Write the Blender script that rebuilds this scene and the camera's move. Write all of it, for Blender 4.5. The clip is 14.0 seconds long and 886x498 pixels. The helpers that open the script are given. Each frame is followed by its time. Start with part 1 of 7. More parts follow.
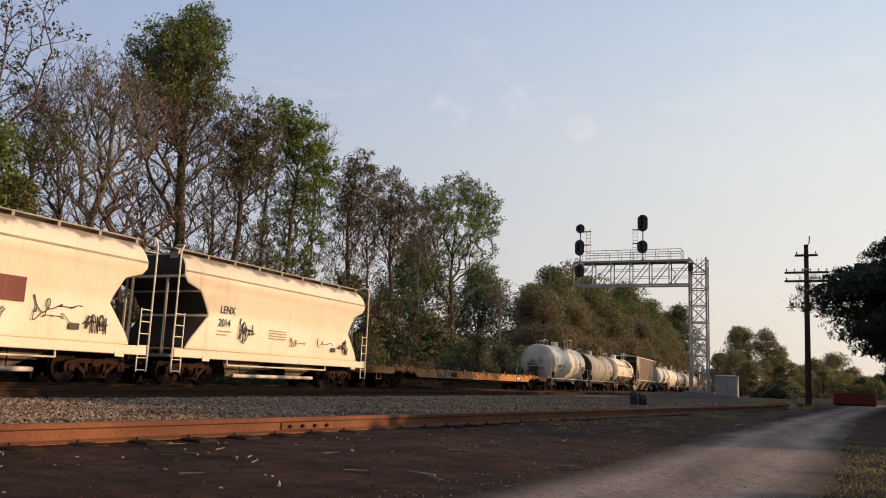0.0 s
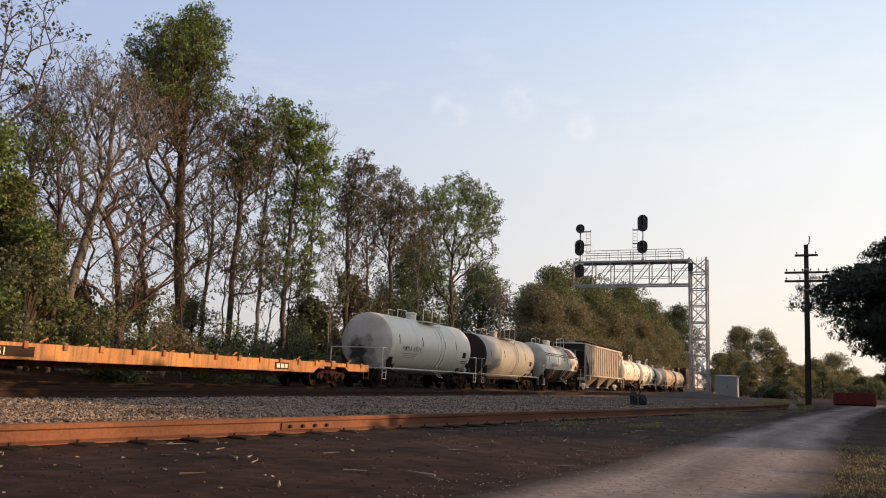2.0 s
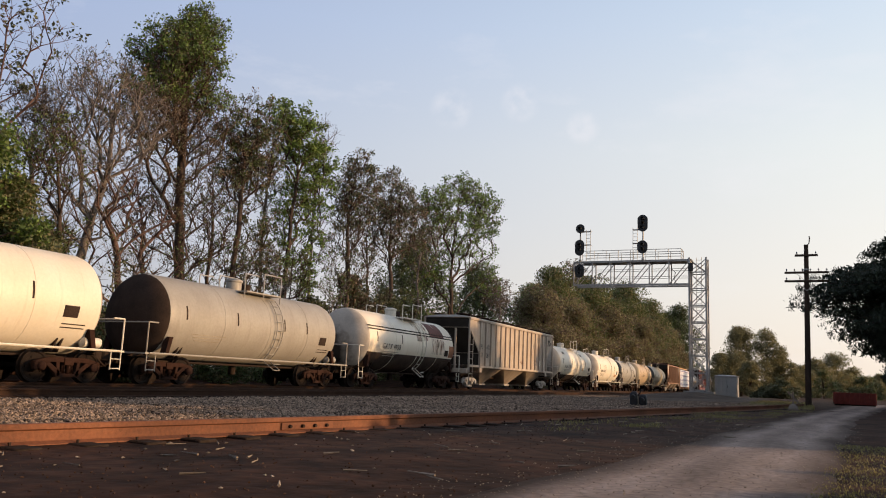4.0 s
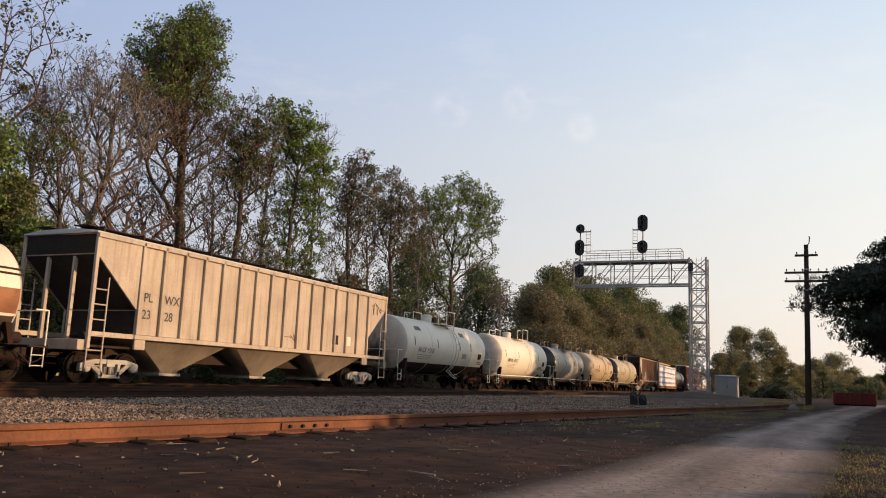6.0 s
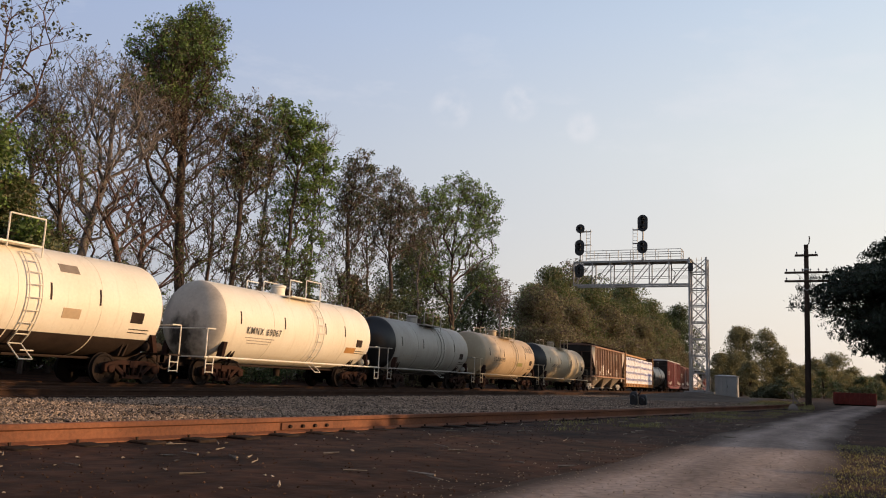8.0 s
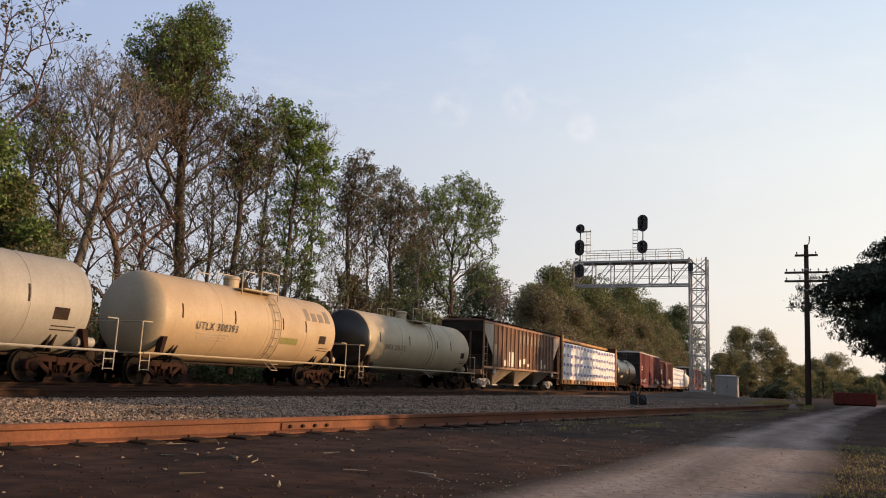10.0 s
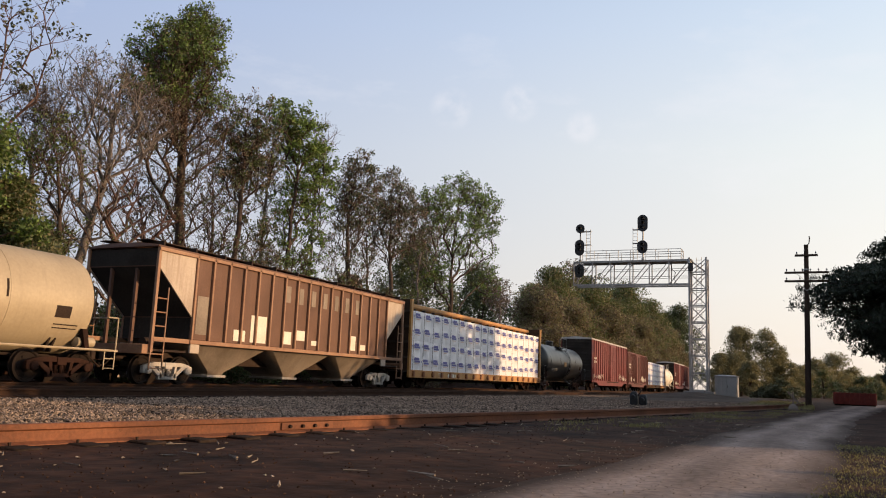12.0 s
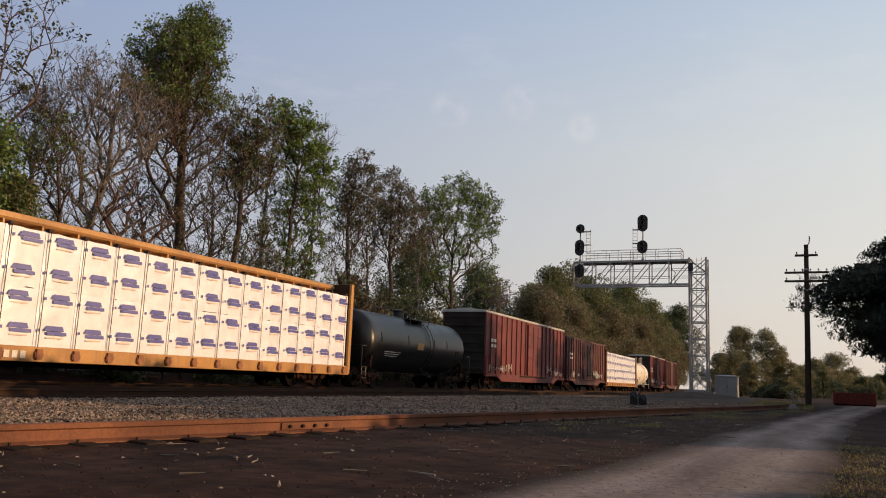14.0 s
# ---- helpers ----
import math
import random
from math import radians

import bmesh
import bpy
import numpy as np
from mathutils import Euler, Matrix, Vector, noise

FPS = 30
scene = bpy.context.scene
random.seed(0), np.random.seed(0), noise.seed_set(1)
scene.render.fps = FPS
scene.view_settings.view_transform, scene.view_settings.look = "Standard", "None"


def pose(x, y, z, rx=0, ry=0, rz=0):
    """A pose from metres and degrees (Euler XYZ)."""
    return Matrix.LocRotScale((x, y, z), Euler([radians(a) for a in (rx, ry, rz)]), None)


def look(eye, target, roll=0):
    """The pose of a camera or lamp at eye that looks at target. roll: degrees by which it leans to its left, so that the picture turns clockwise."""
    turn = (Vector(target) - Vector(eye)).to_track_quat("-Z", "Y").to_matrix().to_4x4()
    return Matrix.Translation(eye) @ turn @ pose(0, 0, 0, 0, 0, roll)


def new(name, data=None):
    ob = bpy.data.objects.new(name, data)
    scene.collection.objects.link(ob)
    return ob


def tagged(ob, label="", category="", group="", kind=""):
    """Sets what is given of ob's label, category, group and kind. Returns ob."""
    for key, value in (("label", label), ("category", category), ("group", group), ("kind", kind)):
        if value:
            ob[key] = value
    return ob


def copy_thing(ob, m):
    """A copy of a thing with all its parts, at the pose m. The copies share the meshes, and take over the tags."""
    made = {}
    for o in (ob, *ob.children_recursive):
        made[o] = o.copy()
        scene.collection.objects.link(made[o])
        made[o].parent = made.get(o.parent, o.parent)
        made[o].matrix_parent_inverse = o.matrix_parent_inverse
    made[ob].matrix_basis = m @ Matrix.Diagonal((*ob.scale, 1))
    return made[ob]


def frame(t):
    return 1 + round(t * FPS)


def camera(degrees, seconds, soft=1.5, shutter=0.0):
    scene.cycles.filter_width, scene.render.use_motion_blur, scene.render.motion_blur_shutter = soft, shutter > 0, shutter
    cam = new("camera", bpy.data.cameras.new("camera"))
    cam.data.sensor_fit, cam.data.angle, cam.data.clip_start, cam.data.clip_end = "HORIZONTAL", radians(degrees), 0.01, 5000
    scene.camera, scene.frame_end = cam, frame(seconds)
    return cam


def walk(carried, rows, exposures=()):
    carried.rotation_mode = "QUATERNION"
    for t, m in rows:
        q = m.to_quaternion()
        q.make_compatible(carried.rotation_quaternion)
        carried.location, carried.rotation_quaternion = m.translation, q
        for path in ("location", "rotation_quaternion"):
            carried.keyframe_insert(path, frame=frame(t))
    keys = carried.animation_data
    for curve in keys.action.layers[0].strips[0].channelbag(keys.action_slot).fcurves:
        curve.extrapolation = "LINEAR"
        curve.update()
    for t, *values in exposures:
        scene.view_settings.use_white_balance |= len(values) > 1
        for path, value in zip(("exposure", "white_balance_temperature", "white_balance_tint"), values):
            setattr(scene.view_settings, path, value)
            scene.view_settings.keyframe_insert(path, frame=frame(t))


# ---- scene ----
# camera: low over the ground beside a siding, standing still
cam = camera(58.2, 14.0, soft=1.05)
EYE = (0, 0, 0.65)
VIEW = Matrix.Translation(EYE) @ pose(0, 0, 0, 0, 0, 24.578) @ pose(0, 0, 0, 99.263) @ pose(0, 0, 0, 0, 0, 2.3965)
walk(cam, [(0, VIEW), (14, VIEW)], [(0, 0.64), (1.0, 0.72), (2.0, 0.9), (3.0, 0.78), (6.5, 0.80), (8.0, 0.70), (10.5, 0.84), (12.5, 0.84), (13.2, 0.72), (14, 0.47)])

# ---- evening light: low warm sun from ahead and to the side, hazy sky ----
SUN_AZ, SUN_EL = radians(72), radians(9)
world = bpy.data.worlds.new("evening_sky")
scene.world = world
world.use_nodes = True
wn, wl = world.node_tree.nodes, world.node_tree.links
sky = wn.new("ShaderNodeTexSky")
sky.sky_type, sky.sun_disc = "NISHITA", False
sky.sun_elevation, sky.sun_rotation = SUN_EL, SUN_AZ
sky.air_density, sky.dust_density, sky.ozone_density = 1.0, 1.6, 3.0
# high haze whitens the sky: paler and warmer towards the sun and the horizon, with faint cirrus


def haze_ramp(stops):
    r = wn.new("ShaderNodeValToRGB")
    e = r.color_ramp.elements
    while len(e) < len(stops):
        e.new(0.5)
    for k, (pos, c) in zip(e, stops):
        k.position, k.color = pos, (*(v / 10 for v in c), 1)
    return r


wtc = wn.new("ShaderNodeTexCoord")
wsep = wn.new("ShaderNodeSeparateXYZ")
wl.new(wtc.outputs["Generated"], wsep.inputs[0])
wdot = wn.new("ShaderNodeVectorMath")
wdot.operation = "DOT_PRODUCT"
wdot.inputs[1].default_value = (math.sin(SUN_AZ), math.cos(SUN_AZ), 0)
wl.new(wtc.outputs["Generated"], wdot.inputs[0])
wside = wn.new("ShaderNodeMapRange")
wside.inputs[1].default_value, wside.inputs[2].default_value = -0.62, 0.5
wl.new(wdot.outputs["Value"], wside.inputs[0])
away = haze_ramp([(0.0, (3.5, 3.35, 3.4)), (0.2, (2.9, 3.15, 3.9)), (0.42, (2.36, 2.87, 4.3)), (0.75, (1.3, 1.5, 2.0))])
toward = haze_ramp([(0.0, (6.7, 5.6, 4.7)), (0.12, (6.6, 6.05, 5.3)), (0.28, (6.0, 6.08, 5.75)), (0.46, (4.35, 5.1, 5.9)), (0.8, (1.5, 1.7, 2.2))])
for r in (away, toward):
    wl.new(wsep.outputs["Z"], r.inputs[0])
sides = wn.new("ShaderNodeMix")
sides.data_type = "RGBA"
wl.new(wside.outputs[0], sides.inputs[0])
wl.new(away.outputs[0], sides.inputs[6])
wl.new(toward.outputs[0], sides.inputs[7])
wmap = wn.new("ShaderNodeMapping")
wmap.inputs["Scale"].default_value = (1.5, 1.5, 4.0)
cirrus = wn.new("ShaderNodeTexNoise")
cirrus.inputs["Scale"].default_value, cirrus.inputs["Detail"].default_value, cirrus.inputs["Roughness"].default_value = 3.2, 7, 0.62
wl.new(wtc.outputs["Generated"], wmap.inputs["Vector"])
wl.new(wmap.outputs[0], cirrus.inputs["Vector"])
wisp_noise = wn.new("ShaderNodeTexNoise")
wisp_noise.inputs["Scale"].default_value, wisp_noise.inputs["Detail"].default_value = 42, 6
wl.new(wtc.outputs["Generated"], wisp_noise.inputs["Vector"])
wisp = wn.new("ShaderNodeMapRange")
wisp.inputs[1].default_value, wisp.inputs[2].default_value = 0.35, 0.65
wl.new(wisp_noise.outputs[0], wisp.inputs[0])
cfac = wn.new("ShaderNodeMapRange")
cfac.inputs[1].default_value, cfac.inputs[2].default_value, cfac.inputs[4].default_value = 0.56, 0.8, 0.3
wl.new(cirrus.outputs[0], cfac.inputs[0])
cmix = wn.new("ShaderNodeMix")
cmix.data_type = "RGBA"
cmix.inputs[7].default_value = (0.62, 0.59, 0.60, 1)
# three small cloud wisps
puff = cfac.outputs[0]
for at, tight in (((-0.39, 0.86, 0.33), 0.99955), ((-0.31, 0.89, 0.34), 0.9996), ((-0.24, 0.92, 0.31), 0.9997)):
    near_ = wn.new("ShaderNodeVectorMath")
    near_.operation = "DOT_PRODUCT"
    near_.inputs[1].default_value = Vector(at).normalized()
    wl.new(wtc.outputs["Generated"], near_.inputs[0])
    lobe = wn.new("ShaderNodeMapRange")
    lobe.interpolation_type = "SMOOTHSTEP"
    lobe.inputs[1].default_value, lobe.inputs[2].default_value, lobe.inputs[4].default_value = tight, 1.0, 0.38
    wl.new(near_.outputs["Value"], lobe.inputs[0])
    ragged = wn.new("ShaderNodeMath")
    ragged.operation = "MULTIPLY"
    wl.new(lobe.outputs[0], ragged.inputs[0])
    wl.new(wisp.outputs[0], ragged.inputs[1])
    both = wn.new("ShaderNodeMath")
    both.operation = "MAXIMUM"
    wl.new(puff, both.inputs[0])
    wl.new(ragged.outputs[0], both.inputs[1])
    puff = both.outputs[0]
wl.new(puff, cmix.inputs[0])
wl.new(sides.outputs[2], cmix.inputs[6])
ten = wn.new("ShaderNodeVectorMath")
ten.operation = "SCALE"
ten.inputs["Scale"].default_value = 10
wl.new(cmix.outputs[2], ten.inputs[0])
hmix = wn.new("ShaderNodeMix")
hmix.data_type = "RGBA"
hmix.inputs[0].default_value = 0.85
bg = wn["Background"]
bg.inputs[1].default_value = 0.1
wl.new(sky.outputs[0], hmix.inputs[6])
wl.new(ten.outputs[0], hmix.inputs[7])
wl.new(hmix.outputs[2], bg.inputs[0])
sun = new("sun", bpy.data.lights.new("sun", "SUN"))
sun.data.energy, sun.data.angle, sun.data.color = 2.95, radians(0.6), (1.0, 0.635, 0.335)
TO_SUN = Vector((math.sin(SUN_AZ) * math.cos(SUN_EL), math.cos(SUN_AZ) * math.cos(SUN_EL), math.sin(SUN_EL)))
sun.matrix_world = look(TO_SUN * 60, (0, 0, 0))


# ---- materials ----
def surface(name, base, dark, rough=0.7, scale=1.5, amount=0.5, grain=40, gain=0.25, bump=0.15, streak=None,
            streak_amount=0.0, streak_lo=0.5, metal=0.0, vary=0.0, island=0.0, through_light=0.0):
    m = bpy.data.materials.new(name)
    m.use_nodes = True
    n, l = m.node_tree.nodes, m.node_tree.links
    b = n["Principled BSDF"]
    tc = n.new("ShaderNodeTexCoord")
    big = n.new("ShaderNodeTexNoise")
    big.inputs["Scale"].default_value, big.inputs["Detail"].default_value = scale, 5
    l.new(tc.outputs["Object"], big.inputs["Vector"])
    ramp = n.new("ShaderNodeMapRange")
    ramp.inputs[1].default_value, ramp.inputs[2].default_value, ramp.inputs[4].default_value = 0.36, 0.68, amount
    l.new(big.outputs[0], ramp.inputs[0])
    mix = n.new("ShaderNodeMix")
    mix.data_type = "RGBA"
    mix.inputs[6].default_value, mix.inputs[7].default_value = (*base, 1), (*dark, 1)
    l.new(ramp.outputs[0], mix.inputs[0])
    col = mix.outputs[2]
    if streak:
        mp = n.new("ShaderNodeMapping")
        mp.inputs["Scale"].default_value = (0.8, 3.2, 0.22)
        l.new(tc.outputs["Object"], mp.inputs[0])
        sn = n.new("ShaderNodeTexNoise")
        sn.inputs["Scale"].default_value, sn.inputs["Detail"].default_value, sn.inputs["Roughness"].default_value = 1.7, 6, 0.65
        l.new(mp.outputs[0], sn.inputs["Vector"])
        sr = n.new("ShaderNodeMapRange")
        sr.inputs[1].default_value, sr.inputs[2].default_value, sr.inputs[4].default_value = streak_lo, streak_lo + 0.25, streak_amount
        l.new(sn.outputs[0], sr.inputs[0])
        sm = n.new("ShaderNodeMix")
        sm.data_type = "RGBA"
        sm.inputs[7].default_value = (*streak, 1)
        l.new(sr.outputs[0], sm.inputs[0])
        l.new(col, sm.inputs[6])
        col = sm.outputs[2]
    fine = n.new("ShaderNodeTexNoise")
    fine.inputs["Scale"].default_value, fine.inputs["Detail"].default_value = grain, 4
    l.new(tc.outputs["Object"], fine.inputs["Vector"])
    val = n.new("ShaderNodeMapRange")
    val.inputs[1].default_value, val.inputs[2].default_value = 0.25, 0.75
    val.inputs[3].default_value, val.inputs[4].default_value = 1 - gain, 1 + gain
    l.new(fine.outputs[0], val.inputs[0])
    value = val.outputs[0]
    for amt, node in ((vary, "ShaderNodeObjectInfo"), (island, "ShaderNodeNewGeometry")):
        if amt:
            src = n.new(node)
            vr = n.new("ShaderNodeMapRange")
            vr.inputs[3].default_value, vr.inputs[4].default_value = 1 - amt, 1 + amt
            l.new(src.outputs["Random" if node == "ShaderNodeObjectInfo" else "Random Per Island"], vr.inputs[0])
            mu = n.new("ShaderNodeMath")
            mu.operation = "MULTIPLY"
            l.new(value, mu.inputs[0])
            l.new(vr.outputs[0], mu.inputs[1])
            value = mu.outputs[0]
    sc = n.new("ShaderNodeVectorMath")
    sc.operation = "SCALE"
    l.new(col, sc.inputs[0])
    l.new(value, sc.inputs["Scale"])
    l.new(sc.outputs[0], b.inputs["Base Color"])
    rr = n.new("ShaderNodeMapRange")
    rr.inputs[3].default_value, rr.inputs[4].default_value = max(0.05, rough - 0.12), min(1, rough + 0.12)
    l.new(big.outputs[0], rr.inputs[0])
    l.new(rr.outputs[0], b.inputs["Roughness"])
    b.inputs["Metallic"].default_value = metal
    if rough >= 0.85:
        b.inputs["Specular IOR Level"].default_value = 0.12
    if bump:
        bp = n.new("ShaderNodeBump")
        bp.inputs["Strength"].default_value, bp.inputs["Distance"].default_value = bump, 0.02
        l.new(fine.outputs[0], bp.inputs["Height"])
        l.new(bp.outputs[0], b.inputs["Normal"])
    if through_light:
        tr = n.new("ShaderNodeBsdfTranslucent")
        l.new(sc.outputs[0], tr.inputs["Color"])
        ms = n.new("ShaderNodeMixShader")
        ms.inputs[0].default_value = through_light
        l.new(b.outputs[0], ms.inputs[1])
        l.new(tr.outputs[0], ms.inputs[2])
        l.new(ms.outputs[0], n["Material Output"].inputs["Surface"])
    return m


RUST = surface("rusty_steel", (0.30, 0.125, 0.055), (0.16, 0.06, 0.03), 0.75, 2.0, 0.8, 50, 0.3, 0.3)
MAIN_RAIL = surface("dull_rail", (0.055, 0.03, 0.02), (0.03, 0.017, 0.012), 0.88, 1.2, 0.8, 30, 0.25, 0.2)
RAIL = surface("rusty_rail", (0.19, 0.066, 0.027), (0.10, 0.037, 0.019), 0.8, 1.2, 0.8, 30, 0.25, 0.2)
TIE = surface("weathered_tie_wood", (0.034, 0.023, 0.018), (0.018, 0.013, 0.011), 0.9, 1.5, 0.7, 25, 0.35, 0.4)
EARTH = surface("cinder_earth", (0.060, 0.026, 0.0145), (0.017, 0.009, 0.006), 0.95, 1.3, 1.0, 5, 0.6, 0.9, streak=(0.062, 0.043, 0.032), streak_amount=0.5, streak_lo=0.58)
LANE = surface("gravel_lane", (0.43, 0.335, 0.285), (0.30, 0.23, 0.19), 0.95, 0.6, 0.8, 14, 0.3, 0.5)
BALLAST = surface("ballast_bed", (0.085, 0.066, 0.054), (0.045, 0.035, 0.029), 0.95, 0.8, 0.7, 18, 0.5, 0.8)
STONE = surface("ballast_stone", (0.27, 0.20, 0.15), (0.13, 0.095, 0.07), 0.9, 0.7, 0.7, 20, 0.25, 0.2, island=0.85)
CHIP = surface("pale_debris", (0.30, 0.25, 0.2), (0.17, 0.13, 0.1), 0.85, 3, 0.6, 30, 0.25, 0.1, island=0.5)
GALV = surface("galvanised_steel", (0.36, 0.35, 0.335), (0.24, 0.23, 0.22), 0.55, 1.0, 0.6, 20, 0.15, 0.05, metal=0.3)
SIGNAL_BLACK = surface("signal_black", (0.02, 0.02, 0.022), (0.012, 0.012, 0.012), 0.6, 2, 0.5, 30, 0.2, 0.05)
LENS = surface("signal_glass", (0.03, 0.03, 0.035), (0.02, 0.02, 0.02), 0.12, 2, 0.4, 30, 0.1, 0.0)
POLE_WOOD = surface("creosoted_pole", (0.055, 0.038, 0.028), (0.03, 0.022, 0.018), 0.85, 1.0, 0.6, 25, 0.3, 0.4)
CERAMIC = surface("insulator_glass", (0.16, 0.14, 0.13), (0.1, 0.09, 0.08), 0.25, 3, 0.4, 20, 0.1, 0)
CABINET = surface("cabinet_paint", (0.30, 0.29, 0.275), (0.2, 0.195, 0.185), 0.6, 1.2, 0.5, 20, 0.12, 0.05)
BARK = surface("bark", (0.085, 0.062, 0.05), (0.04, 0.03, 0.026), 0.95, 2.5, 0.8, 18, 0.35, 0.5)
BARK_PALE = surface("pale_bark", (0.185, 0.16, 0.145), (0.11, 0.094, 0.085), 0.95, 2.5, 0.8, 18, 0.3, 0.4)
BARK_RED = surface("reddish_bark", (0.115, 0.072, 0.060), (0.06, 0.04, 0.034), 0.95, 2.5, 0.8, 18, 0.35, 0.5)
LEAF = surface("spring_leaf", (0.10, 0.135, 0.042), (0.066, 0.088, 0.03), 0.6, 0.4, 0.8, 8, 0.2, 0, island=0.35, through_light=0.35)
LEAF_BRIGHT = surface("bright_spring_leaf", (0.14, 0.22, 0.042), (0.09, 0.14, 0.034), 0.6, 0.4, 0.8, 8, 0.2, 0, island=0.35, through_light=0.35)
LEAF_BROWN = surface("bronze_bud", (0.16, 0.118, 0.078), (0.105, 0.076, 0.055), 0.7, 0.4, 0.8, 8, 0.2, 0, island=0.35, through_light=0.25)
LEAF_OLIVE = surface("olive_leaf", (0.22, 0.205, 0.105), (0.15, 0.14, 0.075), 0.65, 0.3, 0.8, 8, 0.2, 0, island=0.35, through_light=0.5)
CINDER = surface("cinder", (0.075, 0.043, 0.03), (0.035, 0.02, 0.015), 0.95, 0.8, 0.7, 18, 0.4, 0.3, island=0.6)
LEAF_DARK = surface("dark_leaf", (0.085, 0.098, 0.048), (0.06, 0.068, 0.036), 0.65, 0.4, 0.8, 8, 0.2, 0, island=0.35, through_light=0.25)
NEEDLE = surface("spruce_needles", (0.018, 0.030, 0.014), (0.010, 0.018, 0.009), 0.65, 0.6, 0.7, 10, 0.2, 0, island=0.35, through_light=0.1)
GRASS = surface("grass_blades", (0.23, 0.215, 0.075), (0.29, 0.24, 0.11), 0.75, 0.9, 0.8, 8, 0.2, 0, island=0.4, through_light=0.3)
UNDER = surface("car_underframe", (0.042, 0.028, 0.022), (0.022, 0.016, 0.014), 0.85, 2, 0.7, 30, 0.3, 0.2)
TRUCK = surface("truck_steel", (0.036, 0.0165, 0.012), (0.018, 0.011, 0.009), 0.88, 2.5, 0.7, 30, 0.3, 0.2)
TRUCK_PALE = surface("pale_truck_steel", (0.42, 0.39, 0.36), (0.25, 0.21, 0.18), 0.75, 2.5, 0.7, 30, 0.25, 0.2)
WHEEL = surface("wheel_steel", (0.022, 0.016, 0.014), (0.013, 0.01, 0.009), 0.88, 3, 0.7, 30, 0.25, 0.1)
CREAM = surface("cream_hopper_paint", (0.76, 0.69, 0.58), (0.66, 0.57, 0.45), 0.5, 0.6, 0.6, 14, 0.06, 0.03, streak=(0.36, 0.27, 0.18), streak_amount=0.5, streak_lo=0.55)
CREAM_SHADE = surface("dark_cream_paint", (0.35, 0.31, 0.26), (0.2, 0.17, 0.14), 0.7, 1.5, 0.8, 20, 0.2, 0.1)
WHITE_TANK = surface("white_tank_paint", (0.76, 0.70, 0.60), (0.66, 0.58, 0.46), 0.42, 0.5, 0.6, 12, 0.05, 0.02, streak=(0.42, 0.31, 0.2), streak_amount=0.4, streak_lo=0.56)
# tank white toned down for the heads' shade; stain() adds the soot patch
SOOTY_SHADED = surface("sooty_shaded_tank_end", (0.56, 0.50, 0.43), (0.36, 0.31, 0.26), 0.6, 0.9, 0.9, 12, 0.08, 0.03)
def stain(m, centre, reach, colour):
    """A ragged dark stain round a spot (x, z) of the thing."""
    n, l = m.node_tree.nodes, m.node_tree.links
    b = n["Principled BSDF"]
    tc = n.new("ShaderNodeTexCoord")
    off = n.new("ShaderNodeVectorMath")
    off.operation = "SUBTRACT"
    off.inputs[1].default_value = (centre[0], 0, centre[1])
    flat = n.new("ShaderNodeVectorMath")
    flat.operation = "MULTIPLY"
    flat.inputs[1].default_value = (1, 0, 0.85)
    size = n.new("ShaderNodeVectorMath")
    size.operation = "LENGTH"
    rag = n.new("ShaderNodeTexNoise")
    rag.inputs["Scale"].default_value, rag.inputs["Detail"].default_value = 2.2, 6
    add_ = n.new("ShaderNodeMath")
    add_.operation = "MULTIPLY_ADD"
    add_.inputs[1].default_value = 1.5
    edge = n.new("ShaderNodeMapRange")
    edge.inputs[1].default_value, edge.inputs[2].default_value, edge.inputs[3].default_value, edge.inputs[4].default_value = reach + 0.45, reach + 1.0, 0.96, 0.0
    mix = n.new("ShaderNodeMix")
    mix.data_type = "RGBA"
    mix.inputs[7].default_value = (*colour, 1)
    l.new(tc.outputs["Object"], off.inputs[0])
    l.new(off.outputs[0], flat.inputs[0])
    l.new(flat.outputs[0], size.inputs[0])
    l.new(tc.outputs["Object"], rag.inputs["Vector"])
    l.new(rag.outputs[0], add_.inputs[0])
    l.new(size.outputs["Value"], add_.inputs[2])
    l.new(add_.outputs[0], edge.inputs[0])
    l.new(b.inputs["Base Color"].links[0].from_socket, mix.inputs[6])
    l.new(edge.outputs[0], mix.inputs[0])
    l.new(mix.outputs[2], b.inputs["Base Color"])
    return m


def top_stain_shade(m, z0, colour):
    """Spilt dust and walkway shade painted as one ragged band above the height z0."""
    n, l = m.node_tree.nodes, m.node_tree.links
    b = n["Principled BSDF"]
    tc = n.new("ShaderNodeTexCoord")
    sep = n.new("ShaderNodeSeparateXYZ")
    rag = n.new("ShaderNodeTexNoise")
    rag.inputs["Scale"].default_value, rag.inputs["Detail"].default_value = 1.6, 7
    up = n.new("ShaderNodeMath")
    up.operation = "MULTIPLY_ADD"
    up.inputs[1].default_value = 0.9
    edge = n.new("ShaderNodeMapRange")
    edge.inputs[1].default_value, edge.inputs[2].default_value, edge.inputs[4].default_value = z0 + 0.45, z0 + 0.6, 0.8
    mix = n.new("ShaderNodeMix")
    mix.data_type = "RGBA"
    mix.inputs[7].default_value = (*colour, 1)
    l.new(tc.outputs["Object"], sep.inputs[0])
    l.new(tc.outputs["Object"], rag.inputs["Vector"])
    l.new(rag.outputs[0], up.inputs[0])
    l.new(sep.outputs["Z"], up.inputs[2])
    l.new(up.outputs[0], edge.inputs[0])
    l.new(b.inputs["Base Color"].links[0].from_socket, mix.inputs[6])
    l.new(edge.outputs[0], mix.inputs[0])
    l.new(mix.outputs[2], b.inputs["Base Color"])


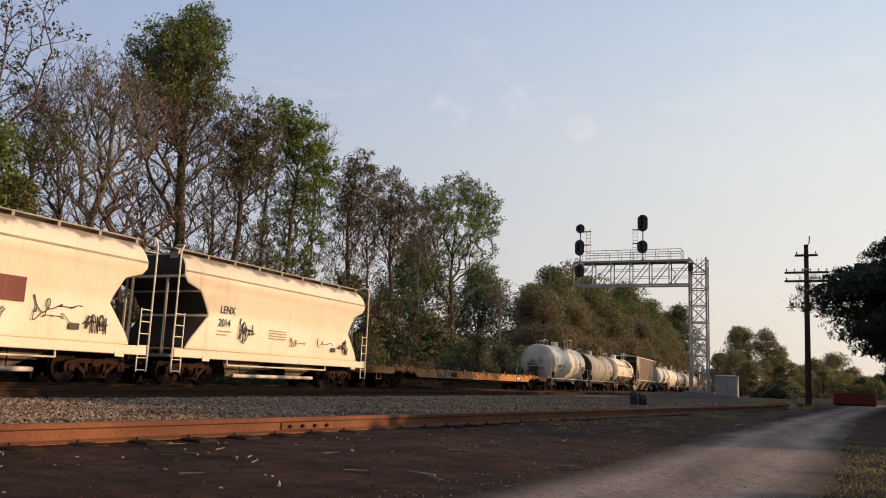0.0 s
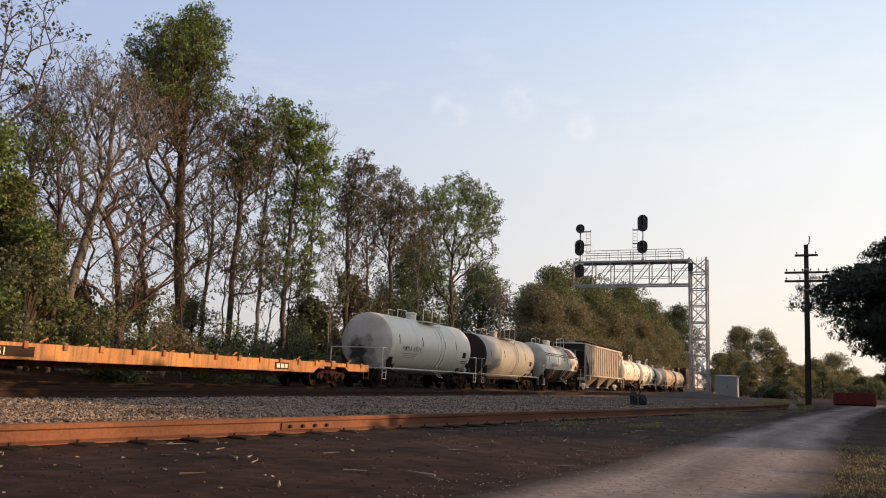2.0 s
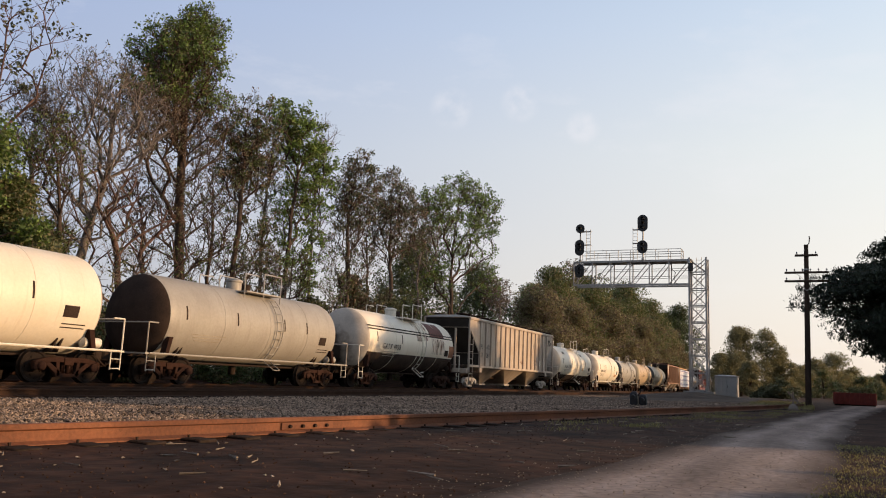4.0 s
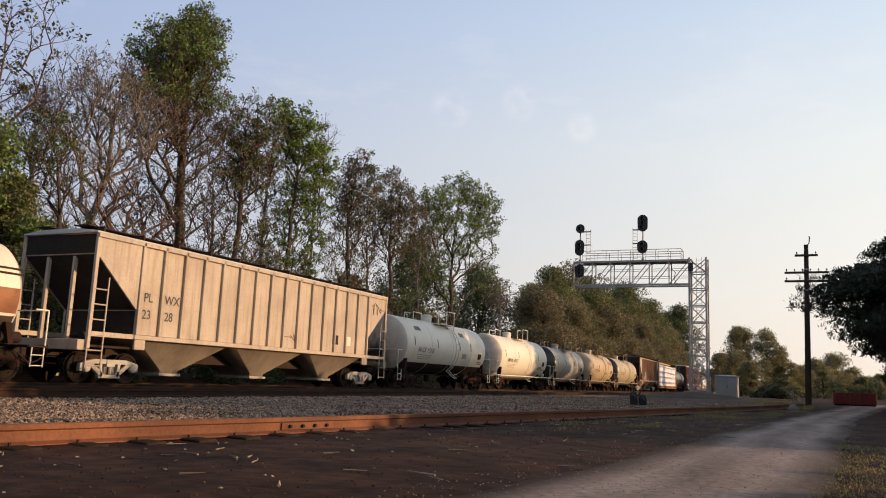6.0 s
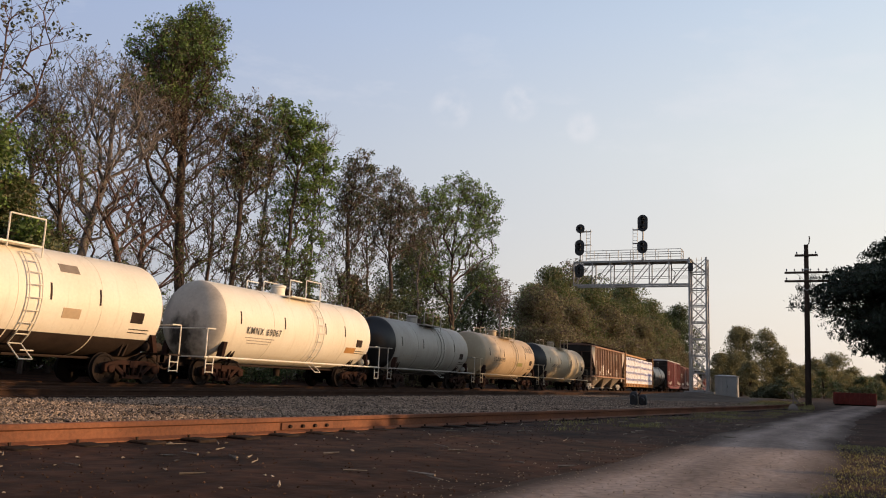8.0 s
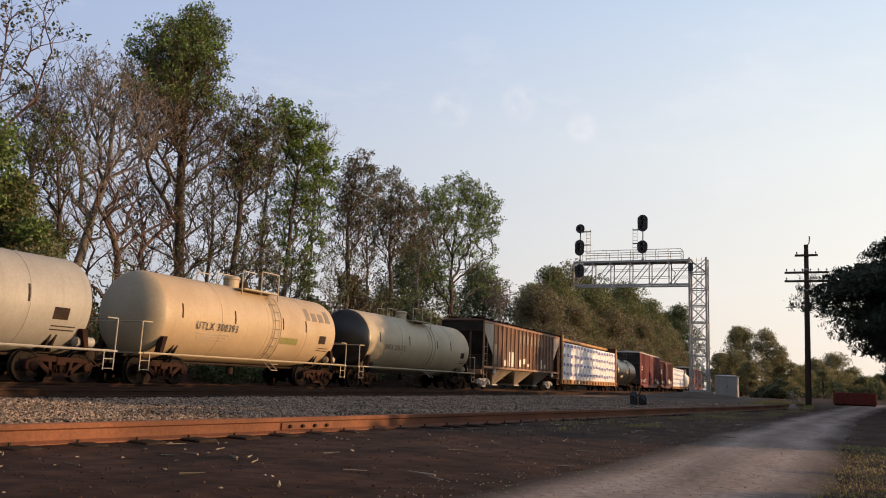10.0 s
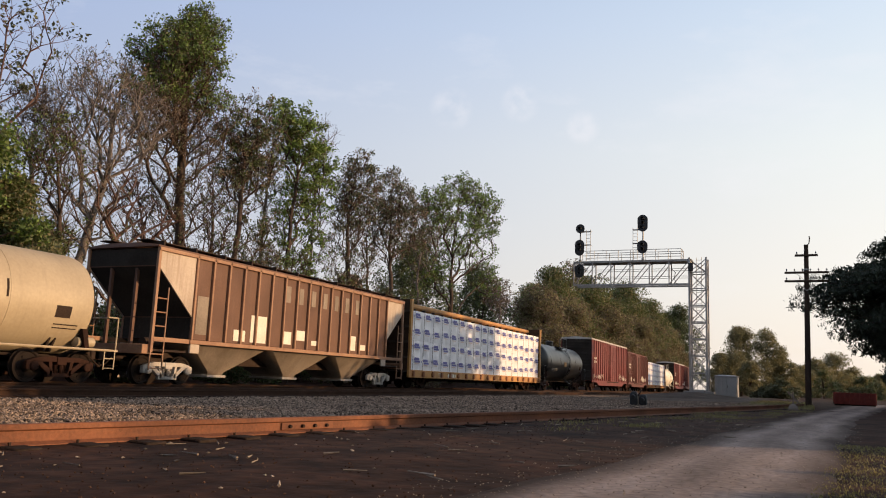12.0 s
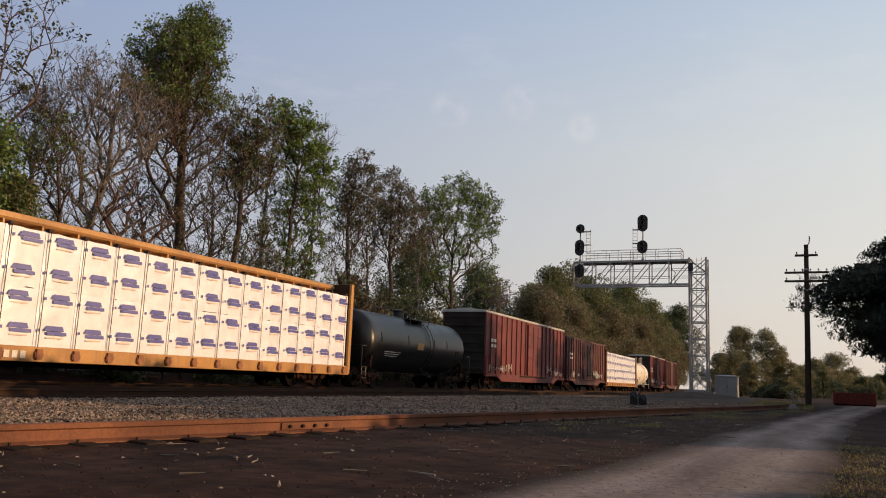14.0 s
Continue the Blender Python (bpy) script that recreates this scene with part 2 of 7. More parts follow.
top_stain_shade(CREAM, 4.16, (0.16, 0.12, 0.085))
# near-black tone: the shade on the car ends is put into their colour
END_SHADE = surface("shaded_car_end", (0.046, 0.038, 0.032), (0.024, 0.02, 0.018), 0.85, 0.8, 0.8, 16, 0.2, 0.05)
stain(SOOTY_SHADED, (-0.1, 1.7), 0.62, (0.02, 0.016, 0.014))
GREY_TANK = surface("grey_tank_paint", (0.33, 0.31, 0.28), (0.25, 0.23, 0.205), 0.5, 0.7, 0.7, 12, 0.08, 0.03, streak=(0.22, 0.19, 0.16), streak_amount=0.5, streak_lo=0.52)
TAN_TANK = surface("tan_tank_paint", (0.45, 0.335, 0.215), (0.35, 0.25, 0.155), 0.5, 0.6, 0.7, 12, 0.08, 0.03, streak=(0.32, 0.22, 0.13), streak_amount=0.5, streak_lo=0.55)
OLIVE_TANK = surface("drab_tank_paint", (0.40, 0.325, 0.22), (0.31, 0.25, 0.17), 0.5, 0.6, 0.7, 12, 0.08, 0.03, streak=(0.26, 0.21, 0.15), streak_amount=0.5, streak_lo=0.54)
BLACK_PAINT = surface("black_tank_paint", (0.010, 0.010, 0.011), (0.02, 0.018, 0.017), 0.34, 0.8, 0.7, 14, 0.12, 0.02, streak=(0.035, 0.03, 0.027), streak_amount=0.35, streak_lo=0.56)
GREY_HOP = surface("dirty_grey_hopper_paint", (0.45, 0.375, 0.31), (0.33, 0.265, 0.215), 0.65, 0.8, 0.8, 14, 0.1, 0.04, streak=(0.24, 0.17, 0.12), streak_amount=0.65, streak_lo=0.48)
BROWN_HOP = surface("brown_hopper_paint", (0.12, 0.056, 0.034), (0.08, 0.038, 0.025), 0.7, 0.8, 0.8, 14, 0.12, 0.04, streak=(0.19, 0.11, 0.07), streak_amount=0.35, streak_lo=0.55)
RIB_BROWN = surface("pale_brown_rib", (0.30, 0.165, 0.095), (0.2, 0.1, 0.06), 0.65, 1.5, 0.7, 14, 0.12, 0.04)
CHUTE = surface("dusty_chute", (0.24, 0.195, 0.155), (0.14, 0.11, 0.085), 0.75, 1.2, 0.8, 16, 0.15, 0.05, streak=(0.15, 0.11, 0.09), streak_amount=0.5, streak_lo=0.52)
YELLOW_CAR = surface("flatcar_yellow", (0.50, 0.22, 0.055), (0.34, 0.135, 0.04), 0.6, 1.0, 0.9, 16, 0.2, 0.06, streak=(0.09, 0.045, 0.028), streak_amount=0.9, streak_lo=0.46)
BEAM_YELLOW = surface("centrebeam_yellow", (0.46, 0.23, 0.06), (0.30, 0.14, 0.045), 0.55, 1.0, 0.8, 16, 0.12, 0.04, streak=(0.2, 0.1, 0.05), streak_amount=0.6, streak_lo=0.52)
# near-black brown carries the shade of the bulkhead's end face
BULKHEAD = surface("shaded_bulkhead", (0.055, 0.034, 0.022), (0.03, 0.02, 0.015), 0.85, 1.0, 0.8, 16, 0.2, 0.1)
DECK = surface("dark_deck", (0.07, 0.05, 0.04), (0.04, 0.03, 0.027), 0.85, 1.5, 0.8, 20, 0.3, 0.2)
RED_BOX = surface("boxcar_red", (0.145, 0.016, 0.017), (0.095, 0.014, 0.014), 0.6, 0.7, 0.8, 14, 0.1, 0.04, streak=(0.16, 0.07, 0.06), streak_amount=0.45, streak_lo=0.54)
OXIDE_BOX = surface("oxide_boxcar_paint", (0.105, 0.023, 0.02), (0.07, 0.018, 0.016), 0.65, 0.7, 0.8, 14, 0.1, 0.04, streak=(0.12, 0.06, 0.05), streak_amount=0.45, streak_lo=0.54)
CREAM_BOX = surface("cream_boxcar_paint", (0.70, 0.60, 0.42), (0.58, 0.47, 0.31), 0.6, 0.7, 0.8, 14, 0.1, 0.04, streak=(0.35, 0.2, 0.1), streak_amount=0.5, streak_lo=0.54)
ROOF_GREY = surface("galvanised_roof", (0.45, 0.43, 0.40), (0.32, 0.29, 0.26), 0.55, 0.8, 0.6, 14, 0.12, 0.04)
FILM = surface("white_lumber_wrap", (0.82, 0.82, 0.87), (0.70, 0.69, 0.72), 0.34, 2.2, 0.7, 3.2, 0.08, 1.0)
BLUE_PRINT = surface("blue_print", (0.075, 0.08, 0.30), (0.15, 0.15, 0.40), 0.45, 2, 0.6, 20, 0.15, 0)
PALE_PRINT = surface("faded_print", (0.66, 0.46, 0.38), (0.70, 0.56, 0.48), 0.5, 2, 0.6, 20, 0.1, 0)
LETTER_BLACK = surface("black_lettering", (0.03, 0.028, 0.026), (0.08, 0.07, 0.06), 0.6, 3, 0.6, 30, 0.15, 0)
LETTER_WHITE = surface("white_lettering", (0.72, 0.68, 0.6), (0.5, 0.45, 0.38), 0.6, 3, 0.6, 30, 0.15, 0)
PATCH_WHITE = surface("white_stencil_patch", (0.74, 0.68, 0.60), (0.55, 0.48, 0.4), 0.6, 2, 0.6, 20, 0.1, 0)
MAROON = surface("maroon_scorched_paint", (0.13, 0.034, 0.022), (0.075, 0.022, 0.016), 0.7, 1.5, 0.9, 14, 0.2, 0.05)
RUST_PATCH = surface("rust_bleed", (0.20, 0.065, 0.03), (0.33, 0.14, 0.06), 0.75, 1.5, 0.8, 20, 0.3, 0.05)
rn, rl = RUST_PATCH.node_tree.nodes, RUST_PATCH.node_tree.links
rtc = rn.new("ShaderNodeTexCoord")
rmp = rn.new("ShaderNodeMapping")
rmp.inputs["Scale"].default_value = (1, 2.6, 0.7)
rl.new(rtc.outputs["Object"], rmp.inputs[0])
rno = rn.new("ShaderNodeTexNoise")
rno.inputs["Scale"].default_value, rno.inputs["Detail"].default_value = 2.2, 8
rl.new(rmp.outputs[0], rno.inputs["Vector"])
rmr = rn.new("ShaderNodeMapRange")
rmr.inputs[1].default_value, rmr.inputs[2].default_value, rmr.inputs[4].default_value = 0.42, 0.7, 0.75
rl.new(rno.outputs[0], rmr.inputs[0])
rmx = rn.new("ShaderNodeMixShader")
rl.new(rmr.outputs[0], rmx.inputs[0])
rl.new(rn.new("ShaderNodeBsdfTransparent").outputs[0], rmx.inputs[1])
rl.new(rn["Principled BSDF"].outputs[0], rmx.inputs[2])
rl.new(rmx.outputs[0], rn["Material Output"].inputs["Surface"])
WHITE_RAIL = surface("white_handrail_paint", (0.72, 0.68, 0.60), (0.5, 0.44, 0.36), 0.5, 3, 0.6, 20, 0.1, 0)
PLUMAGE = surface("dark_plumage", (0.02, 0.02, 0.024), (0.035, 0.033, 0.034), 0.6, 8, 0.6, 60, 0.2, 0)
FAR_RED = surface("far_red_gondola", (0.22, 0.035, 0.022), (0.14, 0.025, 0.018), 0.7, 0.5, 0.8, 6, 0.2, 0)


# ---- mesh helpers ----
class Shape:
    """Collects plain solids into one mesh."""

    def __init__(self):
        self.v, self.f, self.m = [], [], []

    def add(self, verts, faces, mat=0):
        k = len(self.v)
        self.v.extend(verts)
        self.f.extend(tuple(i + k for i in face) for face in faces)
        self.m.extend([mat] * len(faces))
        return self

    def box(self, x0, x1, y0, y1, z0, z1, mat=0):
        vs = [(x, y, z) for x in (x0, x1) for y in (y0, y1) for z in (z0, z1)]
        return self.add(vs, [(0, 1, 3, 2), (4, 6, 7, 5), (0, 4, 5, 1), (2, 3, 7, 6), (0, 2, 6, 4), (1, 5, 7, 3)], mat)

    def rings(self, levels, mat=0, ends=None):
        """Stacked rectangles (z, half width, half length), closed top and bottom; ends: the material of the two ends."""
        vs = []
        for z, w, l in levels:
            vs += [(-w, -l, z), (w, -l, z), (w, l, z), (-w, l, z)]
        fs = [(3, 2, 1, 0)]
        for i in range(len(levels) - 1):
            a = 4 * i
            fs += [(a + j, a + (j + 1) % 4, a + 4 + (j + 1) % 4, a + 4 + j) for j in range(4)]
        a = 4 * (len(levels) - 1)
        fs.append((a, a + 1, a + 2, a + 3))
        k = len(self.m)
        self.add(vs, fs, mat)
        if ends is not None:
            for i in range(len(levels) - 1):
                self.m[k + 1 + 4 * i] = self.m[k + 3 + 4 * i] = ends
        return self

    def plate(self, outline, x0, x1, mat=0):
        """A plate of outline (y, z), from x0 to x1."""
        n = len(outline)
        vs = [(x0, y, z) for y, z in outline] + [(x1, y, z) for y, z in outline]
        fs = [tuple(range(n)), tuple(range(2 * n - 1, n - 1, -1))]
        fs += [(i, i + n, (i + 1) % n + n, (i + 1) % n) for i in range(n)]
        return self.add(vs, fs, mat)

    def tube(self, p0, p1, r0, r1=None, n=6, mat=0, caps=True):
        r1 = r0 if r1 is None else r1
        p0, p1 = Vector(p0), Vector(p1)
        d = p1 - p0
        if d.length < 1e-6:
            return self
        d.normalize()
        a = d.cross(Vector((0, 0, 1)) if abs(d.z) < 0.9 else Vector((1, 0, 0))).normalized()
        b = d.cross(a)
        vs = []
        for p, r in ((p0, r0), (p1, r1)):
            for i in range(n):
                c, s = math.cos(2 * math.pi * i / n) * r, math.sin(2 * math.pi * i / n) * r
                vs.append((p.x + a.x * c + b.x * s, p.y + a.y * c + b.y * s, p.z + a.z * c + b.z * s))
        fs = [(i, (i + 1) % n, n + (i + 1) % n, n + i) for i in range(n)]
        if caps:
            fs += [tuple(range(n - 1, -1, -1)), tuple(range(n, 2 * n))]
        return self.add(vs, fs, mat)

    def pipe(self, points, r, n=6, mat=0):
        for p, q in zip(points, points[1:]):
            self.tube(p, q, r, r, n, mat)
        return self

    def turned(self, profile, n=32, axis="y", at=(0, 0, 0), mat=0):
        """A profile (along, radius) turned round an axis through at."""
        vs, fs = [], []
        for h, r in profile:
            for i in range(n):
                c, s = r * math.cos(2 * math.pi * i / n), r * math.sin(2 * math.pi * i / n)
                p = {"y": (c, h, s), "z": (c, s, h), "x": (h, c, s)}[axis]
                vs.append((p[0] + at[0], p[1] + at[1], p[2] + at[2]))
        for k in range(len(profile) - 1):
            fs += [(k * n + i, k * n + (i + 1) % n, (k + 1) * n + (i + 1) % n, (k + 1) * n + i) for i in range(n)]
        fs += [tuple(range(n - 1, -1, -1)), tuple(range((len(profile) - 1) * n, len(profile) * n))]
        return self.add(vs, fs, mat)

    def mesh(self, name, mats, bevel=0.0, angle=40, normals=True):
        me = bpy.data.meshes.new(name)
        me.from_pydata(self.v, [], self.f)
        for m in (mats if isinstance(mats, (list, tuple)) else [mats]):
            me.materials.append(m)
        me.polygons.foreach_set("material_index", self.m)
        if normals or bevel:
            bm = bmesh.new()
            bm.from_mesh(me)
            if normals:
                bmesh.ops.recalc_face_normals(bm, faces=bm.faces)
            if bevel:
                edges = [e for e in bm.edges if len(e.link_faces) == 2 and e.calc_face_angle(0) > 0.6]
                bmesh.ops.bevel(bm, geom=edges, offset=bevel, segments=1, affect="EDGES", clamp_overlap=True)
            bm.to_mesh(me)
            bm.free()
        me.polygons.foreach_set("use_smooth", [True] * len(me.polygons))
        me.set_sharp_from_angle(angle=radians(angle))
        return me


def part(name, shape, material, parent, label="", bevel=0.0, angle=40, normals=True):
    ob = new(name, shape.mesh(name, material, bevel, angle, normals))
    ob.parent = parent
    if label:
        tagged(ob, label)
    return ob


def thing(name, label, category, group="", kind="", at=None):
    ob = tagged(new(name), label, category, group, kind)
    ob.empty_display_size = 0.3
    if at is not None:
        ob.matrix_world = at
    return ob


def single(name, shape, material, label, category="", group="", kind="", bevel=0.0, at=None, normals=True):
    ob = tagged(new(name, shape.mesh(name, material, bevel, 40, normals)), label, category, group, kind)
    if at is not None:
        ob.matrix_world = at
    return ob


# ---- ground ----
RAIL_TOP, XC, XN = 0.09, -20.2, -15.75


def siding_x(y):
    return -5.62 + (y - 4.27) * 0.148 if y < 30 else -1.81 + (y - 30) * 0.12


def ground_z(x, y):
    """Height of the ground: flat lane, a slight fall to the main tracks, a low bank behind them."""
    near = siding_x(min(y, 40)) - 1.2
    z = 0.0
    if x < near:
        u = min(1.0, (near - x) / max(1.0, near + 13.0))
        z = -0.15 * u * u * (3 - 2 * u)
    if x < -24.5:
        z += 0.5 * min(1.0, (-24.5 - x) / 6)
    z += 0.035 * noise.noise((x * 0.5, y * 0.5, 0)) * (1 if -13 < x < 20 else 0.3)
    return z


def grid_sheet(xs, ys, height):
    s = Shape()
    s.v = [(x, y, height(x, y)) for y in ys for x in xs]
    w = len(xs)
    s.f = [(j * w + i, j * w + i + 1, (j + 1) * w + i + 1, (j + 1) * w + i) for j in range(len(ys) - 1) for i in range(w - 1)]
    s.m = [0] * len(s.f)
    return s


def spread(stops):
    out = []
    for a, b, n in stops:
        out += [a + (b - a) * i / n for i in range(n)]
    return out + [stops[-1][1]]


GX = spread([(-2500, -200, 6), (-200, -40, 8), (-40, -14, 26), (-14, 8, 66), (8, 60, 12), (60, 2500, 8)])
GY = spread([(-300, -10, 6), (-10, 2, 6), (2, 30, 84), (30, 120, 45), (120, 400, 12), (400, 4000, 8)])
single("ground", grid_sheet(GX, GY, ground_z), EARTH, "dark cinder earth ground beside the railway tracks", "ground", kind="structure", normals=False)


def lane_edge(y):
    left = -1.95 + 0.068 * (y - 3) if y < 24 else -0.52 + 0.075 * (y - 24)
    return left, 0.16 + 0.062 * (y - 6) if y < 24 else 1.28 + 0.105 * (y - 24)


s = Shape()
LY = spread([(-20, 3, 6), (3, 30, 40), (30, 75, 20)])
for y in LY:
    a, b = lane_edge(y)
    wob = 0.16 * noise.noise((3.1, y * 0.35, 0))
    for i in range(9):
        x = a + wob + (b - a) * i / 8
        rut = -0.014 * (math.exp(-((i - 2.2) / 0.8) ** 2) + math.exp(-((i - 6) / 0.8) ** 2))
        s.v.append((x, y, max(ground_z(x, y), 0.0) + 0.018 + rut - (0.03 if i in (0, 8) else 0)))
s.f = [(j * 9 + i, j * 9 + i + 1, j * 9 + i + 10, j * 9 + i + 9) for j in range(len(LY) - 1) for i in range(8)]
s.m = [0] * len(s.f)
road = single("road", s, LANE, "pale grey gravel lane worn into two tracks", "road", kind="structure", normals=False)
across = road.data.uv_layers.new(name="across")
for lp in road.data.loops:
    across.data[lp.index].uv = (lp.vertex_index % 9 / 8, s.v[lp.vertex_index][1])
# gravel thins out into the earth towards the edges of the lane and between the tracks
ln, ll = LANE.node_tree.nodes, LANE.node_tree.links
uv = ln.new("ShaderNodeUVMap")
uv.uv_map = "across"
us = ln.new("ShaderNodeSeparateXYZ")
ll.new(uv.outputs[0], us.inputs[0])
curve = ln.new("ShaderNodeValToRGB")
for k, (pos, v) in enumerate(((0.0, 0.0), (0.14, 0.16), (0.30, 0.75), (0.5, 0.5), (0.72, 0.85), (0.86, 0.3), (1.0, 0.0))):
    el = curve.color_ramp.elements
    if k > 1:
        el.new(pos)
    el[k].position, el[k].color = pos, (v, v, v, 1)
ll.new(us.outputs[0], curve.inputs[0])
ltc = ln.new("ShaderNodeTexCoord")
patch = ln.new("ShaderNodeTexNoise")
patch.inputs["Scale"].default_value, patch.inputs["Detail"].default_value = 1.4, 8
lmap = ln.new("ShaderNodeMapping")
lmap.inputs["Scale"].default_value = (1.6, 0.22, 1)
ll.new(ltc.outputs["Object"], lmap.inputs[0])
ll.new(lmap.outputs[0], patch.inputs["Vector"])
pr = ln.new("ShaderNodeMapRange")
pr.inputs[1].default_value, pr.inputs[2].default_value, pr.inputs[3].default_value, pr.inputs[4].default_value = 0.3, 0.7, -0.2, 0.2
ll.new(patch.outputs[0], pr.inputs[0])
ad = ln.new("ShaderNodeMath")
ad.use_clamp = True
ll.new(curve.outputs[0], ad.inputs[0])
ll.new(pr.outputs[0], ad.inputs[1])
lm = ln.new("ShaderNodeMix")
lm.data_type = "RGBA"
lm.inputs[6].default_value = (0.050, 0.032, 0.024, 1)
lb = ln["Principled BSDF"]
ll.new(lb.inputs["Base Color"].links[0].from_socket, lm.inputs[7])
ll.new(ad.outputs[0], lm.inputs[0])
ll.new(lm.outputs[2], lb.inputs["Base Color"])


def bed_z(x, y):
    near = siding_x(min(y, 40)) - 0.4
    if x > near:
        return -0.2
    return ground_z(x, y) + 0.03 + 0.02 * noise.noise((x, y, 3))


single("ballast_bed", grid_sheet(spread([(-24.5, -14, 14), (-14, -3, 22)]), spread([(-20, 2, 6), (2, 40, 70), (40, 150, 40)]), bed_z),
       BALLAST, "grey crushed stone ballast under the main tracks", "ballast", kind="structure", normals=False)


def stones(name, n, place, size, material, label, flat=0.7, kind="stuff"):
    """n small angular stones in one mesh; place() gives x, y, z."""
    rng = np.random.default_rng(5 + n)
    base = np.array([(1, 0, 0), (-1, 0, 0), (0, 1, 0), (0, -1, 0), (0, 0, 1), (0, 0, -1)], float)
    faces = np.array([(0, 2, 4), (2, 1, 4), (1, 3, 4), (3, 0, 4), (2, 0, 5), (1, 2, 5), (3, 1, 5), (0, 3, 5)])
    at = place(rng, n)
    r = rng.uniform(size[0], size[1], (n, 1, 1)) * rng.uniform(0.6, 1.3, (n, 6, 1))
    a = rng.uniform(0, 6.28, n)
    tilt = rng.uniform(-0.5, 0.5, (n, 1))
    v = base[None] * r * np.array([1.15, 0.9, flat])
    c, sn = np.cos(a)[:, None], np.sin(a)[:, None]
    x, y = v[..., 0] * c - v[..., 1] * sn, v[..., 0] * sn + v[..., 1] * c
    z = v[..., 2] + x * tilt
    v = np.stack([x, y, z], -1) + at[:, None, :]
    me = bpy.data.meshes.new(name)
    me.from_pydata(v.reshape(-1, 3), [], (faces[None] + 6 * np.arange(n)[:, None, None]).reshape(-1, 3))
    me.materials.append(material)
    return tagged(new(name, me), label, "stones", kind=kind)


def on_bed(rng, n):
    y = 3.5 + 42 * rng.random(n) ** 1.5
    lo, hi = -13.6, np.array([siding_x(v) for v in y]) - 0.25
    x = hi + (lo - hi) * rng.random(n)
    return np.stack([x, y, np.array([ground_z(a, b) + 0.04 for a, b in zip(x, y)])], 1)


stones("ballast_stones", 64000, on_bed, (0.018, 0.036), STONE, "loose grey and tan crushed ballast stones")


def on_far_bed(rng, n):
    x, y = rng.uniform(-14.7, -12.6, n), 6 + 60 * rng.random(n) ** 1.2
    return np.stack([x, y, np.array([ground_z(a, b) + 0.045 for a, b in zip(x, y)])], 1)


stones("ballast_stones", 14000, on_far_bed, (0.03, 0.055), STONE, "crushed ballast stones along the main track shoulder")


def on_verge(rng, n):
    y = 2.6 + 24 * rng.random(n) ** 1.6
    x = np.array([siding_x(v) for v in y]) + 0.1 + (4.6 - 0.05 * y) * rng.random(n) ** 1.1
    return np.stack([x, y, np.array([ground_z(a, b) + 0.004 for a, b in zip(x, y)])], 1)


stones("cinder_pebbles", 3000, on_verge, (0.004, 0.012), CINDER, "small dark cinders and pebbles on the earth", 0.6)
stones("pale_pebbles", 150, on_verge, (0.008, 0.024), CHIP, "scattered pale pebbles and debris on dark earth", 0.5)


def on_lane(rng, n):
    y = 3 + 16 * rng.random(n) ** 1.7
    e = np.array([lane_edge(v) for v in y])
    x = e[:, 0] - 0.3 + (e[:, 1] - e[:, 0] + 0.4) * rng.random(n)
    return np.stack([x, y, np.full(n, 0.02)], 1)


stones("lane_gravel", 2200, on_lane, (0.003, 0.008), CHIP, "fine loose gravel on the lane", 0.6)

# scattered sticks and splinters
rng = random.Random(11)
s = Shape()
for i in range(70):
    y = 3.4 + 14 * rng.random() ** 1.4
    x = siding_x(y) + 0.35 + rng.random() * 3.2
    a, n = rng.uniform(0, 3.14), rng.uniform(0.05, 0.22)
    z = ground_z(x, y) + 0.012
    s.tube((x, y, z), (x + n * math.cos(a), y + n * math.sin(a), z + rng.uniform(0, 0.02)), rng.uniform(0.004, 0.011), 0.003, 4)
single("splinters", s, CHIP, "broken sticks and wood splinters on the ground", "debris", kind="stuff")


# ---- tracks ----
def rail_profile(s, x, z, pts, h=0.172):
    """Rail section swept along pts (y, x offset): foot, web, head."""
    sec = [(-0.076, 0), (0.076, 0), (0.076, 0.012), (0.012, 0.035), (0.012, 0.115), (0.036, 0.128), (0.036, h - 0.006), (0.028, h), (-0.028, h), (-0.036, h - 0.006), (-0.036, 0.128), (-0.012, 0.115), (-0.012, 0.035), (-0.076, 0.012)]
    n, k = len(sec), 0
    vs, fs = [], []
    for px_, py_ in pts:
        vs += [(px_ + x + a, py_, z + b) for a, b in sec]
    for j in range(len(pts) - 1):
        fs += [(j * n + i, j * n + (i + 1) % n, (j + 1) * n + (i + 1) % n, (j + 1) * n + i) for i in range(n)]
    s.add(vs, fs)


def on_track(y):
    """Main line: x and heading (radians) at distance y; a slight bend to the left far off."""
    k = 0.00038
    if y < 60:
        return 0.0, 0.0
    if y < 100:
        return -k * (y - 60) ** 2, math.atan(2 * k * (y - 60))
    return -k * 1600 - 80 * k * (y - 100), math.atan(80 * k)


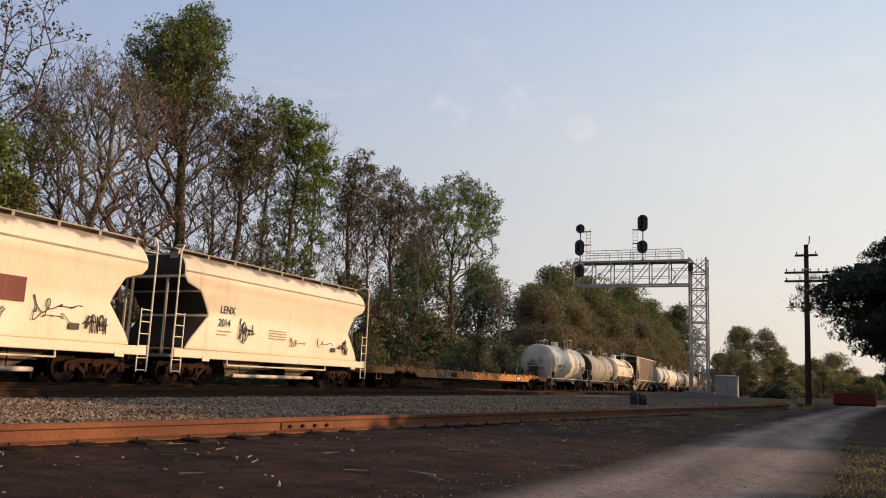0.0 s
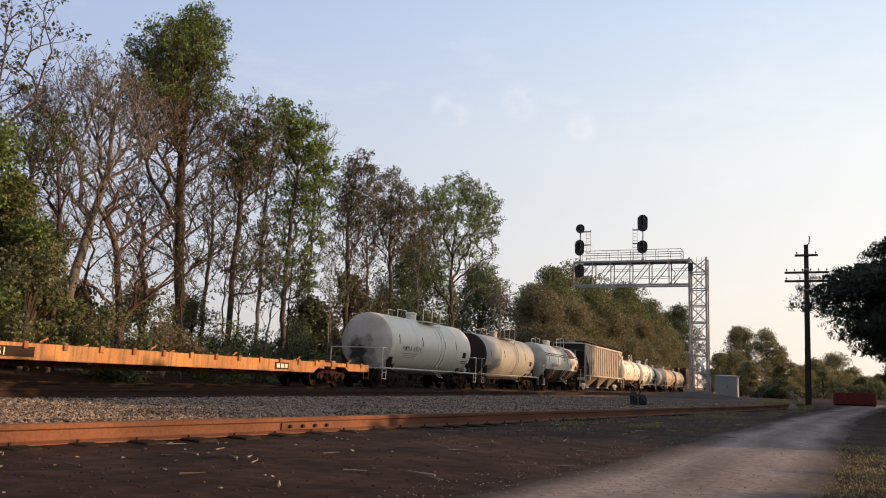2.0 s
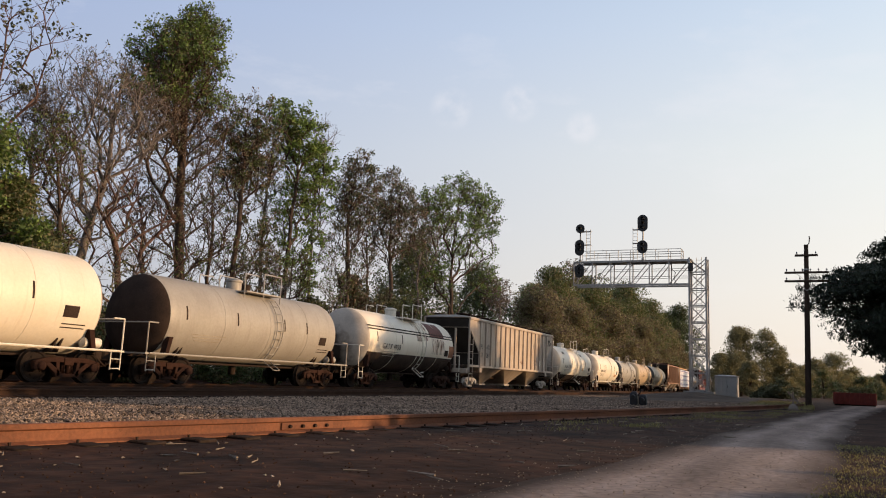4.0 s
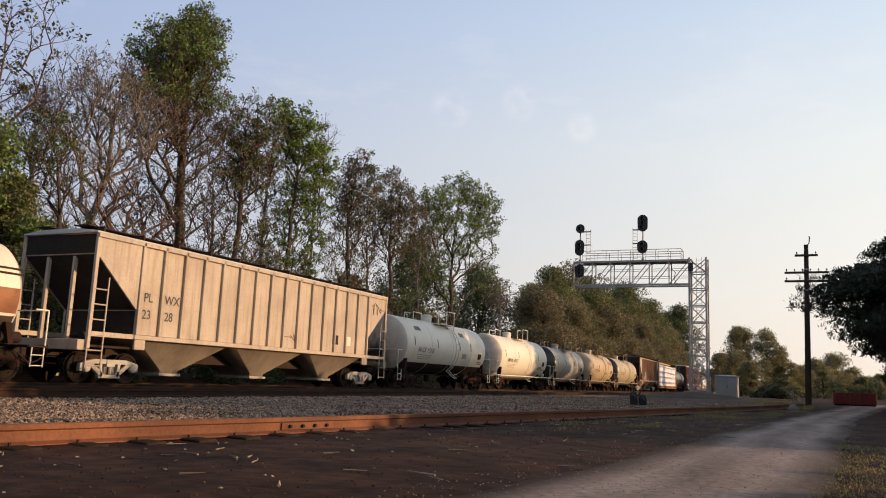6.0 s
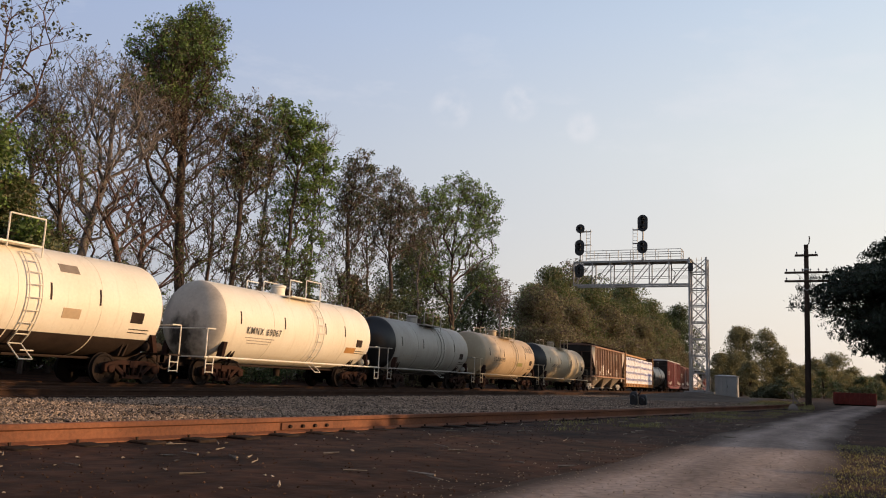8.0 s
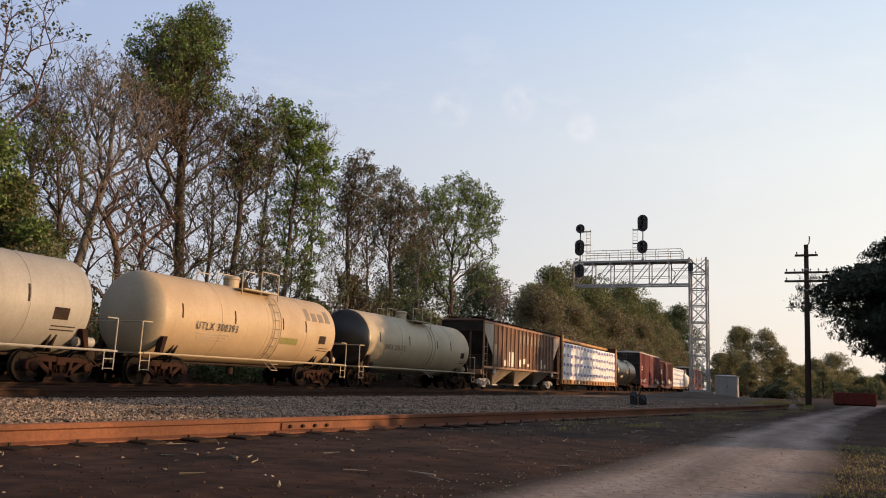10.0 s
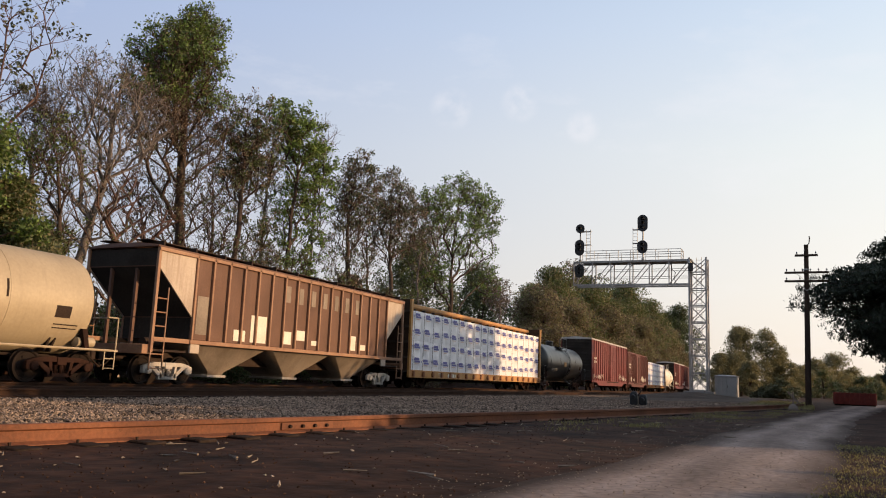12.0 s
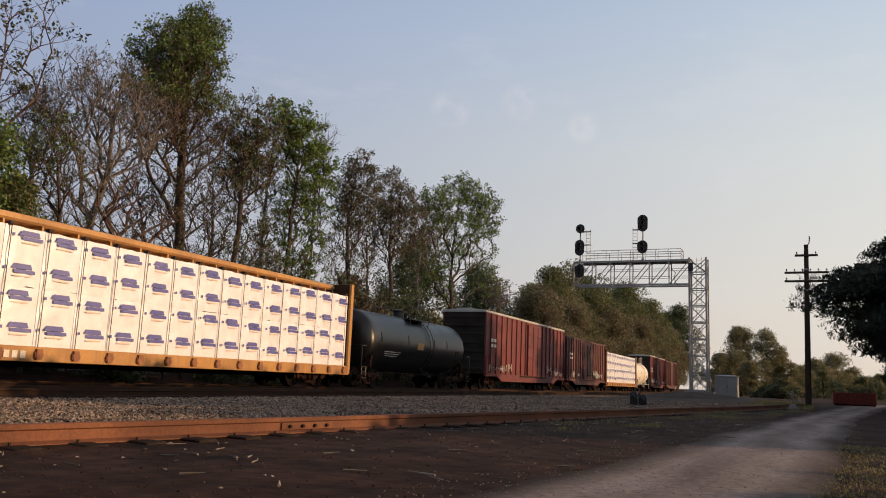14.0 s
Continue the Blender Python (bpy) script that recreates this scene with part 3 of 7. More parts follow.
TY = spread([(-60, 60, 4), (60, 100, 10), (100, 420, 4)])
for xc, label in ((XC, "far main track of rusty rails on wooden ties"), (XN, "near main track of rusty rails on wooden ties")):
    tr = thing("railway_track", label, "railway track", kind="structure")
    for off in (-0.7545, 0.7545):
        s = Shape()
        rail_profile(s, xc + off, RAIL_TOP - 0.172, [(on_track(y)[0], y) for y in TY])
        part("rail", s, MAIN_RAIL, tr, angle=30)
    tie = Shape().box(-1.3, 1.3, -0.115, 0.115, -0.17, 0).mesh("tie", TIE, 0.012)
    y = 2.0
    k = 0
    while k < 150:
        dx, a = on_track(y)
        o = new("tie", tie)
        o.parent = tr
        o.matrix_basis = pose(xc + dx, y, RAIL_TOP - 0.174, 0, 0, math.degrees(a) + rng.uniform(-1, 1))
        y += 0.53
        k += 1

sd = thing("siding_track", "rusty disused siding rails, far one lowered to fit the view", "railway track", kind="structure")
SY = spread([(-3, 30, 44), (30, 44, 10)])
# far rail set low so that the near rail hides it from the camera
for off, z in ((0.0, -0.002), (-1.5, -0.125)):
    s = Shape()
    rail_profile(s, off, z, [(siding_x(y), y) for y in SY])
    part("rail", s, RAIL, sd, angle=30)
# joint bars with bolts on the near rail
for y0 in (7.7,):
    s = Shape()
    x0 = siding_x(y0)
    s.box(0.013, 0.030, -0.42, 0.42, 0.036, 0.112)
    o = part("joint_bar", s, RAIL, sd, "rusty bolted steel joint bar", 0.003)
    o.matrix_basis = pose(x0, y0, 0, 0, 0, -8.4)
    for k in range(4):
        part("bolt", Shape().tube((0.028, -0.3 + 0.2 * k, 0.072), (0.058, -0.3 + 0.2 * k, 0.072), 0.022, 0.019, 6), UNDER, o)
tie = Shape().box(-1.75, 0.32, -0.11, 0.11, -0.16, 0).mesh("tie", TIE, 0.012)
y = 1.0
while y < 40:
    o = new("tie", tie)
    o.parent = sd
    o.matrix_basis = pose(siding_x(y), y, 0.012, 0, 0, -8 + rng.uniform(-2, 2))
    y += 0.56
for y0 in np.arange(3.2, 16, 0.56):
    s = Shape()
    s.tube((0.09, 0, 0.0), (0.085, 0, 0.03), 0.011, 0.014, 5)
    o = part("spike", s, UNDER, sd)
    o.matrix_basis = pose(siding_x(y0), float(y0), 0.008)


# ---- signal cantilever ----
GYY = 74.0
g = thing("signal_gantry", "galvanised lattice cantilever signal bridge over the tracks", "signal gantry", at=pose(0, GYY + 0.95, 0))
PX0, PX1, PD = -9.33, -7.87, 0.75
for x in (PX0, PX1):
    for y in (-PD, PD):
        part("leg", Shape().box(x - 0.085, x + 0.085, y - 0.085, y + 0.085, 0.1, 12.45), GALV, g, bevel=0.012)
zs = [0.6 + 1.5 * i for i in range(8)]
for i, z in enumerate(zs):
    z1 = min(z + 1.5, 12.3)
    for y in (-PD, PD):
        s = Shape()
        s.box(PX0, PX1, y - 0.045, y + 0.045, z - 0.05, z + 0.05)
        part("strut", s, GALV, g)
        a, b = (PX0, PX1) if i % 2 else (PX1, PX0)
        part("brace", Shape().tube((a, y, z), (b, y, z1), 0.04, n=5), GALV, g)
        part("brace", Shape().tube((b, y, z), (a, y, z1), 0.04, n=5), GALV, g)
    for x in (PX0, PX1):
        a, b = (-PD, PD) if i % 2 else (PD, -PD)
        part("brace", Shape().tube((x, a, z), (x, b, z1), 0.045, n=5), GALV, g)
TX0, TZ0, TZ1 = -20.0, 10.02, 12.2
for z in (TZ0, TZ1):
    for y in (-PD, PD):
        part("chord", Shape().box(TX0, PX0, y - 0.075, y + 0.075, z - 0.08, z + 0.08), GALV, g, bevel=0.01)
nb = 6
for i in range(nb + 1):
    x = TX0 + (PX0 - TX0) * i / nb
    for y in (-PD, PD):
        part("strut", Shape().box(x - 0.045, x + 0.045, y - 0.045, y + 0.045, TZ0, TZ1), GALV, g)
        if i < nb:
            x1 = TX0 + (PX0 - TX0) * (i + 1) / nb
            a, b = TZ0, TZ1
            part("brace", Shape().tube((x, y, a), (x1, y, b), 0.04, n=5), GALV, g)
    part("cross_beam", Shape().box(x - 0.05, x + 0.05, -PD, PD, TZ1 - 0.06, TZ1 + 0.06), GALV, g)
part("walkway", Shape().box(TX0 + 0.6, PX0 + 0.2, -PD, PD, TZ1 + 0.08, TZ1 + 0.13), GALV, g)
for z in (12.85, 13.3):
    for y in (-PD, PD):
        part("handrail", Shape().tube((TX0 + 0.8, y, z), (PX0 - 0.7, y, z), 0.03, n=5), GALV, g)
for i in range(9):
    x = TX0 + 0.8 + (PX0 - 0.7 - TX0 - 0.8) * i / 8
    for y in (-PD, PD):
        part("rail_post", Shape().tube((x, y, TZ1), (x, y, 13.3), 0.028, n=5), GALV, g)
for z in (12.55, 12.85, 13.1, 13.3):
    part("handrail", Shape().tube((PX0 - 0.7, -PD, z), (PX0 - 0.7, PD, z), 0.025, n=5), GALV, g)
for z in (TZ0 + 0.75, TZ0 + 1.45):
    for y in (-PD, PD):
        part("conduit", Shape().tube((TX0, y * 0.9, z), (PX0, y * 0.9, z), 0.022, n=5), GALV, g)
for x in (PX0 + 0.5, PX0 + 0.95):
    part("ladder_rail", Shape().tube((x, 0.3, 0.5), (x, 0.3, 12.6), 0.025, n=5), GALV, g)
for k in range(36):
    part("rung", Shape().tube((PX0 + 0.5, 0.3, 0.8 + 0.33 * k), (PX0 + 0.95, 0.3, 0.8 + 0.33 * k), 0.016, n=5), GALV, g)
part("cable", Shape().pipe([(PX0 - 1.6, -PD - 0.1, TZ1 - 0.1), (PX0 - 1.5, -PD - 0.12, TZ1 - 0.8), (PX0 - 1.2, -PD - 0.12, TZ1 - 1.1), (PX0 - 1.3, -PD - 0.12, TZ0 + 0.5), (PX0 - 1.1, -PD - 0.1, TZ0)], 0.03), SIGNAL_BLACK, g, "looped black signal cable")
part("foundation", Shape().box(PX0 - 0.5, PX1 + 0.5, -1.3, 1.3, -0.2, 0.5), CABINET, g, "concrete footing block", 0.03)


def signal_head(parent, x, z, w, h, lamps):
    """A black oval backboard with hooded lamps, facing the camera's side."""
    y = -PD - 0.35
    n, out = 24, []
    for i in range(n):
        a = 2 * math.pi * i / n
        out.append((x + w / 2 * math.cos(a), z + (h - w) / 2 * (1 if math.sin(a) >= 0 else -1) + w / 2 * math.sin(a)))
    s = Shape()
    s.add([(a, y, b) for a, b in out] + [(a, y + 0.05, b) for a, b in out],
          [tuple(range(n)), tuple(range(2 * n - 1, n - 1, -1))] + [(i, i + n, (i + 1) % n + n, (i + 1) % n) for i in range(n)])
    s.box(x - w * 0.28, x + w * 0.28, y + 0.05, y + 0.35, z - h * 0.38, z + h * 0.38)
    head = part("signal_head", s, SIGNAL_BLACK, parent, "black oval signal head with hooded lamps")
    for k in range(lamps):
        zz = z + (k - (lamps - 1) / 2) * 0.42
        hood = Shape()
        m = 12
        for i in range(m):
            a0, a1 = math.pi * (-0.15 + 1.3 * i / m), math.pi * (-0.15 + 1.3 * (i + 1) / m)
            r = 0.17
            p = [(x + r * math.cos(a), yy, zz + r * math.sin(a)) for yy, a in ((y, a0), (y, a1), (y - 0.3, a1), (y - 0.3, a0))]
            q = [(x + (r - 0.012) * math.cos(a), yy, zz + (r - 0.012) * math.sin(a)) for yy, a in ((y, a0), (y, a1), (y - 0.3, a1), (y - 0.3, a0))]
            hood.add(p + q, [(0, 1, 2, 3), (7, 6, 5, 4), (0, 4, 5, 1), (2, 6, 7, 3)])
        part("hood", hood, SIGNAL_BLACK, head)
        part("lens", Shape().turned([(y - 0.03, 0.12), (y - 0.05, 0.06), (y - 0.055, 0.001)], 14, "y", (x, 0, zz)), LENS, head, "dark unlit glass lens")


signal_head(g, -19.36, 15.45, 0.86, 0.9, 1)
signal_head(g, -19.40, 13.6, 0.92, 1.55, 2)
signal_head(g, -19.38, 11.35, 0.92, 1.3, 2)
signal_head(g, -13.44, 15.75, 0.95, 1.6, 3)
signal_head(g, -13.46, 13.5, 0.95, 1.25, 2)
for x, lo, hi, side in ((-19.38, 10.6, 15.5, 1), (-13.44, 12.2, 15.8, -1)):
    part("mast", Shape().tube((x, -PD - 0.1, lo), (x, -PD - 0.1, hi), 0.07, n=8), GALV, g)
    part("mast_bracket", Shape().box(x - 0.1, x + 0.1, -PD - 0.35, -PD + 0.05, 12.3, 12.45), GALV, g)
    for dx in (0.55, 0.95):
        part("ladder_rail", Shape().tube((x + side * dx, -PD, 12.2), (x + side * dx, -PD, 15.4), 0.025, n=5), GALV, g)
    for k in range(9):
        z = 12.5 + 0.34 * k
        part("rung", Shape().tube((x + side * 0.55, -PD, z), (x + side * 0.95, -PD, z), 0.018, n=5), GALV, g)
    for z in (13.9, 15.2):
        part("platform_bar", Shape().box(min(x, x + side * 1.0), max(x, x + side * 1.0), -PD - 0.05, -PD + 0.35, z, z + 0.05), GALV, g)
part("junction_box", Shape().box(PX0 - 0.05, PX0 + 0.35, -PD - 0.3, -PD, 11.2, 11.9), SIGNAL_BLACK, g, "dark junction box on the post", 0.02)

# relay cabinet by the gantry
rc = thing("relay_cabinet", "grey steel railway relay cabinet on a footing", "cabinet", at=pose(-6.25, 74.2, 0))
part("body", Shape().box(-0.92, 0.92, -0.7, 0.7, 0.12, 1.85), CABINET, rc, bevel=0.03)
part("roof", Shape().rings([(1.85, 1.0, 0.8), (1.9, 1.0, 0.8), (2.0, 0.6, 0.5)]), GALV, rc, bevel=0.01)
part("door", Shape().box(-0.82, -0.03, -0.735, -0.70, 0.22, 1.75), CABINET, rc, bevel=0.01)
part("door", Shape().box(0.03, 0.82, -0.735, -0.70, 0.22, 1.75), CABINET, rc, bevel=0.01)
part("handle", Shape().tube((0.09, -0.77, 0.9), (0.09, -0.77, 1.15), 0.02), SIGNAL_BLACK, rc)
part("footing", Shape().box(-1.05, 1.05, -0.85, 0.85, -0.15, 0.12), CABINET, rc, "concrete footing")
s = Shape()
for i in range(9):
    s.tube((-1.15 + 0.1 * i, -1.1, 0), (-1.15 + 0.1 * i, -1.1, 1.75), 0.015, n=4)
part("guard_rail", s, GALV, rc)

# utility pole
up = thing("utility_pole", "dark creosoted wooden utility pole with three crossarms", "utility pole", at=pose(0.1, 45.1, 0))
s = Shape()
for z0, z1, a, b in ((-0.3, 3, 0.155, 0.14), (3, 6, 0.14, 0.122), (6, 8.35, 0.122, 0.105)):
    s.tube((0.0148 * z0, 0, z0), (0.0148 * z1, 0, z1), a, b, 12)
part("pole", s, POLE_WOOD, up, angle=60)
for z, half, pins in ((7.77, 0.55, 2), (6.87, 1.05, 6), (6.42, 1.05, 4)):
    x = 0.0148 * z
    arm = part("crossarm", Shape().box(x - half, x + half, -0.2, -0.1, z - 0.055, z + 0.055), POLE_WOOD, up, bevel=0.008)
    for k in range(pins):
        px_ = x - half + 0.1 + (2 * half - 0.2) * k / (pins - 1)
        if abs(px_ - x) < 0.12:
            continue
        part("insulator", Shape().turned([(z + 0.05, 0.012), (z + 0.1, 0.014), (z + 0.105, 0.04), (z + 0.16, 0.035), (z + 0.2, 0.02)], 8, "z", (px_, -0.15, 0)), CERAMIC, arm, "small glass insulator")
    if half > 1:
        part("arm_brace", Shape().tube((x - 0.5, -0.2, z - 0.03), (x, -0.14, z - 0.5), 0.014, n=4).tube((x + 0.5, -0.2, z - 0.03), (x, -0.14, z - 0.5), 0.014, n=4), GALV, up)
part("top_bracket", Shape().pipe([(0.12, 0, 8.3), (0.26, 0, 8.4), (0.3, 0, 8.75), (0.26, 0, 8.8)], 0.03), POLE_WOOD, up)
part("guy_clamp", Shape().tube((0.095, 0, 7.0), (0.095, 0, 7.08), 0.15, n=10), GALV, up)


# ---- the train ----
SPEED = 14.293
R_WHEEL = 0.457
MOVING, WHEELSETS = [], []


def truck_meshes(material):
    s = Shape()
    for sx in (-1, 1):
        x0, x1 = sx * 0.93, sx * 1.07
        lo, hi = min(x0, x1), max(x0, x1)
        s.plate([(-1.12, 0.36), (-1.12, 0.58), (-0.98, 0.64), (-0.6, 0.72), (0.6, 0.72), (0.98, 0.64), (1.12, 0.58), (1.12, 0.36), (0.98, 0.36), (0.9, 0.52), (0.55, 0.58), (-0.55, 0.58), (-0.9, 0.52), (-0.98, 0.36)], lo, hi)
        for sy in (-1, 1):
            s.plate([(sy * 0.82, 0.56), (sy * 0.66, 0.60), (sy * 0.22, 0.30), (sy * 0.3, 0.17)], lo, hi)
            s.plate([(sy * 0.42, 0.60), (sy * 0.30, 0.60), (sy * 0.26, 0.24), (sy * 0.36, 0.24)], lo, hi)
            s.turned([(0, 0.13), (0.1, 0.13), (0.12, 0.09)], 12, "x", (sx * 1.02 if sx > 0 else sx * 1.02 - 0.12, sy * 0.889, 0.457))
            for k in (-0.14, 0.0, 0.14):
                s.tube((sx * (1.0 + 0.05 * (k == 0)), k, 0.27), (sx * (1.0 + 0.05 * (k == 0)), k, 0.5), 0.062, n=8)
        s.plate([(-0.42, 0.16), (0.42, 0.16), (0.42, 0.27), (-0.42, 0.27)], lo, hi)
    s.box(-1.1, 1.1, -0.16, 0.16, 0.5, 0.72)
    frame_mesh = s.mesh("truck", material, 0.012)
    w = Shape()
    for sx in (-1, 1):
        prof = [(0.66, 0.03), (0.66, 0.40), (0.655, 0.49), (0.685, 0.49), (0.70, R_WHEEL), (0.80, R_WHEEL - 0.006), (0.80, 0.39), (0.765, 0.36), (0.755, 0.18), (0.80, 0.13), (0.82, 0.03)]
        w.turned([(sx * a, r) for a, r in prof], 20, "x")
        for k in range(5):
            a = 2 * math.pi * k / 5
            w.tube((sx * 0.765, 0.26 * math.cos(a), 0.26 * math.sin(a)), (sx * 0.785, 0.26 * math.cos(a), 0.26 * math.sin(a)), 0.035, n=6)
    w.tube((-1.05, 0, 0), (1.05, 0, 0), 0.08, n=10)
    return frame_mesh, w.mesh("wheelset", WHEEL)


TRUCKS = {"dark": truck_meshes(TRUCK), "pale": truck_meshes(TRUCK_PALE)}


def coupler(parent, y, sgn):
    s = Shape()
    s.box(-0.11, 0.11, min(y, y + sgn * 0.5), max(y, y + sgn * 0.5), 0.72, 0.95)
    s.plate([(y + sgn * 0.35, 0.7), (y + sgn * 0.68, 0.7), (y + sgn * 0.68, 1.0), (y + sgn * 0.35, 1.0)], -0.16, 0.16)
    part("coupler", s, UNDER, parent, bevel=0.03)
    part("brake_hose", Shape().pipe([(0.3, y, 0.8), (0.33, y + sgn * 0.25, 0.6), (0.25, y + sgn * 0.5, 0.5), (0.1, y + sgn * 0.62, 0.62)], 0.025), UNDER, parent)


def start_car(name, label, category, a, b, truck="dark", inset=1.75, group="freight cars of the train"):
    """An Empty at the car's middle on the rails, with trucks, wheels and couplers. a, b: ends along the line at the start."""
    car = thing(name, label, category, group)
    half = (b - a) / 2
    for sgn in (-1, 1):
        tk = new("truck", TRUCKS[truck][0])
        tk.parent = car
        tk.matrix_basis = pose(0, sgn * (half - inset), 0)
        for k in (-1, 1):
            ws = new("wheelset", TRUCKS[truck][1])
            ws.parent = tk
            ws.matrix_basis = pose(0, k * 0.889, R_WHEEL)
            WHEELSETS.append((ws, k * 0.889))
        coupler(car, sgn * half, sgn)
    MOVING.append((car, (a + b) / 2))
    return car, half


def lettering(parent, text, y, z, size, material, x=1.6, drum=None, squeeze=0.85, spacing=1.0):
    """Lettering on the side that faces the road, mirrored on none; drum: (radius, centre height) of a tank to wrap it on."""
    cu = bpy.data.curves.new("lettering", "FONT")
    cu.body, cu.size = text, size
    cu.align_x, cu.offset, cu.space_character = "LEFT", size * 0.012, spacing
    tmp = bpy.data.objects.new("lettering", cu)
    me = bpy.data.meshes.new_from_object(tmp)
    bpy.data.objects.remove(tmp)
    for v in me.vertices:
        yy, zz = y + v.co.x * squeeze, z + v.co.y
        xx = x
        if drum:
            xx = math.sqrt(max(0.01, drum[0] ** 2 - (zz - drum[1]) ** 2)) + 0.035
        v.co = (xx, yy, zz)
    me.materials.clear()
    me.materials.append(material)
    ob = new("lettering", me)
    ob.parent = parent
    return ob


def bars(parent, rows, material, x=1.6, drum=None, name="stencil"):
    """Plain bars (y0, y1, z0, z1) on the side."""
    s = Shape()
    for y0, y1, z0, z1 in rows:
        if drum:
            n = max(1, int((z1 - z0) / 0.12))
            zz = [z0 + (z1 - z0) * i / n for i in range(n + 1)]
            xs = [math.sqrt(max(0.01, drum[0] ** 2 - (q - drum[1]) ** 2)) for q in zz]
            vs, fs = [], []
            for q, xx in zip(zz, xs):
                vs += [(xx + 0.011, y0, q), (xx + 0.011, y1, q), (xx - 0.01, y1, q), (xx - 0.01, y0, q)]
            for i in range(n):
                fs += [(4 * i + j, 4 * i + (j + 1) % 4, 4 * i + 4 + (j + 1) % 4, 4 * i + 4 + j) for j in range(4)]
            fs += [(3, 2, 1, 0), (4 * n, 4 * n + 1, 4 * n + 2, 4 * n + 3)]
            s.add(vs, fs)
        else:
            s.box(x - 0.01, x + 0.006, y0, y1, z0, z1)
    ob = part(name, s, material, parent)
    if len(rows) > 1:
        tagged(ob, kind="stuff")
    return ob


def ladder(parent, x, y0, y1, z0, z1, n, material, r=0.02, name="ladder"):
    lad = part(name, Shape().tube((x, y0, z0), (x, y0, z1), r, n=5), material, parent)
    part("stile", Shape().tube((x, y1, z0), (x, y1, z1), r, n=5), material, lad)
    for k in range(n):
        z = z0 + (z1 - z0) * (k + 0.15) / n
        part("rung", Shape().tube((x, y0, z), (x, y1, z), r * 0.8, n=5), material, lad, normals=False)
    return lad


def scribble(parent, y, z, w, h, seed, material, x=1.6, r=0.016, name="graffito"):
    """Loose spray-paint loops that spell nothing."""
    g_ = random.Random(seed)
    pts, n = [], 46
    p1, p2, p3 = g_.uniform(0, 6), g_.uniform(0, 6), g_.uniform(7, 11)
    for i in range(n):
        u = i / (n - 1)
        pts.append((x + 0.004, y + w * u + 0.09 * w * math.sin(p3 * 2.6 * u + p1), z + h * (0.5 + 0.48 * math.sin(p3 * 3.1 * u + p2) * (0.5 + 0.5 * math.sin(5 * u + p1)))))
    s = Shape()
    for p, q in zip(pts, pts[1:]):
        s.tube(p, q, r, n=3)
    return part(name, s, material, parent)


RECESS = [(1.0, 0.3), (1.5, 0.6), (2.4, 1.4), (3.25, 0.85), (3.42, 0.05), (9.0, 0.0)]


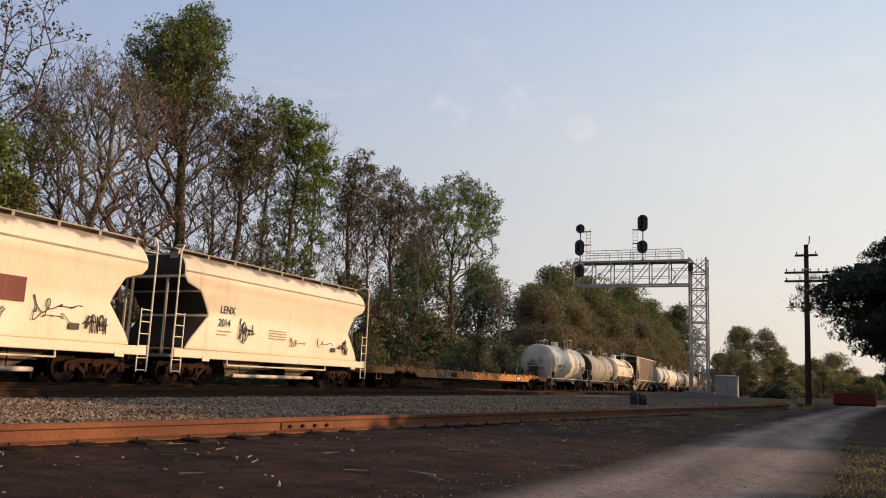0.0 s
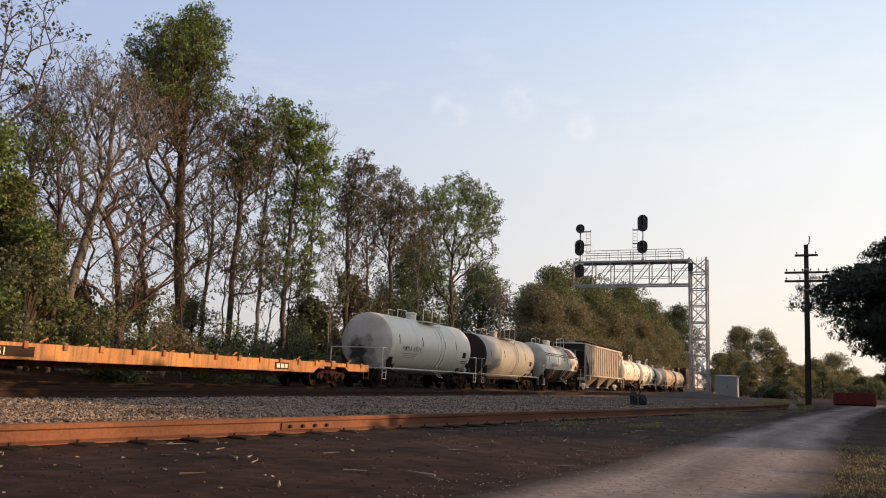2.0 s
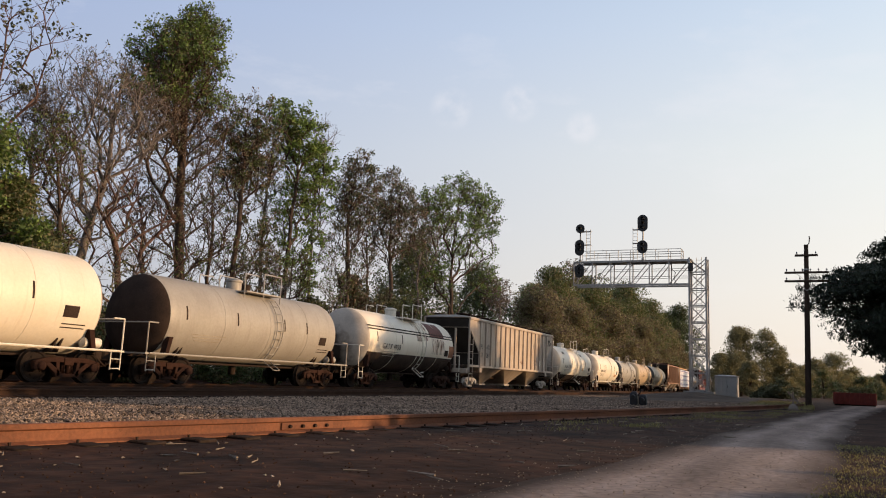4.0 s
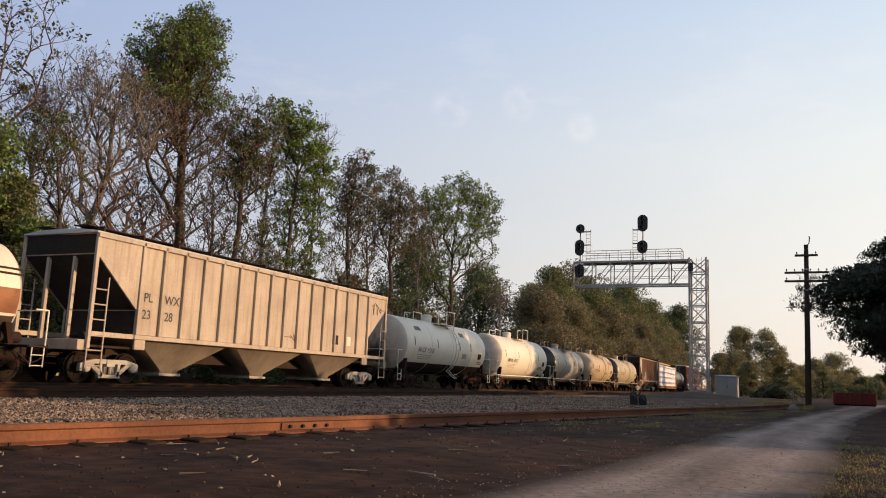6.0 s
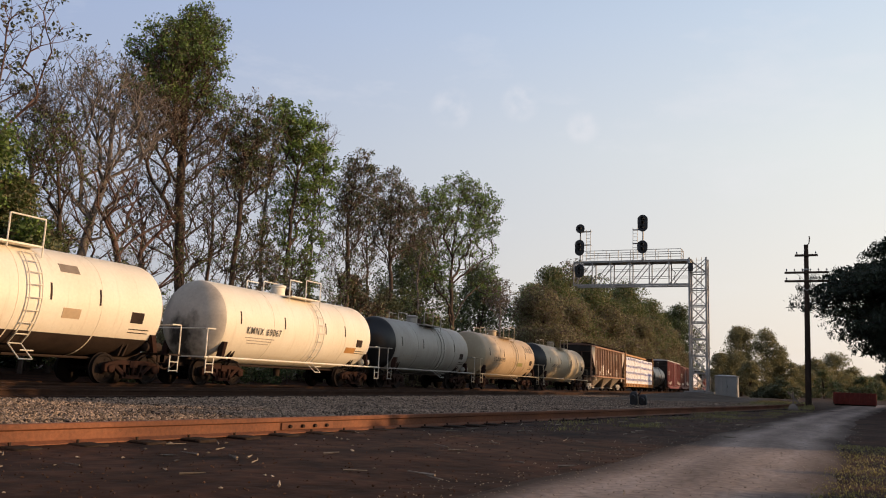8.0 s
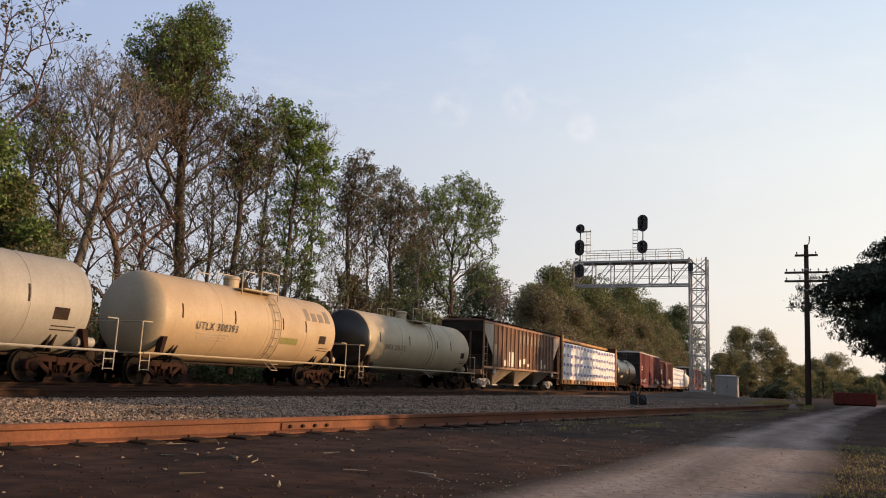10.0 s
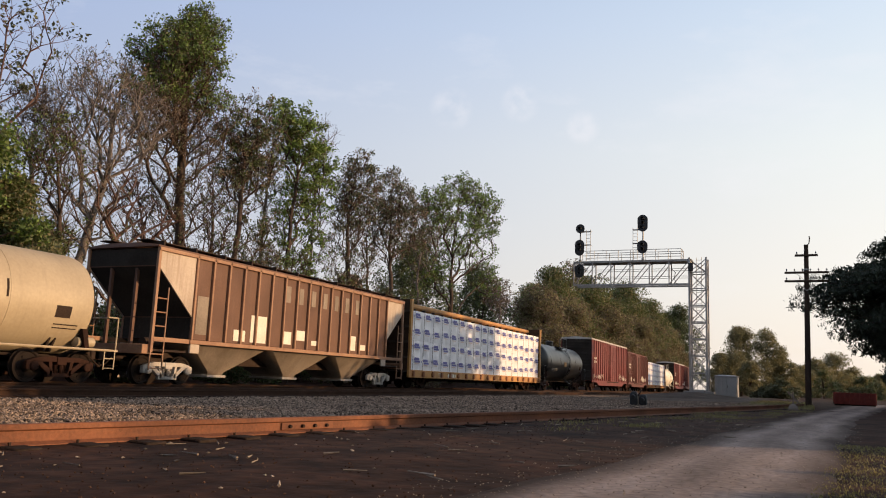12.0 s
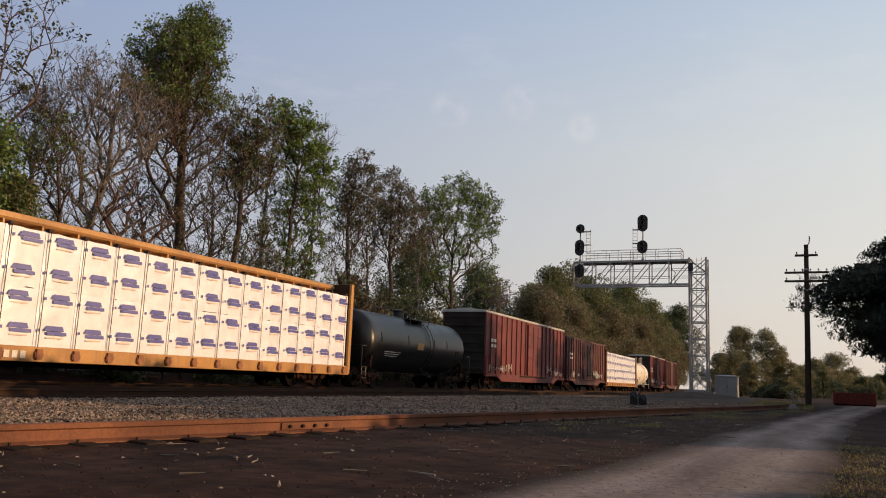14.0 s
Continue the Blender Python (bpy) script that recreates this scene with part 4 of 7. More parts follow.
def round_hopper(a, b, marks):
    car, h = start_car("covered_hopper", "cream two-bay covered hopper car with spray-painted sides", "hopper car", a, b, inset=1.55)
    lv = []
    for i in range(17):
        u = i / 16
        z = 1.18 + 3.2 * u
        w = 1.585 - 0.10 * (1 - u) ** 3 - 0.0 * u
        if u > 0.8:
            w -= 0.42 * ((u - 0.8) / 0.2) ** 2
        l = h - 0.32
        for (za, ia), (zb, ib) in zip(RECESS, RECESS[1:]):
            if za <= z < zb:
                l -= ia + (ib - ia) * (z - za) / (zb - za)
        if u > 0.8:
            l -= 0.12 * ((u - 0.8) / 0.2)
        lv.append((z, w, l))
    part("body", Shape().rings(lv, ends=1), [CREAM, END_SHADE], car, bevel=0.05, angle=50)
    part("side_seam", Shape().box(1.575, 1.607, -h + 0.42, h - 0.42, 3.73, 3.79), CREAM_SHADE, car)
    rb = Shape().box(0.55, 1.12, -h + 0.25, h - 0.25, 4.5, 4.54).box(-1.12, -0.55, -h + 0.25, h - 0.25, 4.5, 4.54)
    walkw = part("running_board", rb, CREAM_SHADE, car, "grey grated roof walkway")
    n = 9
    for i in range(n):
        y = -h + 0.5 + (2 * h - 1) * i / (n - 1)
        part("bracket", Shape().plate([(y - 0.05, 4.2), (y + 0.05, 4.2), (y + 0.05, 4.5), (y - 0.05, 4.5)], 0.75, 1.1), CREAM_SHADE, walkw)
    for i in range(6):
        y = -h + 1.4 + (2 * h - 2.8) * i / 5
        part("hatch", Shape().turned([(4.3, 0.38), (4.46, 0.38), (4.52, 0.3), (4.53, 0.02)], 14, "z", (0, y, 0)), CREAM_SHADE, car)
    for sx in (-1, 1):
        lo, hi = sorted((sx * 1.45, sx * 1.6))
        part("side_sill", Shape().box(lo, hi, -h + 0.15, h - 0.15, 0.9, 1.18), CREAM, car, bevel=0.02)
    part("end_platform", Shape().box(-1.5, 1.5, -h + 0.05, -h + 1.6, 0.9, 1.0).box(-1.5, 1.5, h - 1.6, h - 0.05, 0.9, 1.0), CREAM_SHADE, car)
    part("centre_sill", Shape().box(-0.3, 0.3, -h, h, 0.62, 0.92), UNDER, car)
    for y in (-1.9, 1.9):
        part("chute", Shape().add(*moved(Shape().rings([(0.3, 0.5, 0.4), (0.4, 0.55, 0.42), (1.18, 1.35, 1.7)]), 0, y, 0)), CHUTE, car)
    for sy in (-1, 1):
        for sx in (-1, 1):
            x, y = sx * 1.58, sy * (h - 0.08)
            s = Shape().pipe([(x, y, 0.4), (x, y, 4.35), (x, y - sy * 0.12, 4.58), (x - sx * 0.4, y - sy * 0.2, 4.6)], 0.03)
            s.tube((x, y - sy * 0.42, 0.4), (x, y - sy * 0.42, 2.35), 0.022, n=5)
            for k in range(6):
                z = 0.45 + 0.37 * k
                s.tube((x, y, z), (x, y - sy * 0.42, z), 0.018, n=5)
            part("end_ladder", s, WHITE_RAIL, car, "pale tubular end ladder")
        for sx in (-0.9, 0.9):
            part("end_post", Shape().tube((sx, sy * (h - 0.3), 0.95), (sx, sy * (h - 0.3), 3.5), 0.05, n=6), CREAM_SHADE, car)
    part("grab_rail", Shape().pipe([(1.5, -h + 2.9, 0.9), (1.52, -h + 2.9, 0.72), (1.52, h - 3.4, 0.72), (1.5, h - 3.4, 0.9)], 0.03), WHITE_RAIL, car)
    part("outlet_pipe", Shape().tube((1.1, -2.6, 0.36), (1.1, 2.6, 0.36), 0.07, n=8), WHITE_RAIL, car)
    for k in range(3):
        y = -2.2 + 2.0 * k
        part("pipe_hanger", Shape().tube((1.1, y, 0.36), (1.1, y, 0.95), 0.02, n=4), UNDER, car)
    bars(car, [(-h + 1.5, -h + 1.85, 0.82, 1.0), (h - 1.4, h - 1.05, 0.82, 1.0)], PATCH_WHITE, 1.61, name="jacking_pad")
    if marks:
        lettering(car, "LENX", -h + 2.25, 2.52, 0.38, LETTER_BLACK, 1.595)
        lettering(car, "2014", -h + 2.2, 2.06, 0.38, LETTER_BLACK, 1.59)
    bars(car, [(-1.2, -0.1, 2.1 - 0.1 * i, 2.13 - 0.1 * i) for i in range(4)] + [(-h + 2.2, -h + 2.9, 1.88, 1.91), (-h + 2.2, -h + 2.7, 1.76, 1.79)], CREAM_SHADE, 1.59)
    bars(car, [(h - 3.1, h - 2.75, 1.5, 1.68)], LETTER_BLACK, 1.575, name="data_plate")
    scribble(car, -h + 3.3, 1.6, 0.9, 0.85, 3 + marks, LETTER_BLACK, 1.59, 0.022)
    scribble(car, -h + 3.45, 1.5, 0.8, 0.75, 13 + marks, LETTER_BLACK, 1.588, 0.018)
    scribble(car, h - 6.2, 1.55, 1.1, 0.4, 17 + marks, CREAM_SHADE, 1.585, 0.02)
    scribble(car, h - 4.3, 1.6, 1.2, 0.42, 7 + marks, LETTER_BLACK, 1.58, 0.012)
    scribble(car, h - 2.5, 1.4, 0.7, 0.7, 9 + marks, LETTER_BLACK, 1.575, 0.022)
    scribble(car, h - 2.6, 1.4, 0.8, 0.6, 23 + marks, LETTER_BLACK, 1.575, 0.018)
    if not marks:
        bars(car, [(h - 5.6, h - 4.6, 2.1, 2.75)], RED_BOX, 1.592, name="red_panel")
        scribble(car, h - 4.4, 1.85, 1.6, 0.5, 21, LETTER_BLACK, 1.59)
    return car


def moved(shape, dx, dy, dz):
    return [(x + dx, y + dy, z + dz) for x, y, z in shape.v], shape.f


def rib_hopper(a, b, body, rib, label, truck, brown):
    car, h = start_car("covered_hopper", label, "hopper car", a, b, truck, inset=1.7)
    z0, z1 = 1.5, 4.36
    part("body", Shape().rings([(z0, 1.5, h - 2.05), (2.25, 1.5, h - 2.05), (3.75, 1.5, h - 0.35), (z1, 1.5, h - 0.35)], ends=1), [body, END_SHADE], car, bevel=0.02)
    part("roof", Shape().rings([(z1, 1.56, h - 0.25), (z1 + 0.06, 1.56, h - 0.25), (z1 + 0.16, 0.7, h - 0.3)]), ROOF_GREY if not brown else BROWN_HOP, car, bevel=0.01)
    n = 16 if not brown else 17
    for sx in (-1, 1):
        x0, x1 = sorted((sx * 1.5, sx * 1.60))
        for i in range(n):
            y = -h + 2.1 + (2 * h - 4.2) * i / (n - 1)
            part("rib", Shape().box(x0, x1, y - 0.045, y + 0.045, z0, z1), rib, car, bevel=0.012)
        part("side_sill", Shape().box(x0, x1 + 0.02 * (sx > 0), -h + 2.0, h - 2.0, z0 - 0.14, z0), rib, car, bevel=0.01)
        part("top_chord", Shape().box(x0, x1, -h + 0.3, h - 0.3, z1 - 0.12, z1), rib, car, bevel=0.01)
        for sy in (-1, 1):
            part("slope_panel", Shape().plate([(sy * (h - 0.35), 3.75), (sy * (h - 0.35), z1 - 0.12), (sy * (h - 2.05), z1 - 0.12), (sy * (h - 2.05), 2.25)], min(x0, sx * 1.5), max(sx * 1.5, sx * 1.535) if sx > 0 else sx * 1.5), body if not brown else GREY_HOP, car)
    rw = Shape().box(0.5, 1.1, -h + 0.3, h - 0.3, z1 + 0.24, z1 + 0.27).box(-1.1, -0.5, -h + 0.3, h - 0.3, z1 + 0.24, z1 + 0.27)
    walkw = part("running_board", rw, UNDER, car, "dark grated roof walkway")
    for i in range(12):
        y = -h + 0.6 + (2 * h - 1.2) * i / 11
        part("bracket", Shape().box(0.5, 1.45, y - 0.03, y + 0.03, z1 + 0.05, z1 + 0.24), UNDER, walkw)
    for i in range(4):
        part("hatch", Shape().box(-0.4, 0.4, -h + 1.6 + i * (2 * h - 3.2) / 4, -h + 1.4 + (i + 1) * (2 * h - 3.2) / 4, z1 + 0.1, z1 + 0.28), body, car, bevel=0.02)
    part("centre_sill", Shape().box(-0.35, 0.35, -h, h, 0.72, 1.05), UNDER, car)
    # discharge bays
    bay = (2 * h - 4.2) / 3
    for i in range(3):
        y = -h + 2.1 + bay * (i + 0.5)
        ch = Shape().add(*moved(Shape().rings([(0.34, 0.75, 0.42), (0.45, 0.8, 0.42), (z0 - 0.02, 1.49, bay / 2 - 0.03)]), 0, y, 0))
        chute = part("hopper_bay", ch, CHUTE, car, "dusty sloping discharge bay", 0.01)
        part("gate", Shape().box(-0.85, 0.85, y - 0.5, y + 0.5, 0.27, 0.36), TRUCK_PALE, chute, "pale steel discharge gate", 0.01)
    for sy in (-1, 1):
        part("end_sill", Shape().box(-1.5, 1.5, min(sy * (h - 0.35), sy * (h - 0.02)), max(sy * (h - 0.35), sy * (h - 0.02)), 0.95, 1.25), rib, car, bevel=0.015)
        part("end_floor", Shape().box(-1.45, 1.45, min(sy * (h - 2.1), sy * (h - 0.3)), max(sy * (h - 2.1), sy * (h - 0.3)), 1.05, 1.12), UNDER, car)
        for sx in (-1, 1):
            x = sx * 1.52
            part("corner_post", Shape().box(x - 0.05, x + 0.05, sy * (h - 0.35) - 0.06, sy * (h - 0.35) + 0.06, 1.0, z1), rib, car, bevel=0.01)
            ladder(car, x + sx * 0.05, sy * (h - 0.3), sy * (h - 0.85), 0.45, 3.1, 6, rib if not brown else RIB_BROWN, 0.026, "end_ladder")
            part("end_post", Shape().box(sx * 0.55 - 0.05, sx * 0.55 + 0.05, sy * (h - 0.45) - 0.05, sy * (h - 0.45) + 0.05, 1.1, 3.9), body, car)
            part("side_step", Shape().box(x - 0.03, x + 0.06, min(sy * (h - 2.1), sy * (h - 0.4)), max(sy * (h - 2.1), sy * (h - 0.4)), 1.36, 1.5), rib, car)
            lo, hi = sorted((sy * (h - 2.05), sy * (h - 2.5)))
            part("jacking_pad", Shape().box(min(x - 0.02, x + sx * 0.07), max(x - 0.02, x + sx * 0.07), lo, hi, 1.05, 1.4), rib if not brown else GREY_HOP, car, bevel=0.02)
    part("brake_cylinder", Shape().tube((0.6, -h + 0.9, 1.35), (0.6, -h + 1.6, 1.35), 0.16, n=10), UNDER, car)
    return car, h


def tank_car(a, b, body, label, r=1.5, zc=2.3, head=None, lower=None, marks="", mark_at=-0.66, stripes=False, patches=(), rail=WHITE_RAIL,
             trucks="dark", full_rail=True, ink=LETTER_BLACK, straps=True, below=0.55):
    car, h = start_car("tank_car", label, "tank car", a, b, trucks, inset=1.6)
    l = h - 0.55
    prof = [(-l + 0.62 * (1 - math.cos(math.pi / 2 * i / 8)), r * math.sin(math.pi / 2 * i / 8) if i else 0.02) for i in range(9)]
    ys = [-l + 0.95, -l * 0.5, 0.0, l * 0.5, l - 0.95]
    prof += [(y, r) for y in ys] + [(-y, q) for y, q in prof[::-1]]
    sh = Shape().turned(prof, 48, "y", (0, 0, zc))
    mats = [body, head or body, lower or body]
    for i, f in enumerate(sh.f):
        cy_ = sum(sh.v[k][1] for k in f) / len(f)
        cz_ = sum(sh.v[k][2] for k in f) / len(f)
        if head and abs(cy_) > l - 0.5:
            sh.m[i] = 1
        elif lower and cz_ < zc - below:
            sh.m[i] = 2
    part("tank", sh, mats, car, angle=35)
    dr = (r, zc)
    if straps:
        for y in (-l * 0.42, l * 0.06, l * 0.52):
            part("weld_seam", Shape().turned([(y - 0.02, r), (y - 0.018, r + 0.008), (y + 0.018, r + 0.008), (y + 0.02, r)], 48, "y", (0, 0, zc)), body, car)
    # manway, valves, platform and its rails
    part("manway", Shape().turned([(zc + r - 0.1, 0.3), (zc + r + 0.26, 0.3), (zc + r + 0.3, 0.34), (zc + r + 0.36, 0.34), (zc + r + 0.42, 0.2), (zc + r + 0.43, 0.02)], 18, "z", (0, -0.3, 0)), rail, car)
    part("valve_housing", Shape().turned([(zc + r - 0.05, 0.18), (zc + r + 0.25, 0.18), (zc + r + 0.3, 0.1)], 12, "z", (0, 0.45, 0)), UNDER, car)
    zp = zc + r + 0.02
    part("platform", Shape().box(0.4, 1.15, -0.9, 1.2, zp - 0.18, zp - 0.13).box(-1.15, -0.4, -0.9, 1.2, zp - 0.18, zp - 0.13), rail, car)
    for sx in (-1, 1):
        s = Shape().pipe([(sx * 1.1, -1.0, zp - 0.4), (sx * 1.1, -1.0, zp + 0.5), (sx * 1.1, -0.2, zp + 0.5)], 0.024)
        s.pipe([(sx * 1.1, 0.15, zp - 0.3), (sx * 1.1, 0.15, zp + 0.62), (sx * 1.1, 1.25, zp + 0.62), (sx * 1.1, 1.25, zp - 0.45)], 0.024)
        part("guard_rail", s, rail, car, "tubular platform guard rail")
        pts = []
        for i in range(9):
            an = radians(48 - 100 * i / 8)
            pts.append(((r + 0.09) * math.cos(an) * sx, zc + (r + 0.09) * math.sin(an)))
        side = part("side_ladder", Shape().pipe([(x, 0.62, z) for x, z in pts] + [(sx * 1.5, 0.62, 0.62)], 0.02), rail, car)
        part("stile", Shape().pipe([(x, 1.02, z) for x, z in pts] + [(sx * 1.5, 1.02, 0.62)], 0.02), rail, side)
        for x, z in pts + [(sx * 1.5, 0.62), (sx * 1.5, 0.85)]:
            part("rung", Shape().tube((x, 0.62, z), (x, 1.02, z), 0.017, n=4), rail, side, normals=False)
        if full_rail:
            part("side_rail", Shape().pipe([(sx * 1.5, -h + 0.2, 0.98), (sx * 1.5, h - 0.2, 0.98)], 0.035), rail, car)
    for sy in (-1, 1):
        y0, y1 = sorted((sy * (h - 1.9), sy * (h - 0.02)))
        part("stub_sill", Shape().box(-0.33, 0.33, y0 - 0.5 * (sy > 0), y1 + 0.5 * (sy < 0), 0.62, 1.0), UNDER, car, bevel=0.02)
        part("end_platform", Shape().box(-1.5, 1.5, min(sy * (h - 0.02), sy * (h - 0.62)), max(sy * (h - 0.02), sy * (h - 0.62)), 0.95, 1.0), rail if full_rail else UNDER, car)
        sad = Shape()
        for k in (-0.09, 0.09):
            y = sy * (h - 2.0) + k
            sad.add([(-1.25, y - 0.03, 1.6), (1.25, y - 0.03, 1.6), (0.9, y - 0.03, 0.85), (-0.9, y - 0.03, 0.85), (-1.25, y + 0.03, 1.6), (1.25, y + 0.03, 1.6), (0.9, y + 0.03, 0.85), (-0.9, y + 0.03, 0.85)],
                    [(0, 1, 2, 3), (7, 6, 5, 4), (0, 4, 5, 1), (1, 5, 6, 2), (2, 6, 7, 3), (3, 7, 4, 0)])
        part("saddle", sad, UNDER, car)
        for sx in (-1, 1):
            part("handrail", Shape().pipe([(sx * 1.47, sy * (h - 0.1), 0.98), (sx * 1.47, sy * (h - 0.1), 1.95), (sx * 1.47, sy * (h - 0.5), 1.95)], 0.024), rail, car)
            ladder(car, sx * 1.48, sy * (h - 0.12), sy * (h - 0.5), 0.42, 0.98, 2, rail, 0.02, "step")
            part("support_bracket", Shape().plate([(sy * (h - 1.15), 1.0), (sy * (h - 1.0), 1.0), (sy * (h - 1.12), 1.55), (sy * (h - 1.3), 1.55)], sx * 1.28 - 0.12, sx * 1.28 + 0.12), TRUCK, car)
        part("end_rail", Shape().pipe([(-1.4, sy * (h - 0.12), 1.95), (1.4, sy * (h - 0.12), 1.95)], 0.022), rail, car)
    part("brake_reservoir", Shape().turned([(h - 1.35, 0.02), (h - 1.3, 0.15), (h - 0.7, 0.15), (h - 0.65, 0.02)], 12, "y", (1.15, 0, 1.18)), rail if full_rail else UNDER, car)
    part("bottom_outlet", Shape().tube((0, 0, 0.4), (0, 0, zc - r + 0.1), 0.14, n=10), UNDER, car)
    part("brake_rod", Shape().tube((0.5, -h + 1.6, 0.75), (0.5, h - 1.6, 0.75), 0.035, n=5), UNDER, car)
    ym = mark_at * l
    if marks:
        lettering(car, marks, ym - 0.3, zc - 0.36, 0.36, ink, drum=dr, squeeze=0.84, spacing=1.3)
    bars(car, [(ym + 0.1 * k - 0.25, ym + 1.5 - 0.13 * k, zc - 0.52 - 0.1 * k, zc - 0.49 - 0.1 * k) for k in range(3)], CREAM_SHADE if ink is LETTER_BLACK else ink, drum=dr)
    bars(car, [(y, y + 0.06, zc - 0.05, zc + 0.42) for y in (-l * 0.78, -l * 0.3, l * 0.22, l * 0.5)], UNDER, drum=dr, name="handhold_mark")
    bars(car, [(l - 1.75, l - 1.25, zc - 0.45, zc - 0.12)], UNDER, drum=dr, name="data_panel")
    bars(car, [(l - 1.7, l - 0.9, zc - 0.75 + 0.1 * i, zc - 0.72 + 0.1 * i) for i in range(2)], UNDER, drum=dr)
    if stripes:
        bars(car, [(-l + 0.45, l - 0.4, zc + 0.5, zc + 0.56), (-l + 0.45, l - 0.4, zc + 0.64, zc + 0.70)], UNDER, drum=dr, name="stripe")
    for y0, y1, za, zb, mt in patches:
        bars(car, [(y0 * l, y1 * l, zc + za, zc + zb)], mt, drum=dr, name="patch")
    return car


def flat_car(a, b):
    car, h = start_car("flat_car", "empty yellow-orange flat car with worn stake pockets", "flat car", a, b, inset=2.6)
    part("deck", Shape().box(-1.42, 1.42, -h, h, 0.98, 1.06), DECK, car)
    for sx in (-1, 1):
        x0, x1 = sorted((sx * 1.38, sx * 1.5))
        part("side_sill", Shape().plate([(-h, 0.72), (-h, 1.05), (h, 1.05), (h, 0.72), (h - 1.9, 0.72), (h - 2.2, 0.88), (h - 4.2, 0.88), (h - 4.7, 0.60), (-h + 4.7, 0.60), (-h + 4.2, 0.88), (-h + 2.2, 0.88), (-h + 1.9, 0.72)], x0, x1), YELLOW_CAR, car, bevel=0.01)
        for i in range(22):
            y = -h + 0.8 + (2 * h - 1.6) * i / 21
            part("stake_pocket", Shape().box(min(sx * 1.5, sx * 1.56), max(sx * 1.5, sx * 1.56), y - 0.07, y + 0.07, 0.9, 1.1), RUST if i % 3 else YELLOW_CAR, car, bevel=0.01)
        for i in range(7):
            y = -h + 2 + (2 * h - 4) * i / 6
            part("chain_hook", Shape().tube((sx * 1.53, y, 1.08), (sx * 1.46, y + 0.3, 1.2), 0.03, n=5), YELLOW_CAR, car, "bright yellow tie-down hook")
    part("centre_sill", Shape().plate([(-h + 0.1, 0.72), (-h + 0.1, 0.98), (h - 0.1, 0.98), (h - 0.1, 0.72), (h - 4.6, 0.66), (h - 5.4, 0.42), (-h + 5.4, 0.42), (-h + 4.6, 0.66)], -0.35, 0.35), YELLOW_CAR, car)
    for i in range(9):
        y = -h + 5.4 + (2 * h - 10.8) * i / 8
        part("cross_bearer", Shape().plate([(y - 0.06, 0.55), (y + 0.06, 0.55), (y + 0.06, 0.98), (y - 0.06, 0.98)], -1.38, 1.38), UNDER, car)
    for sy in (-1, 1):
        part("end_sill", Shape().box(-1.45, 1.45, min(sy * h, sy * (h + 0.08)), max(sy * h, sy * (h + 0.08)), 0.72, 1.06), YELLOW_CAR, car, bevel=0.02)
        for k in range(2):
            part("cushion_block", Shape().box(0.9, 1.46, sy * (h - 3.1 - 0.9 * k) - 0.2, sy * (h - 3.1 - 0.9 * k) + 0.2, 0.78, 1.14), YELLOW_CAR, car, bevel=0.02)
        ladder(car, 1.52, sy * (h - 0.1), sy * (h - 0.55), 0.4, 0.75, 1, YELLOW_CAR, 0.02, "step")
    bars(car, [(-h + 7.2, -h + 9.9, 0.68, 0.95)], UNDER, 1.505, name="number_panel")
    lettering(car, "XTTX 142361", -h + 7.28, 0.71, 0.29, LETTER_WHITE, 1.516, squeeze=1.05)
    bars(car, [(h - 7.4, h - 6.5, 0.68, 0.94)], UNDER, 1.505, name="number_panel")
    bars(car, [(h - 7.3, h - 7.08, 0.73, 0.89), (h - 7.02, h - 6.84, 0.73, 0.89), (h - 6.78, h - 6.58, 0.73, 0.89)], LETTER_WHITE, 1.512)
    return car


def lumber_pack(parent, y0, y1, z0, z1, x0, x1, seed, prints):
    """One wrapped pack with sagging film and printed marks."""
    g_ = random.Random(seed)
    ny, nz = 6, 7
    s = Shape()
    vs = []
    for j in range(nz + 1):
        for i in range(ny + 1):
            e = min(i, ny - i, j, nz - j)
            vs.append((x1 + (0.04 * g_.uniform(-1, 1) - 0.008 if e else -0.03), y0 + (y1 - y0) * i / ny, z0 + (z1 - z0) * j / nz + (0.02 * g_.uniform(-1, 1) if j else -g_.random() * 0.09)))
    k = len(vs)
    fs = [(j * (ny + 1) + i, j * (ny + 1) + i + 1, (j + 1) * (ny + 1) + i + 1, (j + 1) * (ny + 1) + i) for j in range(nz) for i in range(ny)]
    s.add(vs, fs)
    s.box(x0, x1 - 0.04, y0 + 0.012, y1 - 0.012, z0 + 0.005, z1 - 0.005)
    pack = part("lumber_pack", s, FILM, parent, normals=False, angle=60)
    if prints:
        w, hh = y1 - y0, z1 - z0
        for zz in (0.30, 0.82):
            y = y0 + w * g_.uniform(0.2, 0.32)
            z = z0 + hh * (zz + g_.uniform(-0.05, 0.03))
            for q in (Shape().plate([(y, z + 0.01), (y + 0.09, z + 0.15), (y + 0.58, z + 0.15), (y + 0.64, z + 0.01)], x1 + 0.034, x1 + 0.038),
                      Shape().plate([(y + 0.1, z - 0.10), (y + 0.08, z - 0.005), (y + 0.72, z - 0.005), (y + 0.74, z - 0.10)], x1 + 0.034, x1 + 0.038),
                      Shape().box(x1 + 0.034, x1 + 0.038, y - 0.2, y - 0.13, z - 0.03, z + 0.05)):
                part("print", q, BLUE_PRINT, pack)
            part("print", Shape().box(x1 + 0.034, x1 + 0.037, y + 0.1, y + 0.62, z - 0.19, z - 0.155), PALE_PRINT, pack)
    return pack


